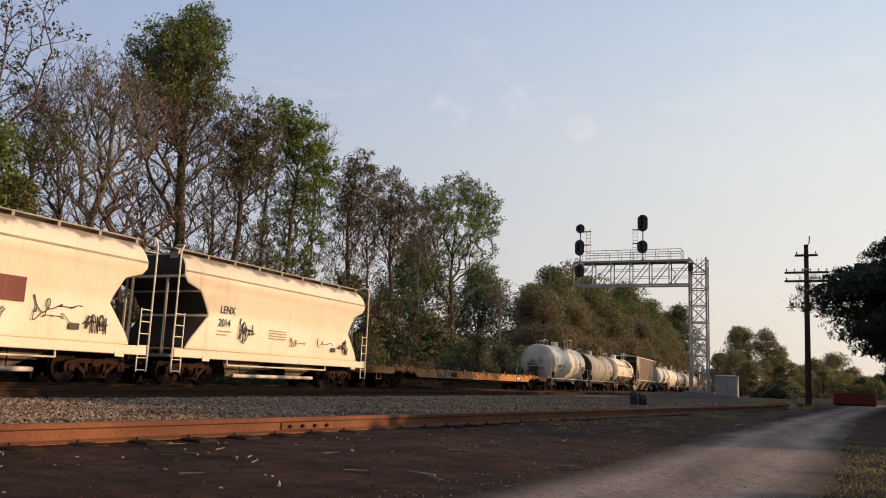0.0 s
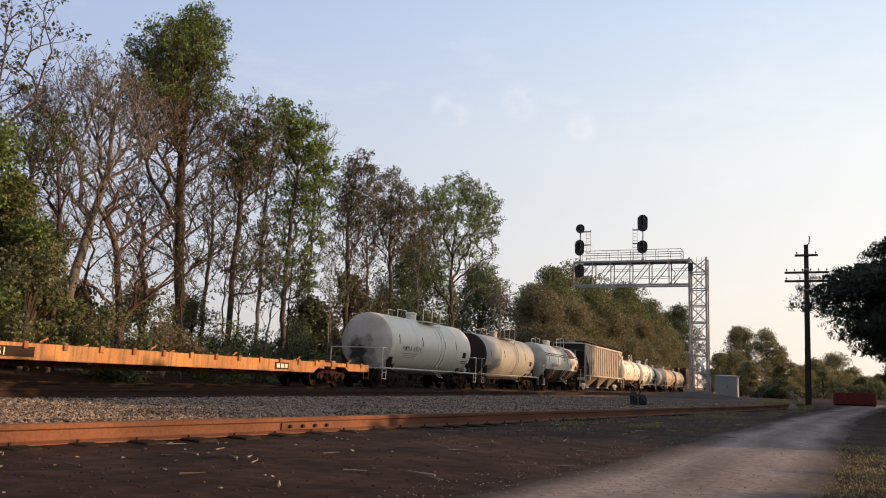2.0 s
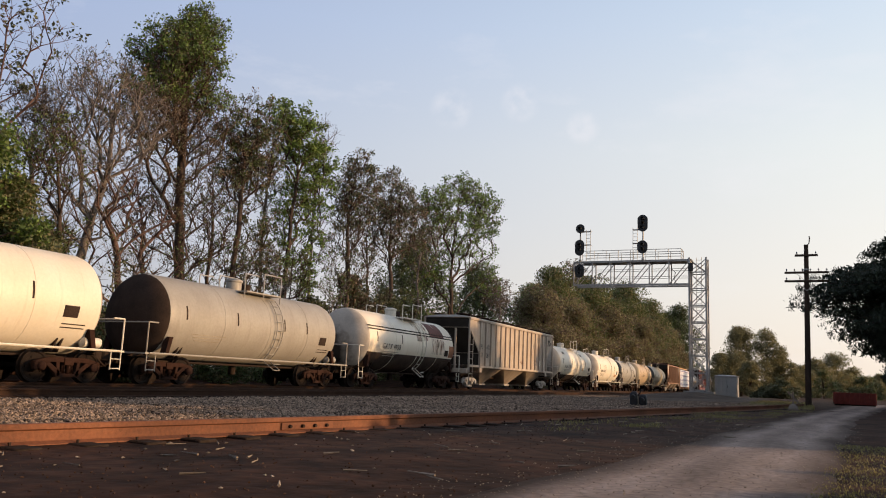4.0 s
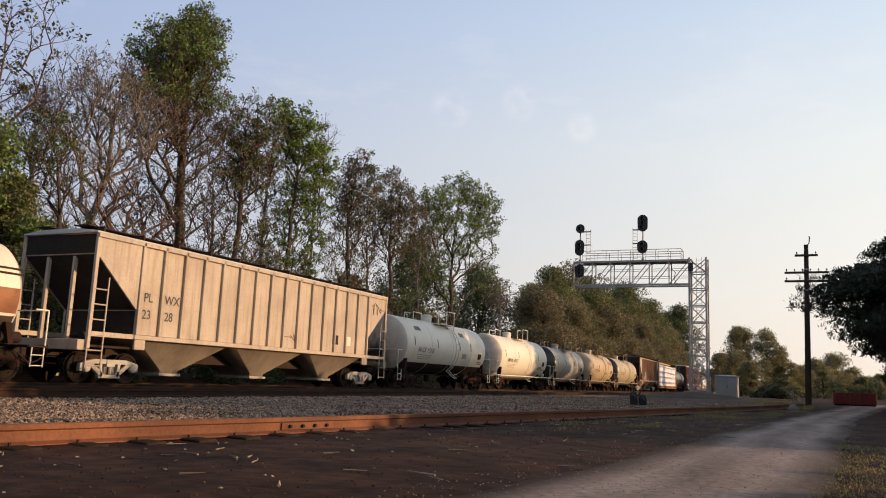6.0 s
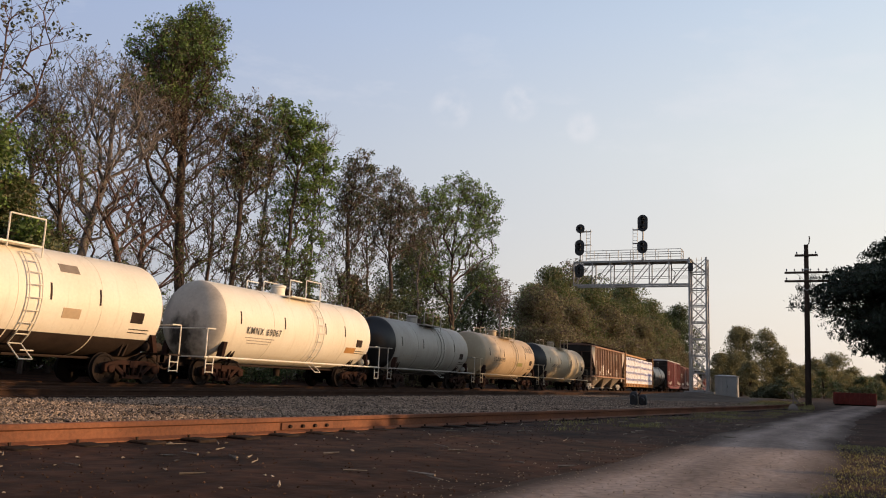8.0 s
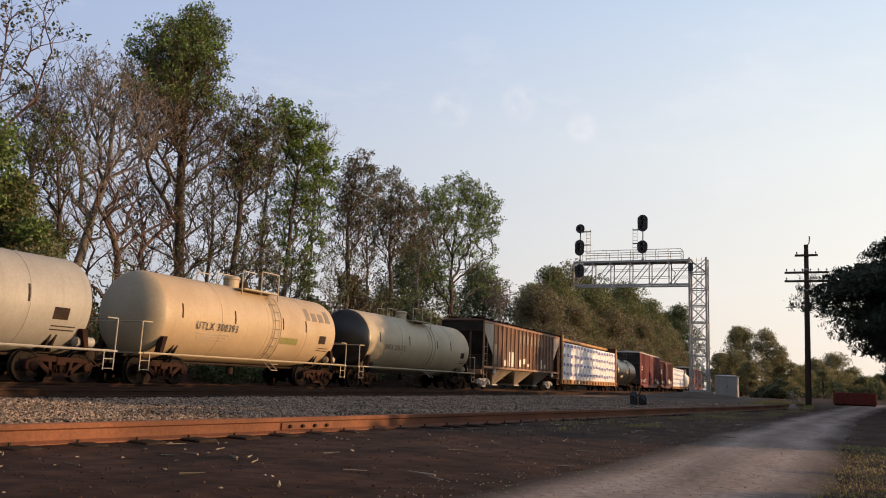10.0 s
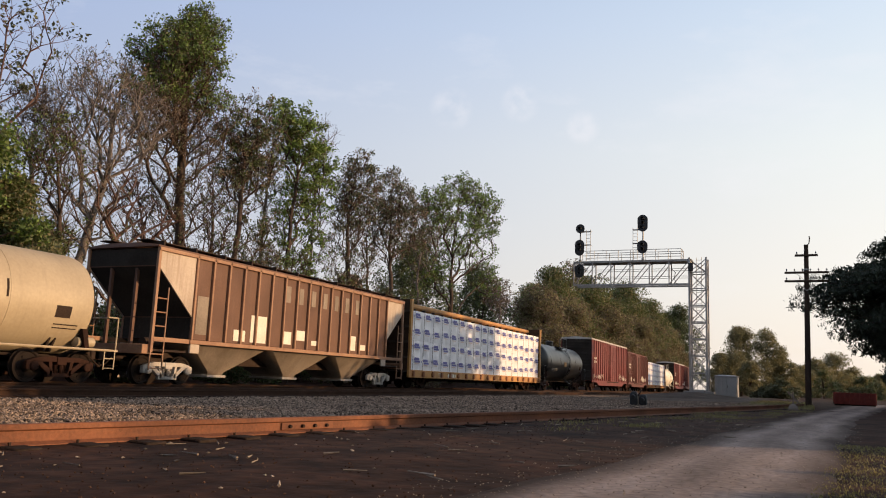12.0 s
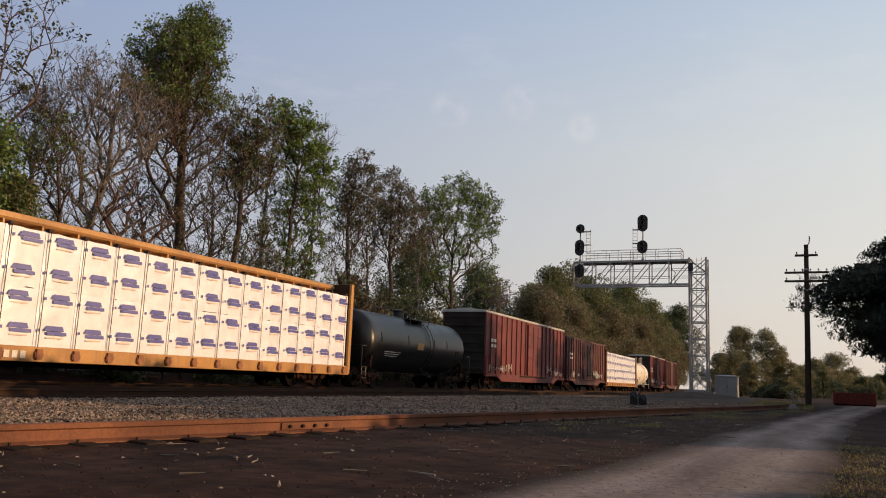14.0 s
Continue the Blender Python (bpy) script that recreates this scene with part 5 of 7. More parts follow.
def lumber_car(a, b, label, beam=True, cols=18, top=4.62):
    car, h = start_car("centrebeam_flat_car", label, "flat car", a, b, inset=2.4)
    part("deck", Shape().box(-1.45, 1.45, -h, h, 0.86, 0.96), DECK, car)
    for sx in (-1, 1):
        x0, x1 = sorted((sx * 1.42, sx * 1.54))
        part("side_sill", Shape().box(x0, x1, -h, h, 0.56, 0.96), BEAM_YELLOW, car, bevel=0.015)
        for i in range(cols + 1):
            y = -h + 0.5 + (2 * h - 1.0) * i / cols
            part("winch", Shape().tube((sx * 1.52, y - 0.13, 0.74), (sx * 1.52, y + 0.13, 0.74), 0.10, n=8).box(sx * 1.56 - 0.06, sx * 1.56 + 0.06, y - 0.09, y + 0.09, 0.62, 0.9), RUST, car, "rusty strap winch")
    part("centre_sill", Shape().box(-0.3, 0.3, -h, h, 0.4, 0.86), UNDER, car)
    for sy in (-1, 1):
        y0, y1 = sorted((sy * h, sy * (h - 0.16)))
        bk = part("bulkhead", Shape().box(-1.5, 1.5, y0, y1, 0.9, top), BULKHEAD, car, bevel=0.02)
        for z in (1.6, 2.4, 3.2, 4.0):
            part("stiffener", Shape().box(-1.45, 1.45, min(sy * h, sy * (h + 0.07)), max(sy * h, sy * (h + 0.07)), z - 0.06, z + 0.06), DECK, bk)
        for sx in (-1, 1):
            part("edge_post", Shape().box(sx * 1.5 - 0.06, sx * 1.5 + 0.06, y0 - 0.03, y1 + 0.03, 0.6, top), BEAM_YELLOW if beam else RUST, bk, bevel=0.01)
            ladder(car, sx * 1.2, sy * (h + 0.1), sy * (h + 0.12), 0.45, 3.0, 6, UNDER, 0.02, "end_ladder")
    if beam:
        part("centre_beam", Shape().box(-0.14, 0.14, -h + 0.16, h - 0.16, 0.96, 4.4), BEAM_YELLOW, car)
        part("top_chord", Shape().rings([(4.36, 0.55, h - 0.16), (4.42, 0.62, h - 0.16), (4.56, 0.62, h - 0.16), (4.6, 0.5, h - 0.16)]), BEAM_YELLOW, car)
        for i in range(cols):
            y = -h + 0.8 + (2 * h - 1.6) * i / (cols - 1)
            part("top_gusset", Shape().plate([(y - 0.03, 4.1), (y + 0.03, 4.1), (y + 0.03, 4.38), (y - 0.03, 4.38)], 0.14, 0.55), BEAM_YELLOW, car)
    load = thing("lumber_load", "white film-wrapped lumber packs with blue prints, stacked two high", "lumber")
    n = cols
    for side in (1, -1):
        for i in range(n):
            y0 = -h + 0.26 + (2 * h - 0.52) * i / n
            y1 = -h + 0.26 + (2 * h - 0.52) * (i + 1) / n - 0.015
            if side < 0:
                y0, y1 = -h + 0.26 + (2 * h - 0.52) * i / n, y1
            for k, (z0, z1) in enumerate(((0.97, 2.5), (2.53, 4.06))):
                if side > 0:
                    lumber_pack(load, y0, y1, z0, z1, 0.16, 1.46, i * 7 + k + int(a), True)
                elif i % 3 == 0:
                    part("lumber_pack", Shape().box(-1.46, -0.16, y0, min(h - 0.27, y0 + 3 * (y1 - y0)), z0, z1), FILM, load, bevel=0.03)
    MOVING.append((load, (a + b) / 2))
    for i in range(cols + 1):
        y = -h + 0.5 + (2 * h - 1.0) * i / cols
        part("strap", Shape().box(1.496, 1.502, y - 0.013, y + 0.013, 0.9, 4.1).box(1.30, 1.502, y - 0.05, y + 0.05, 4.06, 4.16), DECK, load, "thin dark tie-down strap")
    if beam:
        lettering(car, "TTZX", -h + 3.7, 0.64, 0.3, LETTER_WHITE, 1.55)
        bars(car, [(-h + 5.0 + 0.24 * k, -h + 5.16 + 0.24 * k, 0.65, 0.84) for k in range(5)], LETTER_WHITE, 1.55)
    return car


def box_car(a, b, body, label, top=5.1, door_at=0.0, roof=ROOF_GREY, worn=0):
    car, h = start_car("boxcar", label, "boxcar", a, b, inset=2.3)
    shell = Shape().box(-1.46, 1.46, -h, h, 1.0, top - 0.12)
    # both ends take the tone with the painted-in shade
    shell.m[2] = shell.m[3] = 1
    part("body", shell, [body, END_SHADE], car, bevel=0.02)
    part("roof", Shape().rings([(top - 0.2, 1.52, h + 0.04), (top - 0.06, 1.52, h + 0.04), (top + 0.06, 0.1, h + 0.02)]), roof, car, "pale galvanised roof", 0.01)
    for sx in (-1, 1):
        x0, x1 = sorted((sx * 1.46, sx * 1.54))
        n = 18
        for i in range(n + 1):
            y = -h + 0.06 + (2 * h - 0.12) * i / n
            if abs(y - door_at) < 1.6:
                continue
            part("side_post", Shape().box(x0, x1, y - 0.07, y + 0.07, 0.95, top - 0.2), body, car, bevel=0.015)
        part("side_sill", Shape().plate([(-h, 1.05), (h, 1.05), (h, 0.85), (h - 2.2, 0.85), (h - 3.2, 0.55), (-h + 3.2, 0.55), (-h + 2.2, 0.85), (-h, 0.85)], x0, x1), body, car, bevel=0.01)
        door = part("door", Shape().box(min(sx * 1.5, sx * 1.6), max(sx * 1.5, sx * 1.6), door_at - 1.5, door_at + 1.5, 1.02, top - 0.35), body, car, bevel=0.02)
        for k in range(4):
            z = 1.5 + 0.85 * k
            part("door_rib", Shape().box(min(sx * 1.6, sx * 1.64), max(sx * 1.6, sx * 1.64), door_at - 1.4, door_at + 1.4, z - 0.05, z + 0.05), body, door, bevel=0.012)
        for k in (-0.55, 0.55):
            part("lock_bar", Shape().tube((sx * 1.66, door_at + k, 1.1), (sx * 1.66, door_at + k, top - 0.5), 0.025, n=5), UNDER, door)
        part("door_track", Shape().box(x0, x1 + 0.04 * (sx > 0), door_at - 3.2, door_at + 3.2, 0.9, 1.0), UNDER, car)
        for sy in (-1, 1):
            ladder(car, sx * 1.56, sy * (h - 0.1), sy * (h - 0.55), 0.45, 2.2, 5, body, 0.02, "end_ladder")
    part("centre_sill", Shape().box(-0.35, 0.35, -h, h, 0.6, 1.0), UNDER, car)
    for sy in (-1, 1):
        for i in range(7):
            z = 1.3 + (top - 1.8) * i / 6
            part("end_rib", Shape().box(-1.35, 1.35, min(sy * h, sy * (h + 0.07)), max(sy * h, sy * (h + 0.07)), z - 0.1, z + 0.1), END_SHADE, car, bevel=0.03)
    if worn:
        g_ = random.Random(worn)
        for k in range(8):
            y = g_.choice((-1, 1)) * g_.uniform(2.0, h - 0.6)
            scribble(car, y, 1.15, g_.uniform(0.5, 1.3), g_.uniform(0.4, 0.9), worn + k, LETTER_WHITE, 1.548, 0.02)
        bars(car, [(-h + 1.0, -h + 1.35, 3.1, 3.3), (-h + 1.55, -h + 1.9, 3.1, 3.3), (-h + 1.0, -h + 1.35, 2.75, 2.95), (-h + 1.55, -h + 1.9, 2.75, 2.95)], LETTER_WHITE, 1.549)
    return car


round_hopper(6.4, 19.05, 0)
round_hopper(19.95, 32.65, 1)
flat_car(33.7, 61.7)
tank_car(62.9, 75.3, WHITE_TANK, "white tank car with black lettering and sooty, shade-toned ends", 1.5, 2.28, head=SOOTY_SHADED, marks="KMNX 69014")
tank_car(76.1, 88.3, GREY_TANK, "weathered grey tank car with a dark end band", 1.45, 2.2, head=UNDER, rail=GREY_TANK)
tank_car(89.2, 101.2, WHITE_TANK, "white tank car with rust stains and black lower shell", 1.5, 2.28, head=SOOTY_SHADED, lower=DECK, marks="GATX 4938", mark_at=-0.62, stripes=True,
         patches=((0.34, 0.68, 0.55, 1.3, MAROON), (0.79, 0.905, -0.5, 0.15, RUST), (0.36, 0.66, -0.4, 0.45, RUST_PATCH), (0.02, 0.12, 0.2, 1.25, RUST_PATCH), (0.17, 0.29, 0.3, 1.25, RUST_PATCH)), full_rail=False)
pl, ph = rib_hopper(102.1, 120.5, GREY_HOP, GREY_HOP, "dirty grey ribbed three-bay covered hopper car", "pale", False)
for text, yy, zz in (("PL", 2.32, 2.55), ("WX", 3.22, 2.55), ("23", 2.3, 2.02), ("28", 3.26, 2.02)):
    lettering(pl, text, -ph + yy, zz, 0.40, LETTER_BLACK, 1.512, squeeze=0.95)
scribble(pl, ph - 1.75, 3.4, 1.2, 0.6, 31, LETTER_BLACK, 1.545, 0.012)
scribble(pl, 0.6, 1.75, 1.0, 0.4, 33, RUST, 1.505, 0.012)
bars(pl, [(ph - 5.0, ph - 4.55, 1.85, 2.25)], UNDER, 1.505, name="data_panel")
bars(pl, [(ph - 4.0, ph - 3.5, 1.85, 2.25)], LETTER_WHITE, 1.505, name="data_panel")
# lower=UNDER paints in the shade along the tank's underside
tank_car(121.7, 134.9, WHITE_TANK, "long white tank car, underside painted dark for its shade", 1.52, 2.3, head=SOOTY_SHADED, lower=UNDER, marks="ENGX 15187", full_rail=False, below=0.9, patches=((0.29, 0.40, 0.78, 1.02, CHUTE), (0.30, 0.40, -0.5, -0.22, TAN_TANK), (-0.72, -0.6, 0.78, 1.0, CHUTE)))
tank_car(136.0, 148.5, WHITE_TANK, "white tank car with scrawled lettering and sooty, shade-toned ends", 1.5, 2.28, head=SOOTY_SHADED, marks="KMNX 69067", patches=((0.55, 0.7, -0.75, -0.5, BEAM_YELLOW),))
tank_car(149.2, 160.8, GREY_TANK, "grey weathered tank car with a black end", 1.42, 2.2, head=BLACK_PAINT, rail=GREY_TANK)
tank_car(161.6, 174.0, TAN_TANK, "tan tank car with faded lettering", 1.47, 2.26, head=OLIVE_TANK, marks="UTLX 300393", mark_at=-0.6, rail=OLIVE_TANK,
         patches=((0.52, 0.57, 0.45, 0.95, CHUTE), (0.60, 0.66, 0.45, 0.8, CHUTE), (0.69, 0.75, 0.45, 0.8, CHUTE), (0.78, 0.84, 0.45, 0.95, CHUTE), (0.2, 0.42, -0.6, -0.35, GRASS)))
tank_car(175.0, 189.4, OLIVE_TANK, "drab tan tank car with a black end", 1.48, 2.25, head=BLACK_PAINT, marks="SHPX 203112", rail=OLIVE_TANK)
bh, bhh = rib_hopper(190.3, 208.1, BROWN_HOP, RIB_BROWN, "brown ribbed covered hopper with white patches", "pale", True)
bars(bh, [(-bhh + 4.3, -bhh + 4.95, 1.6, 2.0), (-bhh + 5.25, -bhh + 6.2, 1.6, 2.6), (-bhh + 7.2, -bhh + 7.85, 1.65, 2.15), (-bhh + 8.2, -bhh + 8.8, 1.85, 2.25), (-bhh + 9.3, -bhh + 9.8, 1.7, 1.9),
          (-bhh + 12.3, -bhh + 12.9, 1.65, 2.3), (-bhh + 13.3, -bhh + 13.8, 1.7, 1.95)], PATCH_WHITE, 1.507, name="stencil_patch")
bars(bh, [(-bhh + 7.35 + 0.9 * i, -bhh + 7.65 + 0.9 * i, 3.3, 3.95) for i in range(7)], CHUTE, 1.506, name="faded_panel")
bars(bh, [(-bhh + 2.3, -bhh + 2.85, 1.7, 3.0)], CHUTE, 1.506, name="faded_panel")
lumber_car(208.7, 231.3, "yellow centre-beam flat car carrying wrapped lumber")
tank_car(232.4, 245.7, BLACK_PAINT, "glossy black tank car with white stencils", 1.5, 2.28, rail=BLACK_PAINT, ink=LETTER_WHITE, patches=((-0.12, 0.0, -0.25, 0.1, BEAM_YELLOW),), full_rail=False, straps=False)
box_car(248.1, 266.7, RED_BOX, "faded red high-cube boxcar with peeling paint", 5.15, 0.8, worn=41)
box_car(267.4, 282.6, OXIDE_BOX, "dark oxide red boxcar with pale scrawls", 4.75, 0.0, roof=OXIDE_BOX, worn=61)
lumber_car(283.3, 302.0, "flat car stacked with pale wrapped lumber", False, 13, 4.3)
tank_car(302.8, 313.5, WHITE_TANK, "short cream tank car with domed ends", 1.5, 2.28)
box_car(314.5, 330.5, RED_BOX, "red boxcar at the back of the view", 5.1, 0.0, worn=71)
box_car(331.5, 347.5, OXIDE_BOX, "oxide brown boxcar following the red one", 5.0, 0.0, roof=OXIDE_BOX)


# ---- trees and plants ----
def leaf_object(name, pts, per, jitter, size, material, parent, seed, droop=0.0, long=1.5, label=""):
    """Small leaf blades scattered round the given points, in one mesh."""
    g_ = np.random.default_rng(seed)
    p = np.repeat(np.array(pts, float), per, 0)
    n = len(p)
    p += g_.normal(0, jitter, (n, 3)) * np.array([1, 1, 0.8])
    u = g_.normal(0, 1, (n, 3))
    u[:, 2] -= droop
    u /= np.linalg.norm(u, axis=1)[:, None]
    w = np.cross(u, g_.normal(0, 1, (n, 3)))
    w /= np.linalg.norm(w, axis=1)[:, None] + 1e-9
    s = g_.uniform(size[0], size[1], (n, 1))
    v = np.stack([p - u * s * long / 2, p + w * s * 0.5, p + u * s * long / 2, p - w * s * 0.5], 1).reshape(-1, 3)
    me = bpy.data.meshes.new(name)
    me.vertices.add(4 * n)
    me.vertices.foreach_set("co", v.ravel())
    me.loops.add(4 * n)
    me.loops.foreach_set("vertex_index", np.arange(4 * n))
    me.polygons.add(n)
    me.polygons.foreach_set("loop_start", np.arange(0, 4 * n, 4))
    me.update(calc_edges=True)
    me.materials.append(material)
    ob = new(name, me)
    ob.parent = parent
    if label:
        tagged(ob, label)
    return ob


def limbs(s, g_, trunk, heads, tip, attach, flare=1.0):
    """A trunk whose branches reach for the given head points; returns the points with the way each one grew."""
    cap = 200 + 14 * len(heads)
    at, up, way = np.zeros((cap, 3)), np.zeros(cap), np.zeros((cap, 3))
    back, n = [-1], 1
    at[0] = trunk[0]
    for p, q in zip(trunk, trunk[1:]):
        m = max(1, int((q - p).length / 0.6))
        for i in range(m):
            c = p.lerp(q, (i + 1) / m) + Vector((g_.gauss(0, 0.04), g_.gauss(0, 0.05), 0))
            at[n] = c
            way[n] = (Vector(at[n]) - Vector(at[n - 1])).normalized()
            up[n] = up[n - 1] + 0.6
            back.append(n - 1)
            n += 1
    first = max(1, int(attach * n))
    mid = Vector(at[first])
    heads = sorted(heads, key=lambda h: (h - mid).length + g_.uniform(0, 1.2))
    ends = []
    for h in heads:
        d = np.array(h) - at[first:n]
        flat = np.hypot(d[:, 0], d[:, 1])
        far = np.sqrt(flat ** 2 + d[:, 2] ** 2)
        cost = far + 0.3 * up[first:n] + 2.0 * np.maximum(0, 0.7 * flat - d[:, 2])
        k = first + int(np.argmin(cost))
        a, ln = Vector(at[k]), float(far[k - first])
        c = a.lerp(h, 0.4) + Vector(way[k]) * ln * 0.1 + Vector((0, 0, 0.03 * ln))
        m = max(1, min(9, int(ln / 0.45)))
        prev, p0 = k, a
        for i in range(m):
            if n >= cap:
                break
            u = (i + 1) / m
            q = a * (1 - u) ** 2 + c * 2 * u * (1 - u) + h * u * u
            if i < m - 1:
                q += Vector((g_.gauss(0, 0.04), g_.gauss(0, 0.04), g_.gauss(0, 0.04))) * min(1.5, ln * 0.5)
            at[n] = q
            way[n] = (q - p0).normalized() if (q - p0).length > 1e-5 else way[prev]
            up[n] = up[prev] + ln / m
            back.append(prev)
            prev, p0 = n, q
            n += 1
        ends.append(prev)
    load = np.zeros(n)
    for e in ends:
        load[e] += 1
    for i in range(n - 1, 0, -1):
        load[back[i]] += load[i]
    size = tip * np.maximum(load, 1) ** 0.42
    for i in range(1, n):
        r1, r0 = size[i], min(size[back[i]], size[i] * 1.5)
        if back[i] == 0:
            r0 = r1 * 1.35
        s.tube(at[back[i]], at[i], float(r0), float(r1), 8 if r1 > 0.08 else 5 if r1 > 0.03 else 3, caps=False)
    return [(Vector(at[e]), Vector(way[e])) for e in ends]


def wood_tree(x, y, trunk, crowns, seed, bark, label, leaves, tip=0.0135, attach=0.3, twigs=4, name="deciduous_tree"):
    """A tree: the line of its trunk (y, z), crown lobes (y, z, radius, half height, heads) and foliage
    (material, from this share of the height up, share of twigs, leaves a twig, leaf sizes)."""
    g_ = random.Random(seed)
    t = thing(name, label, "tree", "trees along the railway", at=pose(x, y, ground_z(x, y) - 0.1))
    heads = []
    for cy, cz, r, hz, n in crowns:
        for i in range(n):
            v = Vector((g_.gauss(0, 1), g_.gauss(0, 1), g_.gauss(0, 1))).normalized() * g_.random() ** 0.42
            heads.append(Vector((v.x * r, cy + v.y * r, max(0.8, cz + v.z * hz))))
    s = Shape()
    ends = limbs(s, g_, [Vector((0.15 * math.sin(b), a, b)) for a, b in trunk], heads, tip, attach)
    top, sprays = max(p.z for p, d in ends), []
    for p, d in ends:
        for k in range(twigs):
            w = (d * 0.7 + Vector((g_.gauss(0, 0.6), g_.gauss(0, 0.6), g_.gauss(0.25, 0.45)))).normalized()
            q = p + w * g_.uniform(0.25, 0.75)
            s.tube(p, q, 0.011, 0.007, 3, caps=False)
            sprays.append(tuple(q))
    part("trunk", s, bark, t, angle=70, normals=False)
    for k, (material, low, share, per, leaf) in enumerate(leaves):
        high = leaves[k - 1][1] + 0.12 if k and 0.35 < leaves[k - 1][1] and low < leaves[k - 1][1] - 0.1 else 1.1
        mine = [p for p in sprays if low * top <= p[2] < high * top and g_.random() < share]
        if mine:
            leaf_object("crown", mine, per, leaf[1] * 1.1, leaf, material, t, seed + k, long=1.7)
    return t


# the row behind the train
wood_tree(-28.0, 20.3, [(0, 0), (0.0, 3.2), (-0.7, 9.7), (-0.9, 14.3), (-1.0, 15.6)], [(-0.1, 13.9, 1.8, 2.5, 34), (-0.1, 11.0, 1.0, 1.1, 14)], 1, BARK_RED, "slender tree with sparse dark leaf clusters", [(LEAF_DARK, 0, 0.26, 14, (0.072, 0.133))], attach=0.4)
wood_tree(-30.0, 25.4, [(0, 0), (0.0, 2.9), (0.6, 6.0), (1.5, 9.5), (1.4, 12.5)], [(0.9, 12.2, 3.1, 2.9, 520), (0.1, 7.5, 2.3, 2.3, 120)], 2, BARK_PALE, "wide pale tree in small bud leaning over the line", [(LEAF_BROWN, 0, 0.25, 5, (0.036, 0.067)), (LEAF_DARK, 0.3, 0.15, 8, (0.043, 0.081))], attach=0.45)
wood_tree(-29.0, 24.0, [(0, 0), (0.0, 3.2), (-0.2, 6.1), (-0.7, 8.5)], [(-1.1, 9.1, 1.5, 2.0, 130), (-0.0, 5.6, 1.2, 1.5, 40)], 3, BARK, "thin tree with scattered green leaf sprays", [(LEAF, 0, 0.3, 10, (0.058, 0.104))])
wood_tree(-29.5, 28.1, [(0, 0), (0.0, 2.6), (-0.6, 5.5), (-1.5, 7.7)], [(-1.5, 8.3, 2.1, 1.8, 34), (1.7, 7.3, 1.7, 1.3, 22), (0.3, 5.1, 3.0, 1.6, 30)], 4, BARK_RED, "bare forked tree with crooked reddish limbs", [(LEAF_BROWN, 0, 0.25, 8, (0.036, 0.067))], tip=0.032, attach=0.35)
wood_tree(-31.0, 33.7, [(0, 0), (0.0, 4.3), (-0.9, 9.5), (-1.3, 14.2), (-1.3, 18.2)], [(-1.9, 16.9, 2.7, 1.9, 430), (-0.7, 19.1, 1.5, 1.4, 150), (-3.2, 13.4, 2.2, 2.2, 300), (-0.0, 14.0, 2.2, 2.2, 230), (-0.3, 9.3, 3.3, 3.4, 260)], 5, BARK, "tall tree with a dense green crown top", [(LEAF_BRIGHT, 0.72, 0.34, 11, (0.061, 0.118)), (LEAF, 0.70, 0.36, 10, (0.061, 0.118)), (LEAF_BROWN, 0.5, 0.42, 8, (0.05, 0.089)), (LEAF_DARK, 0.3, 0.35, 10, (0.05, 0.089))])
wood_tree(-30.0, 36.7, [(0, 0), (0.0, 4.7), (-0.1, 8.6), (-0.1, 13.4), (0.0, 15.9)], [(0.3, 13.5, 1.9, 3.3, 300), (1.4, 7.5, 2.0, 3.0, 110)], 6, BARK, "budding tree with bronze and green leaves", [(LEAF_BROWN, 0, 0.35, 10, (0.05, 0.096)), (LEAF_DARK, 0.2, 0.26, 14, (0.058, 0.111)), (LEAF, 0.5, 0.14, 19, (0.065, 0.118))])
wood_tree(-33.0, 43.2, [(0, 0), (0.0, 5.4), (-0.3, 10.0), (-0.2, 14.7)], [(0.0, 14.0, 1.6, 3.5, 150), (0.2, 8.1, 1.9, 3.1, 60)], 7, BARK_PALE, "pale tree of many thin limbs in bud", [(LEAF_BROWN, 0, 0.35, 10, (0.05, 0.089))])
wood_tree(-30.5, 42.6, [(0, 0), (0.0, 5.0), (-0.1, 9.8), (0.1, 14.0), (0.4, 17.1)], [(0.2, 15.6, 1.6, 2.4, 120), (3.2, 14.1, 1.3, 1.7, 50), (1.1, 11.2, 2.1, 2.4, 110), (0.6, 7.3, 2.2, 2.2, 60), (-1.8, 16.6, 0.9, 1.0, 24)], 8, BARK, "tree with bright new green leaf clumps", [(LEAF_BRIGHT, 0.2, 0.34, 21, (0.079, 0.148)), (LEAF, 0, 0.25, 16, (0.072, 0.126))])
wood_tree(-32.0, 47.5, [(0, 0), (0.0, 5.5), (-0.1, 10.8), (0.1, 15.9)], [(0.4, 16.8, 1.2, 3.1, 70), (0.3, 10.0, 1.6, 2.9, 50)], 9, BARK_PALE, "thin bare tree with upright pale twigs", [(LEAF_BROWN, 0, 0.08, 6, (0.043, 0.074))], attach=0.5, twigs=4)
wood_tree(-30.0, 49.2, [(0, 0), (0.0, 6.9), (-0.2, 11.0), (0.1, 15.3)], [(0.5, 13.6, 1.8, 3.4, 300), (-0.2, 8.9, 2.0, 2.5, 90)], 10, BARK, "tree in dark bronze-green spring foliage", [(LEAF_DARK, 0.3, 0.26, 13, (0.072, 0.126)), (LEAF_BROWN, 0, 0.24, 8, (0.058, 0.111))])
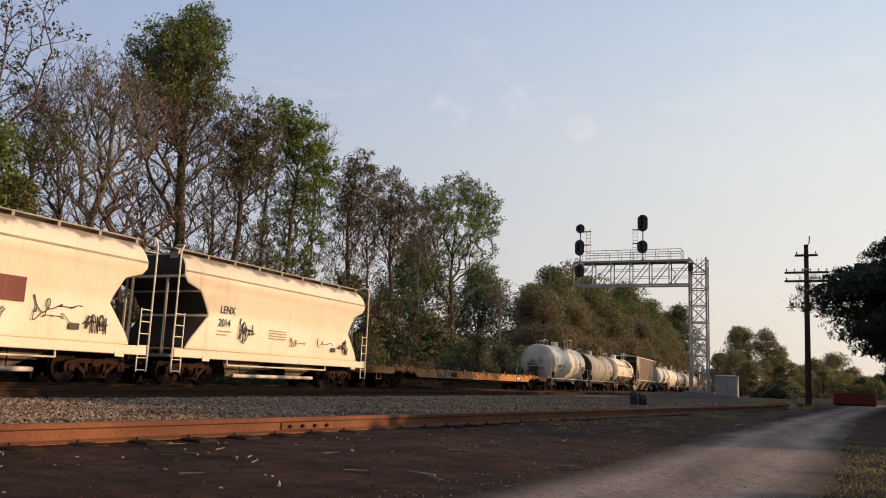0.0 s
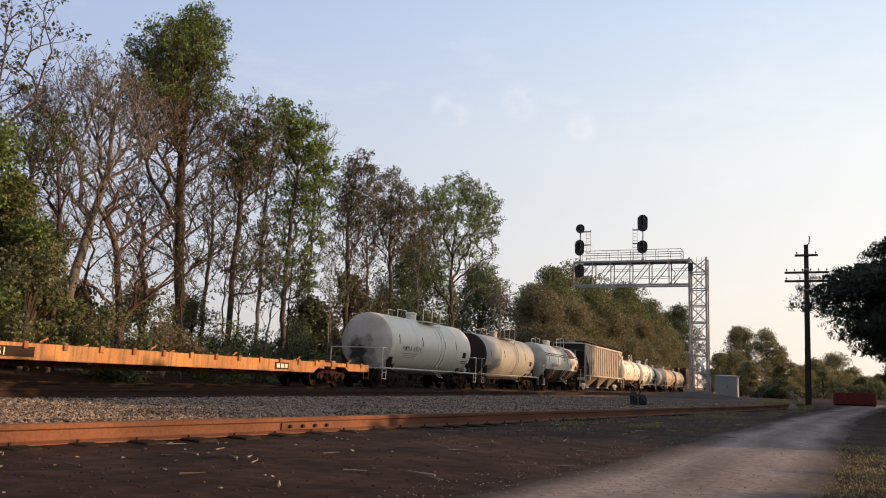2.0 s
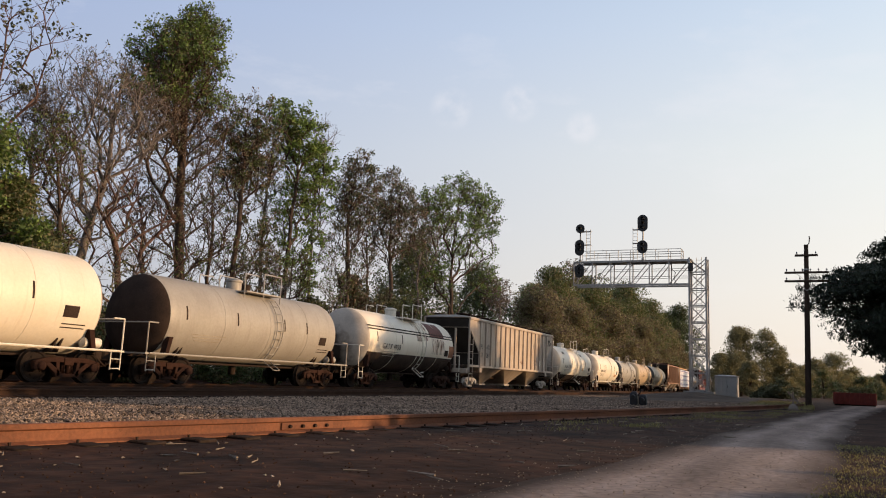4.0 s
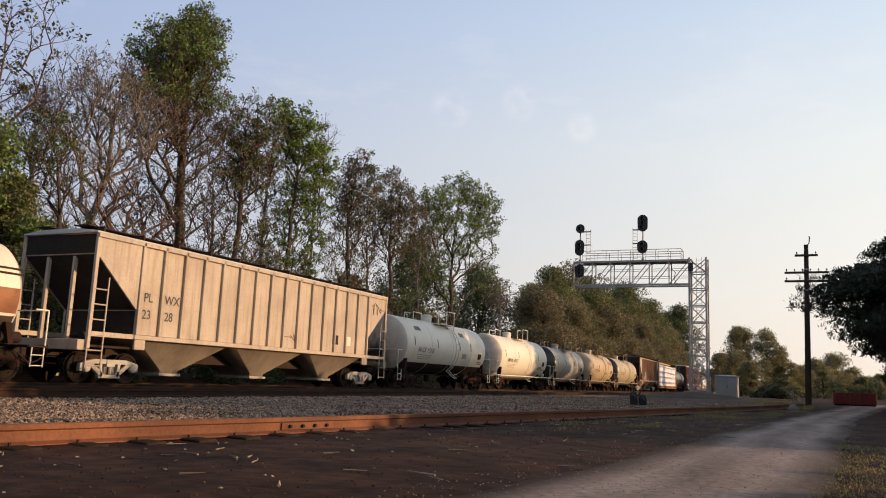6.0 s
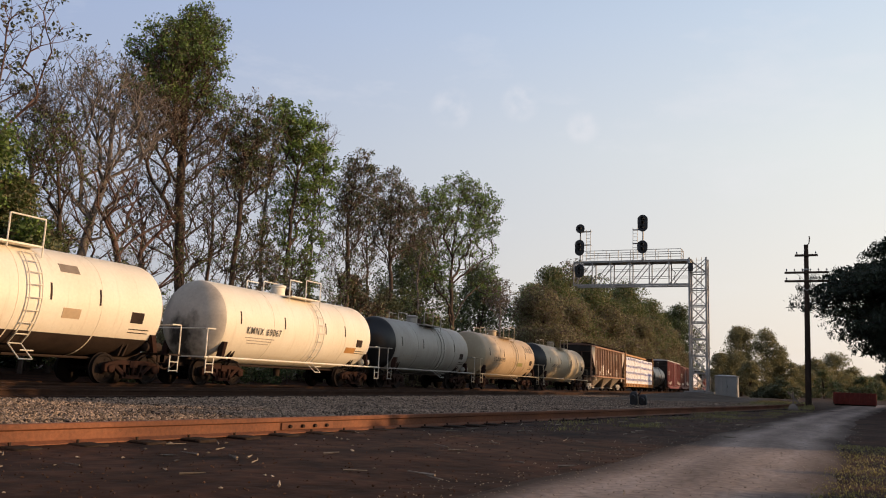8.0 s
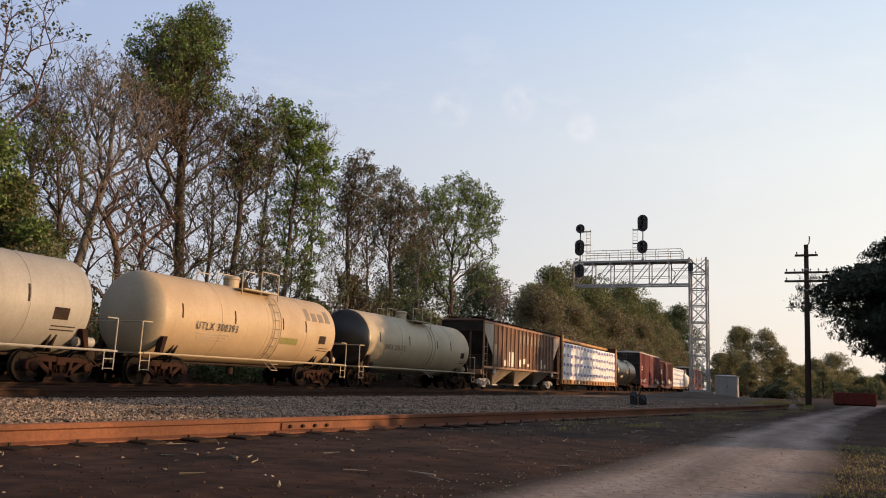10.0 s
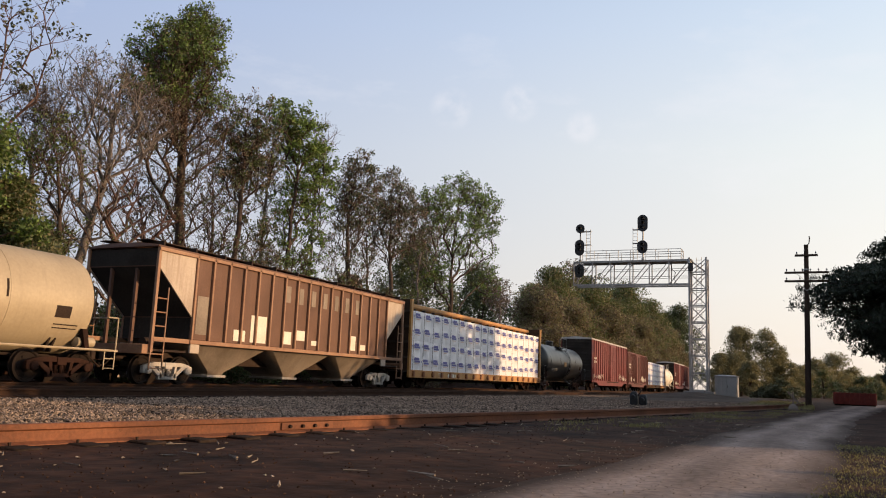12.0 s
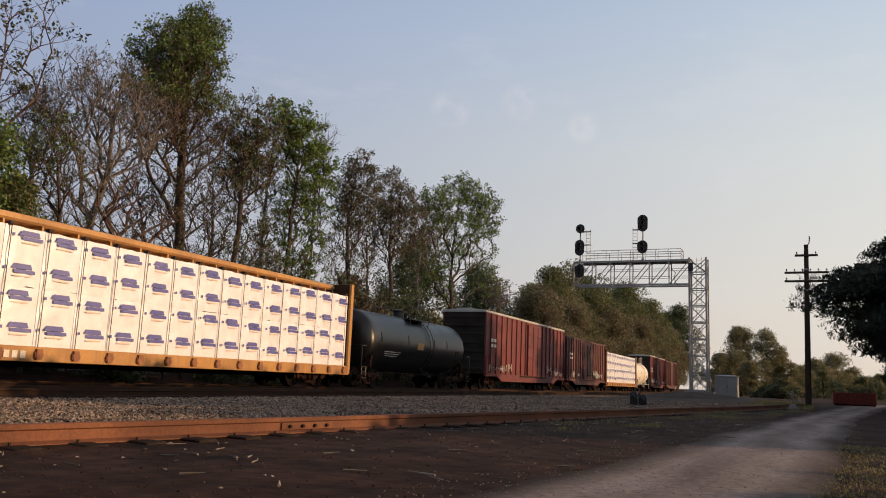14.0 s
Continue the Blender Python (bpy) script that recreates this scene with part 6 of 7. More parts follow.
wood_tree(-31.0, 57.5, [(0, 0), (0.0, 8.0), (-0.2, 11.7), (-0.1, 16.6)], [(-0.1, 13.7, 1.9, 4.1, 300), (3.6, 13.4, 1.4, 3.0, 60)], 11, BARK, "brown budding tree with a narrow crown", [(LEAF_BROWN, 0, 0.26, 10, (0.065, 0.118)), (LEAF_DARK, 0.3, 0.26, 13, (0.065, 0.126))])
wood_tree(-32.0, 72.8, [(0, 0), (0.0, 6.5), (-0.4, 11.0), (-0.0, 15.7), (0.5, 19.4)], [(-4.8, 16.3, 2.3, 2.5, 170), (6.6, 18.7, 2.5, 3.1, 190), (0.5, 19.4, 2.3, 1.7, 90), (1.4, 14.2, 4.2, 2.8, 210), (-4.4, 9.9, 1.8, 1.9, 46), (9.3, 11.1, 1.9, 2.4, 44)], 12, BARK, "single tall tree in fresh light green leaf", [(LEAF_BRIGHT, 0, 0.25, 14, (0.079, 0.155)), (LEAF, 0, 0.16, 13, (0.079, 0.148))])
wood_tree(-34.0, 39.1, [(0, 0), (0.0, 4.9), (-0.1, 8.5), (-0.1, 11.8)], [(0.2, 11.5, 1.8, 2.9, 120), (-0.1, 7.4, 1.8, 2.1, 50)], 14, BARK, "thin tree with dusky buds within the row", [(LEAF_BROWN, 0, 0.35, 10, (0.05, 0.096))])
wood_tree(-34.0, 59.0, [(0, 0), (0.0, 7.2), (-0.3, 11.6), (-0.2, 15.1)], [(0.0, 13.1, 2.0, 3.9, 130)], 15, BARK, "slim tree with dusky buds within the row", [(LEAF_BROWN, 0, 0.35, 10, (0.072, 0.118))])
wood_tree(-33.0, 66.8, [(0, 0), (0.0, 7.0), (0.1, 10.3), (0.5, 13.6)], [(0.2, 13.0, 1.8, 3.8, 130)], 16, BARK_PALE, "small pale tree with fine twigs", [(LEAF_BROWN, 0, 0.35, 10, (0.072, 0.118)), (LEAF, 0, 0.35, 10, (0.072, 0.133))])
wood_tree(-33.0, 25.2, [(0, 0), (0.0, 3.4), (0.1, 7.1), (-0.1, 10.6)], [(-0.2, 11.4, 1.5, 2.1, 130), (-0.2, 6.5, 1.6, 1.8, 70)], 17, BARK_PALE, "pale tree with fine twigs at the wood edge", [(LEAF_BROWN, 0, 0.35, 10, (0.05, 0.089))])
wood_tree(-34.0, 34.0, [(0, 0), (0.0, 3.7), (-0.7, 7.5), (-1.3, 10.3)], [(-1.5, 9.9, 1.9, 2.2, 100), (-0.1, 6.6, 1.6, 1.9, 50)], 18, BARK, "brown tree in bud deep in the wood", [(LEAF_BROWN, 0, 0.35, 10, (0.05, 0.096))])
wood_tree(-40.0, 108.3, [(0, 0), (0.0, 9.6), (0.0, 12.0), (0.3, 14.1)], [(-1.0, 12.6, 2.2, 2.8, 110)], 19, BARK_PALE, "distant bare pale tree", [(LEAF_BROWN, 0, 0.35, 10, (0.086, 0.148))], tip=0.02)
wood_tree(-41.0, 149.9, [(0, 0), (0.0, 17.6), (0.6, 21.0), (1.3, 23.3)], [(0.6, 21.9, 3.3, 2.4, 70)], 20, BARK_RED, "reddish bare tree top above the wood", [(LEAF_BROWN, 0, 0.35, 10, (0.144, 0.237))], tip=0.03)
for i, (x, y, h) in enumerate(((-27.2, 36.4, 7), (-27.0, 38.4, 8), (-27.4, 33.9, 7), (-27.5, 43.5, 7.5), (-27.5, 47.8, 7), (-27.8, 30.6, 6.5), (-28.5, 26.3, 7), (-29, 35.2, 9), (-28.8, 41.2, 8), (-28.6, 45.6, 9), (-29.2, 52.2, 8), (-29.4, 59.5, 8))):
    wood_tree(x, y, [(0, 0), (0.3 * (-1) ** i, h * 0.5), (0.5 * (-1) ** i, h * 0.85)], [(0.3 * (-1) ** i, h * 0.75, 1.1, h * 0.27, 34)], 40 + i, BARK_PALE if i % 3 == 0 else BARK,
              "thin sapling with few leaves", [(LEAF if i % 2 else LEAF_DARK, 0, 0.3, 5, (0.07, 0.13))], tip=0.01, name="sapling")


def clump_points(g_, radius, height, base, n, lumps):
    """Points in an uneven heap of overlapping lumps."""
    cs = []
    for k in range(lumps):
        a, q = g_.uniform(0, 6.28), g_.random() ** 0.6
        z = base + (height - base) * g_.uniform(0.08, 0.93)
        env = math.sin(min(1.0, max(0.12, (height - z) / max(0.1, height - base) * 1.25)) * math.pi / 2)
        cs.append((radius * q * env * math.cos(a), radius * q * env * math.sin(a), z, radius * g_.uniform(0.22, 0.42)))
    pts = []
    for i in range(n):
        c = cs[g_.randrange(lumps)]
        v = Vector((g_.gauss(0, 1), g_.gauss(0, 1), g_.gauss(0, 1))).normalized() * c[3] * g_.uniform(0.55, 1.05)
        pts.append((c[0] + v.x, c[1] + v.y, max(0.05, c[2] + v.z * 0.8)))
    return pts


def bushy(name, label, category, group, x, y, radius, height, base, n, lumps, size, material, seed, bark=None, mix=None):
    g_ = random.Random(seed)
    t = thing(name, label, category, group, at=pose(x, y, ground_z(x, y) - 0.05))
    pts = clump_points(g_, radius, height, base, n, lumps)
    s = Shape()
    s.tube((0, 0, 0), (0.1, 0, height * 0.6), height * 0.018 + 0.02, height * 0.008 + 0.01, 6)
    for k in range(14):
        q = Vector(pts[g_.randrange(len(pts))])
        z = g_.uniform(0.1, 0.55) * height
        mid = Vector((q.x * 0.4, q.y * 0.4, z + (q.z - z) * 0.55))
        s.tube((0.03, 0, z * 0.7), mid, height * 0.008 + 0.008, height * 0.005 + 0.006, 4, caps=False)
        s.tube(mid, q, height * 0.005 + 0.006, 0.006, 4, caps=False)
    part("trunk", s, bark or BARK, t, normals=False)
    if mix:
        k = int(len(pts) * 0.6)
        leaf_object("crown", pts[:k], 3, size[1] * 0.9, size, material, t, seed)
        leaf_object("crown", pts[k:], 3, size[1] * 0.9, size, mix, t, seed + 1)
    else:
        leaf_object("crown", pts, 3, size[1] * 0.9, size, material, t, seed)
    return t


# understorey behind the track
SHRUBS = [bushy("shrub", "dense leafy shrub of the wood's edge", "shrub", "shrubs of the wood's edge", -27, 15.5, 1.9, 3.4, 0.3, 1700, 14, (0.06, 0.12), LEAF, 101, mix=LEAF_OLIVE),
          bushy("shrub", "bronze-brown budding shrub of the wood's edge", "shrub", "shrubs of the wood's edge", -28.5, 18, 1.9, 2.8, 0.3, 1500, 14, (0.06, 0.11), LEAF_BROWN, 102, mix=LEAF_OLIVE),
          bushy("shrub", "dark green shrub of the wood's edge", "shrub", "shrubs of the wood's edge", -27.5, 13, 2.2, 5.0, 0.3, 2000, 18, (0.06, 0.12), LEAF_DARK, 103, mix=LEAF_OLIVE)]
g2 = random.Random(77)
for row, (x, y0, y1, step) in enumerate(((-27.2, 17, 100, 4.4), (-31.5, 14, 112, 3.4), (-37, 14, 120, 4.2))):
    y = y0
    while y < y1:
        k = g2.choice((0, 1, 1, 2) if y < 60 else (0, 0, 2))
        copy_thing(SHRUBS[k], pose(x + g2.uniform(-1, 1), y, g2.uniform(-0.6, 0.2), 0, 0, g2.uniform(0, 360)))
        y += step * g2.uniform(0.75, 1.25)
bushy("deciduous_tree", "leafy yellow-green young tree beside the line", "tree", "trees along the railway", -28.2, 19.6, 2.3, 10.0, 1.0, 4200, 26, (0.08, 0.15), LEAF_BRIGHT, 110, mix=LEAF)
bushy("deciduous_tree", "dark green young tree beside the line", "tree", "trees along the railway", -29.5, 53, 2.4, 6.0, 0.6, 1200, 16, (0.13, 0.24), LEAF_DARK, 111, mix=LEAF_BROWN)
bushy("deciduous_tree", "rounded green young tree beside the line", "tree", "trees along the railway", -30, 63, 3.0, 6.2, 0.5, 1400, 16, (0.15, 0.26), LEAF, 112, mix=LEAF_BROWN)

for i, (x, y, r, h) in enumerate(((-31, 46.5, 2.2, 5.6), (-30.5, 50.4, 2.4, 7.6), (-31.5, 57.6, 2.6, 7.2), (-32, 66.5, 2.8, 4.6), (-33, 76, 3.2, 4.2), (-34, 84, 3.4, 4.6), (-32.5, 24.8, 2.4, 5.6), (-33, 28, 2.2, 4.4))):
    bushy("shrub", "tall dark thicket under the trees", "shrub", "shrubs of the wood's edge", x, y, r, h, 0.3, 2600, 26, (0.1, 0.2), LEAF_BROWN if i % 2 else LEAF_DARK, 113 + i, mix=LEAF_DARK)
bushy("shrub", "bushy olive-green young tree at the wood's edge", "shrub", "shrubs of the wood's edge", -29.5, 23.4, 2.0, 6.4, 0.3, 3200, 26, (0.07, 0.14), LEAF, 119, mix=LEAF_OLIVE)

bushy("shrub", "bushy olive-green young tree at the wood's edge", "shrub", "shrubs of the wood's edge", -28.4, 21.0, 2.0, 8.4, 0.3, 4200, 30, (0.07, 0.14), LEAF, 128, mix=LEAF_OLIVE)

# the wood beyond the signal bridge
FAR = [bushy("deciduous_tree", "broad olive-brown tree in the distant wood", "tree", "distant wood", -38, 121, 6.5, 16, 1.0, 8000, 48, (0.14, 0.28), LEAF_OLIVE, 120, mix=LEAF_BROWN),
       bushy("deciduous_tree", "tall rounded green-brown tree in the distant wood", "tree", "distant wood", -41, 140, 8.0, 22.5, 1.0, 10000, 60, (0.15, 0.3), LEAF, 121, mix=LEAF_OLIVE),
       bushy("deciduous_tree", "tall dark green tree in the distant wood", "tree", "distant wood", -44, 262, 8.0, 24.5, 1.0, 9000, 60, (0.16, 0.32), LEAF_DARK, 122, mix=LEAF)]
for k, x, y in ((0, -37, 132), (1, -43, 152), (0, -38, 148), (1, -42, 168), (0, -37, 165), (1, -44, 186), (1, -41, 204), (2, -46, 222), (1, -42, 236), (0, -38, 215), (0, -37, 190), (2, -40, 285), (2, -48, 310), (0, -38, 250), (2, -60, 150), (2, -60, 120), (1, -58, 180)):
    copy_thing(FAR[k], pose(x, y, -0.2, 0, 0, g2.uniform(0, 360)) @ Matrix.Scale(1.22 if y > 200 else 1.12 if y > 160 else 1.0, 4))

# trees between the line and the lane, far off
FAR.append(bushy("deciduous_tree", "rounded olive tree beside the far lane", "tree", "trees by the lane", -8.6, 125, 3.6, 10.6, 0.3, 7000, 44, (0.09, 0.18), LEAF_OLIVE, 130, mix=LEAF_OLIVE))
for x, y, k in ((-5.2, 127, 10.4), (-11.3, 121, 6.3), (-2.9, 128, 7.2), (-7, 118, 5.0), (-10, 133, 6.5)):
    bushy("deciduous_tree", "olive-brown tree beside the far lane", "tree", "trees by the lane", x, y, k * 0.33, k, 0.2, 4500, 34, (0.09, 0.18), LEAF_OLIVE, 140 + int(k * 10), mix=LEAF_OLIVE)
for x, y, k in ((1.6, 166, 7.4), (5.0, 171, 8.6), (8.2, 174, 6.2), (15, 205, 5.5), (-0.8, 160, 5.5), (19, 215, 6)):
    bushy("deciduous_tree", "hazy green tree at the end of the lane", "tree", "trees by the lane", x, y, k * 0.55, k, 0.2, 5200, 40, (0.1, 0.2), LEAF_OLIVE, 170 + int(k * 10), mix=LEAF_OLIVE)
for i in range(4):
    bushy("shrub", "dark low hedge shrub beside the lane", "shrub", "hedge beside the lane", -4.6 + 1.05 * i, 98 + 2 * (i % 2), 1.0, 1.3 + 0.5 * (i % 3), 0.05, 500, 9, (0.12, 0.22), LEAF_DARK, 200 + i)

for i in range(12):
    bushy("shrub", "hazy olive shrub at the end of the lane", "shrub", "hedge beside the lane", -3.0 + 1.9 * i, 150 + 9 * (i % 3), 1.9, 3.0 + 0.6 * (i % 4), 0.05, 1200, 16, (0.1, 0.2), LEAF_OLIVE, 330 + i, mix=LEAF)


def spruce(x, y):
    g_ = random.Random(9)
    t = thing("spruce_tree", "dark drooping spruce overhanging the lane", "tree", at=pose(x, y, -0.05))
    s, pts, deep = Shape(), [], []
    s.tube((0, 0, 0), (0, 0, 5), 0.3, 0.2, 10).tube((0, 0, 5), (0, 0, 11.2), 0.2, 0.03, 10)
    reach = [(1.0, 1.8), (2.0, 2.8), (3.0, 3.8), (4.0, 4.8), (5.0, 6.0), (5.8, 6.9), (6.6, 7.1), (7.3, 6.0), (8.0, 4.9), (9.0, 3.5), (10.0, 2.2), (11.1, 0.5)]
    for i in range(400):
        z = g_.uniform(1.1, 11.0)
        for (a, p), (b, q) in zip(reach, reach[1:]):
            if a <= z <= b:
                ln = (p + (q - p) * (z - a) / (b - a)) * (g_.uniform(0.70, 0.98) if i % 4 else g_.uniform(0.98, 1.08))
        an = g_.uniform(0, 6.28)
        d = Vector((math.cos(an), math.sin(an), 0.15))
        p = Vector((0, 0, z))
        n = 9
        for k in range(n):
            u = (k + 1) / n
            d.z = 0.16 - 0.42 * u + (0.28 if k == n - 1 else 0)
            q = p + d * (ln / n)
            s.tube(p, q, 0.05 * (1 - u) + 0.012, 0.05 * (1 - u) + 0.006, 4, caps=False)
            if k:
                w = Vector((-math.sin(an), math.cos(an), 0))
                for side in (-1, 0, 1):
                    for m in range(4 if side else 2):
                        o = q + w * side * (ln * 0.075 + 0.07) * (1.35 - 0.55 * u) * (m + 1) * 0.5 - Vector((0, 0, 0.07 * m + 0.13 * g_.random()))
                        pts.append(tuple(o))
                        if k < n - 1:
                            deep.append(tuple(o))
            p = q
    part("trunk", s, BARK, t, normals=False)
    leaf_object("inner_foliage", deep, 3, 0.17, (0.08, 0.125), NEEDLE, t, 5, droop=0.8, long=2.8)
    leaf_object("needle_foliage", pts, 6, 0.085, (0.028, 0.05), NEEDLE, t, 4, droop=1.0, long=5.5, label="hanging dark needle sprays")
    return t


spruce(6.7, 48.0)
# out of view: the trees and scrub along the lane whose shade lies over the ground
for i, (x, y, k) in enumerate(((11.5, 50, 10.5), (12.5, 53, 12), (13, 71, 12.5), (12.4, 78, 11.5), (13.4, 85, 11), (18, 60, 12), (18.5, 74, 12), (16, 55, 9))):
    bushy("deciduous_tree", "roadside tree that shades the track", "tree", "trees by the lane", x, y, 3.9, k, 0.3, 900, 26, (0.2, 0.42), LEAF_DARK, 230 + i)
HEDGE = bushy("shrub", "low roadside scrub beside the lane", "shrub", "scrub beside the lane", 7.4, 2, 1.5, 2.15, 0.05, 1300, 24, (0.24, 0.42), LEAF_DARK, 260)
for i in range(32):
    y = -6 + 1.75 * i
    k = 0.45 if y < 13.5 else 1.05 if y < 21 else 1.75
    copy_thing(HEDGE, pose(7.3 + 0.8 * k + g2.uniform(-0.4, 0.9), y, g2.uniform(-0.1, 0.02), 0, 0, g2.uniform(0, 360)) @ Matrix.Scale(k, 4))

# out of view: trees added behind the camera to block sky light
for i in range(13):
    bushy("deciduous_tree", "unseen tree added to block sky light", "tree", "wood beside the lane", -46 + 5.6 * i, -15 - 5 * (i % 2), 4.6, 13 + 2 * (i % 3), 0.2, 1500, 26, (0.35, 0.7), LEAF_DARK, 300 + i)


# ---- grass and small things by the line ----
def tufts(name, label, n, place, height, material, seed):
    g_ = np.random.default_rng(seed)
    at = place(g_, n)
    a = g_.uniform(0, 6.28, n)
    h = g_.uniform(height[0], height[1], n)
    w = 0.004 + 0.004 * g_.random(n)
    lean = g_.normal(0, 0.45, (n, 2)) * h[:, None]
    dx, dy = np.cos(a) * w, np.sin(a) * w
    z0 = np.zeros(n)
    v = np.stack([at + np.stack([dx, dy, z0], 1), at - np.stack([dx, dy, z0], 1),
                  at + np.stack([lean[:, 0] * 0.4 - dx * 0.7, lean[:, 1] * 0.4 - dy * 0.7, h * 0.6], 1), at + np.stack([lean[:, 0] * 0.4 + dx * 0.7, lean[:, 1] * 0.4 + dy * 0.7, h * 0.6], 1),
                  at + np.stack([lean[:, 0], lean[:, 1], h], 1)], 1).reshape(-1, 3)
    f = []
    for i in range(n):
        k = 5 * i
        f += [(k, k + 1, k + 2, k + 3), (k + 3, k + 2, k + 4)]
    me = bpy.data.meshes.new(name)
    me.from_pydata(v, [], f)
    me.materials.append(material)
    return tagged(new(name, me), label, "grass", kind="stuff")


def verge_right(g_, n):
    y = 4.5 + 8 * g_.random(n) ** 1.2
    x = np.array([lane_edge(v)[1] for v in y]) - 0.2 + np.abs(g_.normal(0.5, 0.45, n))
    return np.stack([x, y, np.array([ground_z(a, b) - 0.005 for a, b in zip(x, y)])], 1)


def along_siding(g_, n):
    c = g_.integers(0, 46, n)
    cx_ = np.random.default_rng(3).uniform(0.25, 2.6, 46)
    cy_ = np.random.default_rng(4).uniform(9.5, 34, 46)
    y = cy_[c] + g_.normal(0, 0.35, n)
    x = np.array([siding_x(v) for v in y]) + cx_[c] * (1 - 0.012 * y) + g_.normal(0, 0.16, n)
    return np.stack([x, y, np.array([ground_z(a, b) - 0.005 for a, b in zip(x, y)])], 1)


def by_pole(g_, n):
    y = 36 + 26 * g_.random(n)
    x = lane_edge(40)[0] - 0.4 - 3.2 * g_.random(n) ** 1.4
    return np.stack([x, y, np.full(n, -0.005)], 1)


tufts("verge_grass", "short yellow-green grass on the lane verge", 5200, verge_right, (0.008, 0.03), GRASS, 1)
tufts("siding_weeds", "sparse low weeds beside the siding", 3600, along_siding, (0.015, 0.06), GRASS, 2)
tufts("pole_grass", "rough grass round the utility pole", 5000, by_pole, (0.06, 0.2), GRASS, 3)

ds = thing("dwarf_signal", "squat black dwarf signal standing in the ballast", "railway signal", at=pose(-5.35, 28.6, -0.06))
part("base", Shape().box(-0.3, 0.3, -0.2, 0.2, 0, 0.1), SIGNAL_BLACK, ds, bevel=0.015)
for dx, hh in ((-0.14, 0.56), (0.17, 0.47)):
    hd = part("head", Shape().rings([(0.1, 0.13, 0.12), (hh - 0.1, 0.13, 0.12), (hh, 0.08, 0.09)]), SIGNAL_BLACK, ds, bevel=0.03)
    hd.location.x = dx
    hd2 = part("hood", Shape().tube((dx, -0.1, hh - 0.18), (dx, -0.27, hh - 0.2), 0.075, n=10), SIGNAL_BLACK, hd)
    hd2.location.x = -dx
part("arm", Shape().tube((0.0, 0, 0.4), (0.12, -0.05, 0.62), 0.025, n=6), SIGNAL_BLACK, ds)

sw = thing("switch_stand", "weathered grey switch stand with crossed target blades", "switch stand", at=pose(-0.5, 36.5, -0.02) @ Matrix.Scale(0.85, 4))
part("post", Shape().tube((0, 0, 0), (0, 0, 0.85), 0.05, 0.04, 8), CHUTE, sw)
part("base", Shape().rings([(0, 0.24, 0.22), (0.18, 0.2, 0.18), (0.28, 0.09, 0.09)]), CHUTE, sw, bevel=0.02)
for sgn in (-1, 1):
    part("target", Shape().add([(-0.25, -0.02, 0.62 - sgn * 0.2), (-0.19, -0.02, 0.70 - sgn * 0.2), (0.25, -0.02, 0.62 + sgn * 0.2), (0.19, -0.02, 0.54 + sgn * 0.2), (-0.25, 0.0, 0.62 - sgn * 0.2), (-0.19, 0.0, 0.70 - sgn * 0.2), (0.25, 0.0, 0.62 + sgn * 0.2), (0.19, 0.0, 0.54 + sgn * 0.2)],
                            [(0, 1, 2, 3), (7, 6, 5, 4), (0, 4, 5, 1), (1, 5, 6, 2), (2, 6, 7, 3), (3, 7, 4, 0)]), CHUTE, sw)
part("lever", Shape().tube((0, 0, 0.25), (0.42, 0, 0.4), 0.022, n=6), CHUTE, sw)

gd = thing("red_gondola", "low red ribbed steel gondola at the lane's end", "gondola", at=pose(3.0, 60, 0))
part("side", Shape().box(-1.3, 1.2, -0.06, 0.06, 0.1, 0.85), FAR_RED, gd, bevel=0.02)
for i in range(9):
    x = -1.25 + 0.3 * i
    part("rib", Shape().box(x - 0.05, x + 0.05, -0.13, -0.06, 0.1, 0.88), FAR_RED, gd, bevel=0.01)
part("floor", Shape().box(-1.3, 1.2, 0.06, 2.4, 0.1, 0.2), UNDER, gd)
part("side", Shape().box(-1.3, 1.2, 2.4, 2.52, 0.1, 0.85), FAR_RED, gd, bevel=0.02)
part("skid", Shape().box(-1.25, 1.15, 0.1, 2.3, 0.0, 0.1), UNDER, gd)


# heap of ballast by the foot of the gantry
hs = grid_sheet(spread([(-14, -3, 22)]), spread([(64, 77, 20)]), lambda x, y: -0.25 + 0.72 * max(0, 1 - abs(x + 8.6) / 5.6) ** 0.6 * max(0, 1 - abs(y - 71) / 7) ** 0.6 + 0.05 * noise.noise((x, y, 0)))
single("gravel_mound", hs, BALLAST, "low grey gravel mound round the gantry footing", "gravel", kind="structure", normals=False)

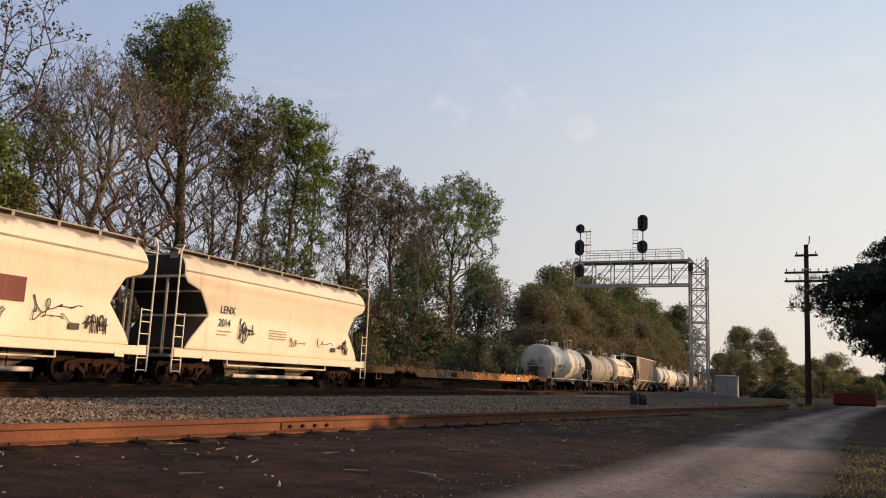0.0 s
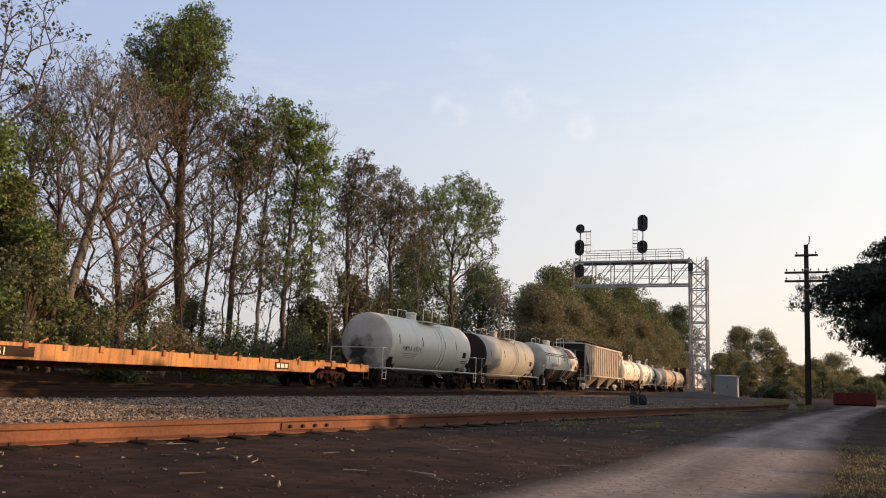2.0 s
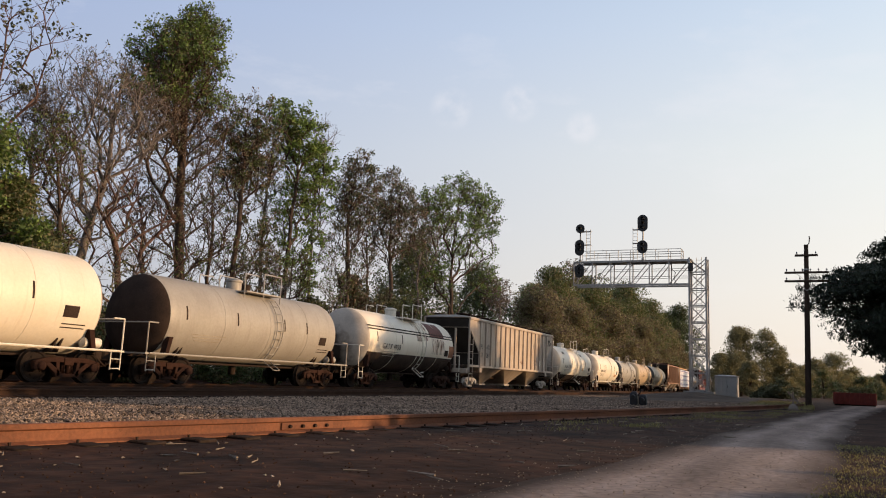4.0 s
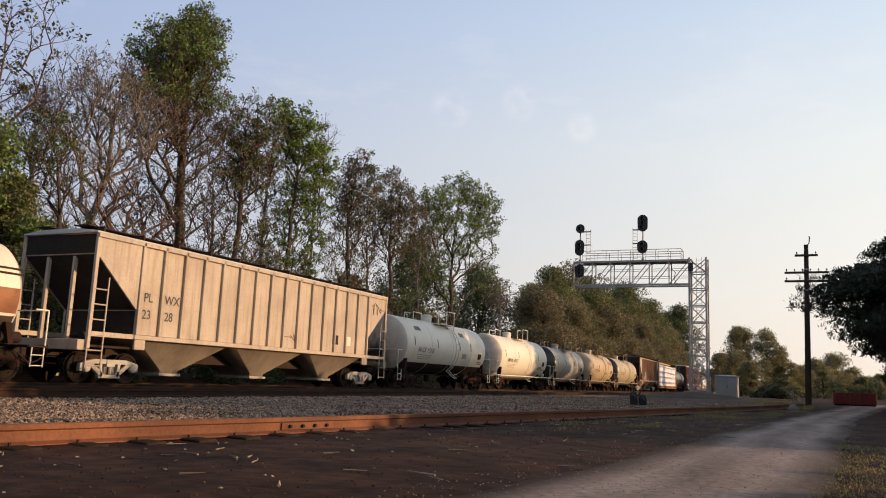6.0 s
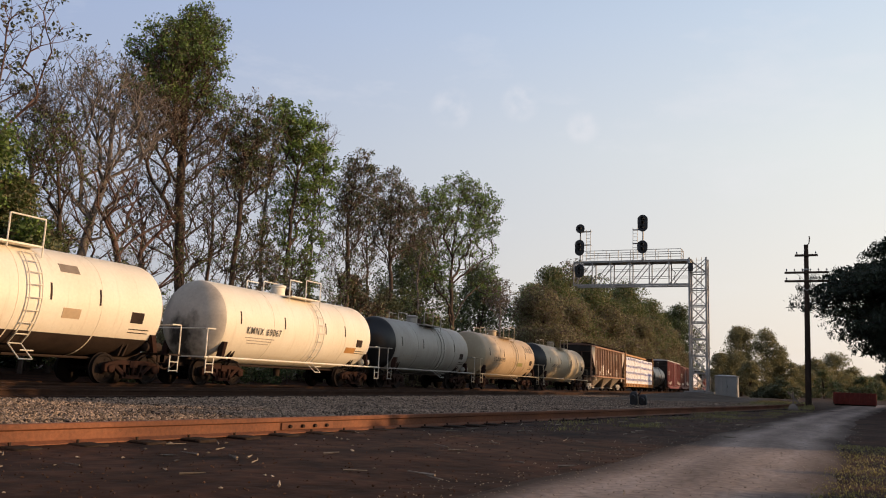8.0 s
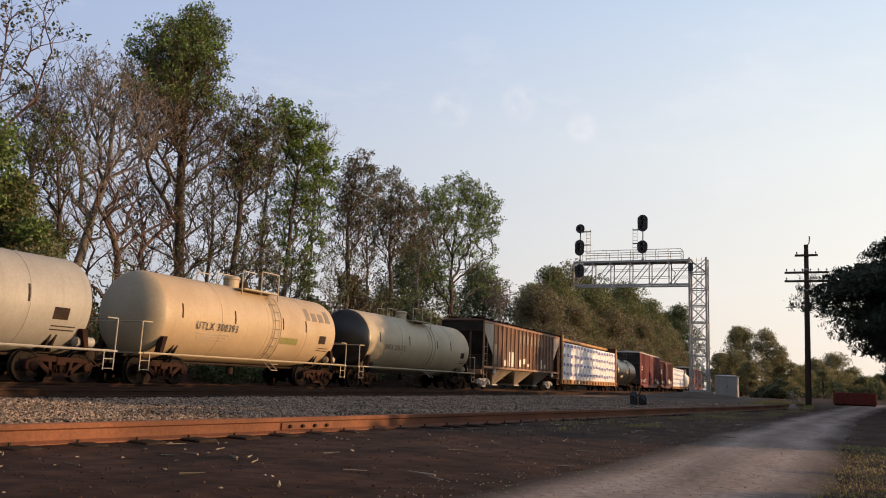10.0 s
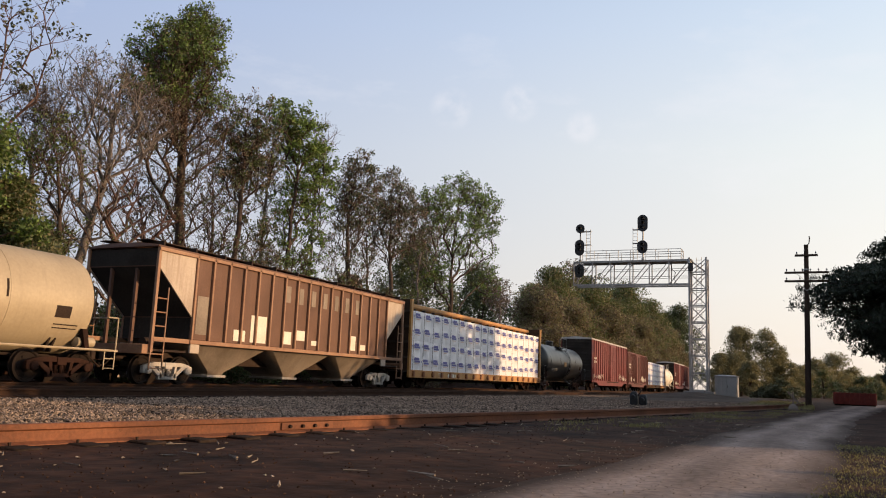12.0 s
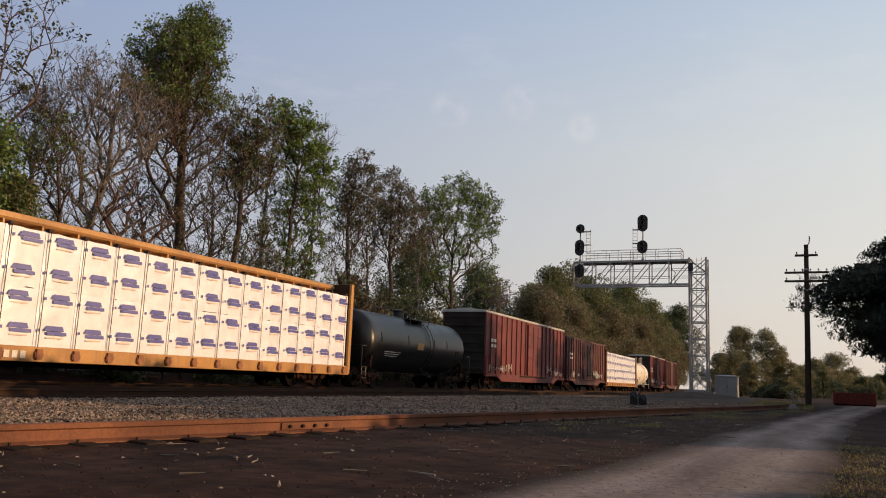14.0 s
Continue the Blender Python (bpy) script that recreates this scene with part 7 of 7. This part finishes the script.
# a small dark bird that darts across the sky at the start
bird = thing("bird", "small dark bird in fast flight", "bird", at=pose(0, 0, 6))
part("body", Shape().turned([(-0.10, 0.004), (-0.07, 0.022), (-0.02, 0.034), (0.04, 0.03), (0.075, 0.022), (0.10, 0.018), (0.125, 0.003)], 10, "y"), PLUMAGE, bird)
part("tail", Shape().add([(-0.012, -0.08, 0), (0.012, -0.08, 0), (0.035, -0.17, 0), (-0.035, -0.17, 0), (-0.012, -0.08, 0.006), (0.012, -0.08, 0.006), (0.035, -0.17, 0.006), (-0.035, -0.17, 0.006)],
                         [(0, 1, 2, 3), (7, 6, 5, 4), (0, 4, 5, 1), (1, 5, 6, 2), (2, 6, 7, 3), (3, 7, 4, 0)]), PLUMAGE, bird)
WINGS = []
for sx in (-1, 1):
    outline = [(0.0, 0.05), (0.08, 0.06), (0.17, -0.03), (0.09, -0.02), (0.0, -0.05)]
    wv = [(sx * a, b, 0.004) for a, b in outline] + [(sx * a, b, -0.004) for a, b in outline]
    wing = part("wing", Shape().add(wv, [(0, 1, 2, 3, 4), (9, 8, 7, 6, 5)] + [(k, k + 5, (k + 1) % 5 + 5, (k + 1) % 5) for k in range(5)]), PLUMAGE, bird)
    wing.matrix_basis = pose(sx * 0.02, 0, 0.01)
    WINGS.append((wing, sx))


# ---- what moves ----
def motions():
    """The train runs along the line at a steady pace, its wheels turning."""
    for ob, s0 in MOVING:
        rows = []
        for i in range(29):
            t = i / 2
            y = s0 - SPEED * t
            dx, a_ = on_track(y)
            rows.append((t, pose(XC + dx, y, RAIL_TOP, 0, 0, math.degrees(a_))))
        walk(ob, rows)
    spin = math.degrees(SPEED / R_WHEEL)
    for ob, y in WHEELSETS:
        walk(ob, [(k / FPS, pose(0, y, R_WHEEL, (spin * k / FPS) % 360)) for k in range(0, 14 * FPS + 1)])

    flight = [(0.00, (-6.21, 14.06, 12.02)), (0.30, (-3.28, 19.13, 9.87)), (0.55, (-0.84, 23.36, 8.07)), (0.80, (1.61, 27.58, 6.28)), (1.10, (4.54, 32.65, 4.99)), (3.0, (60.0, 70.0, 9.0)), (14.0, (420.0, 330.0, 30.0))]
    walk(bird, [(t, pose(*at, -8, 0, -30.0)) for t, at in flight])
    for ob, sx in WINGS:
        walk(ob, [(k / 12, pose(sx * 0.02, 0, 0.01, 0, sx * (30 if k % 2 else -38), 0)) for k in range(0, 169)])


motions()
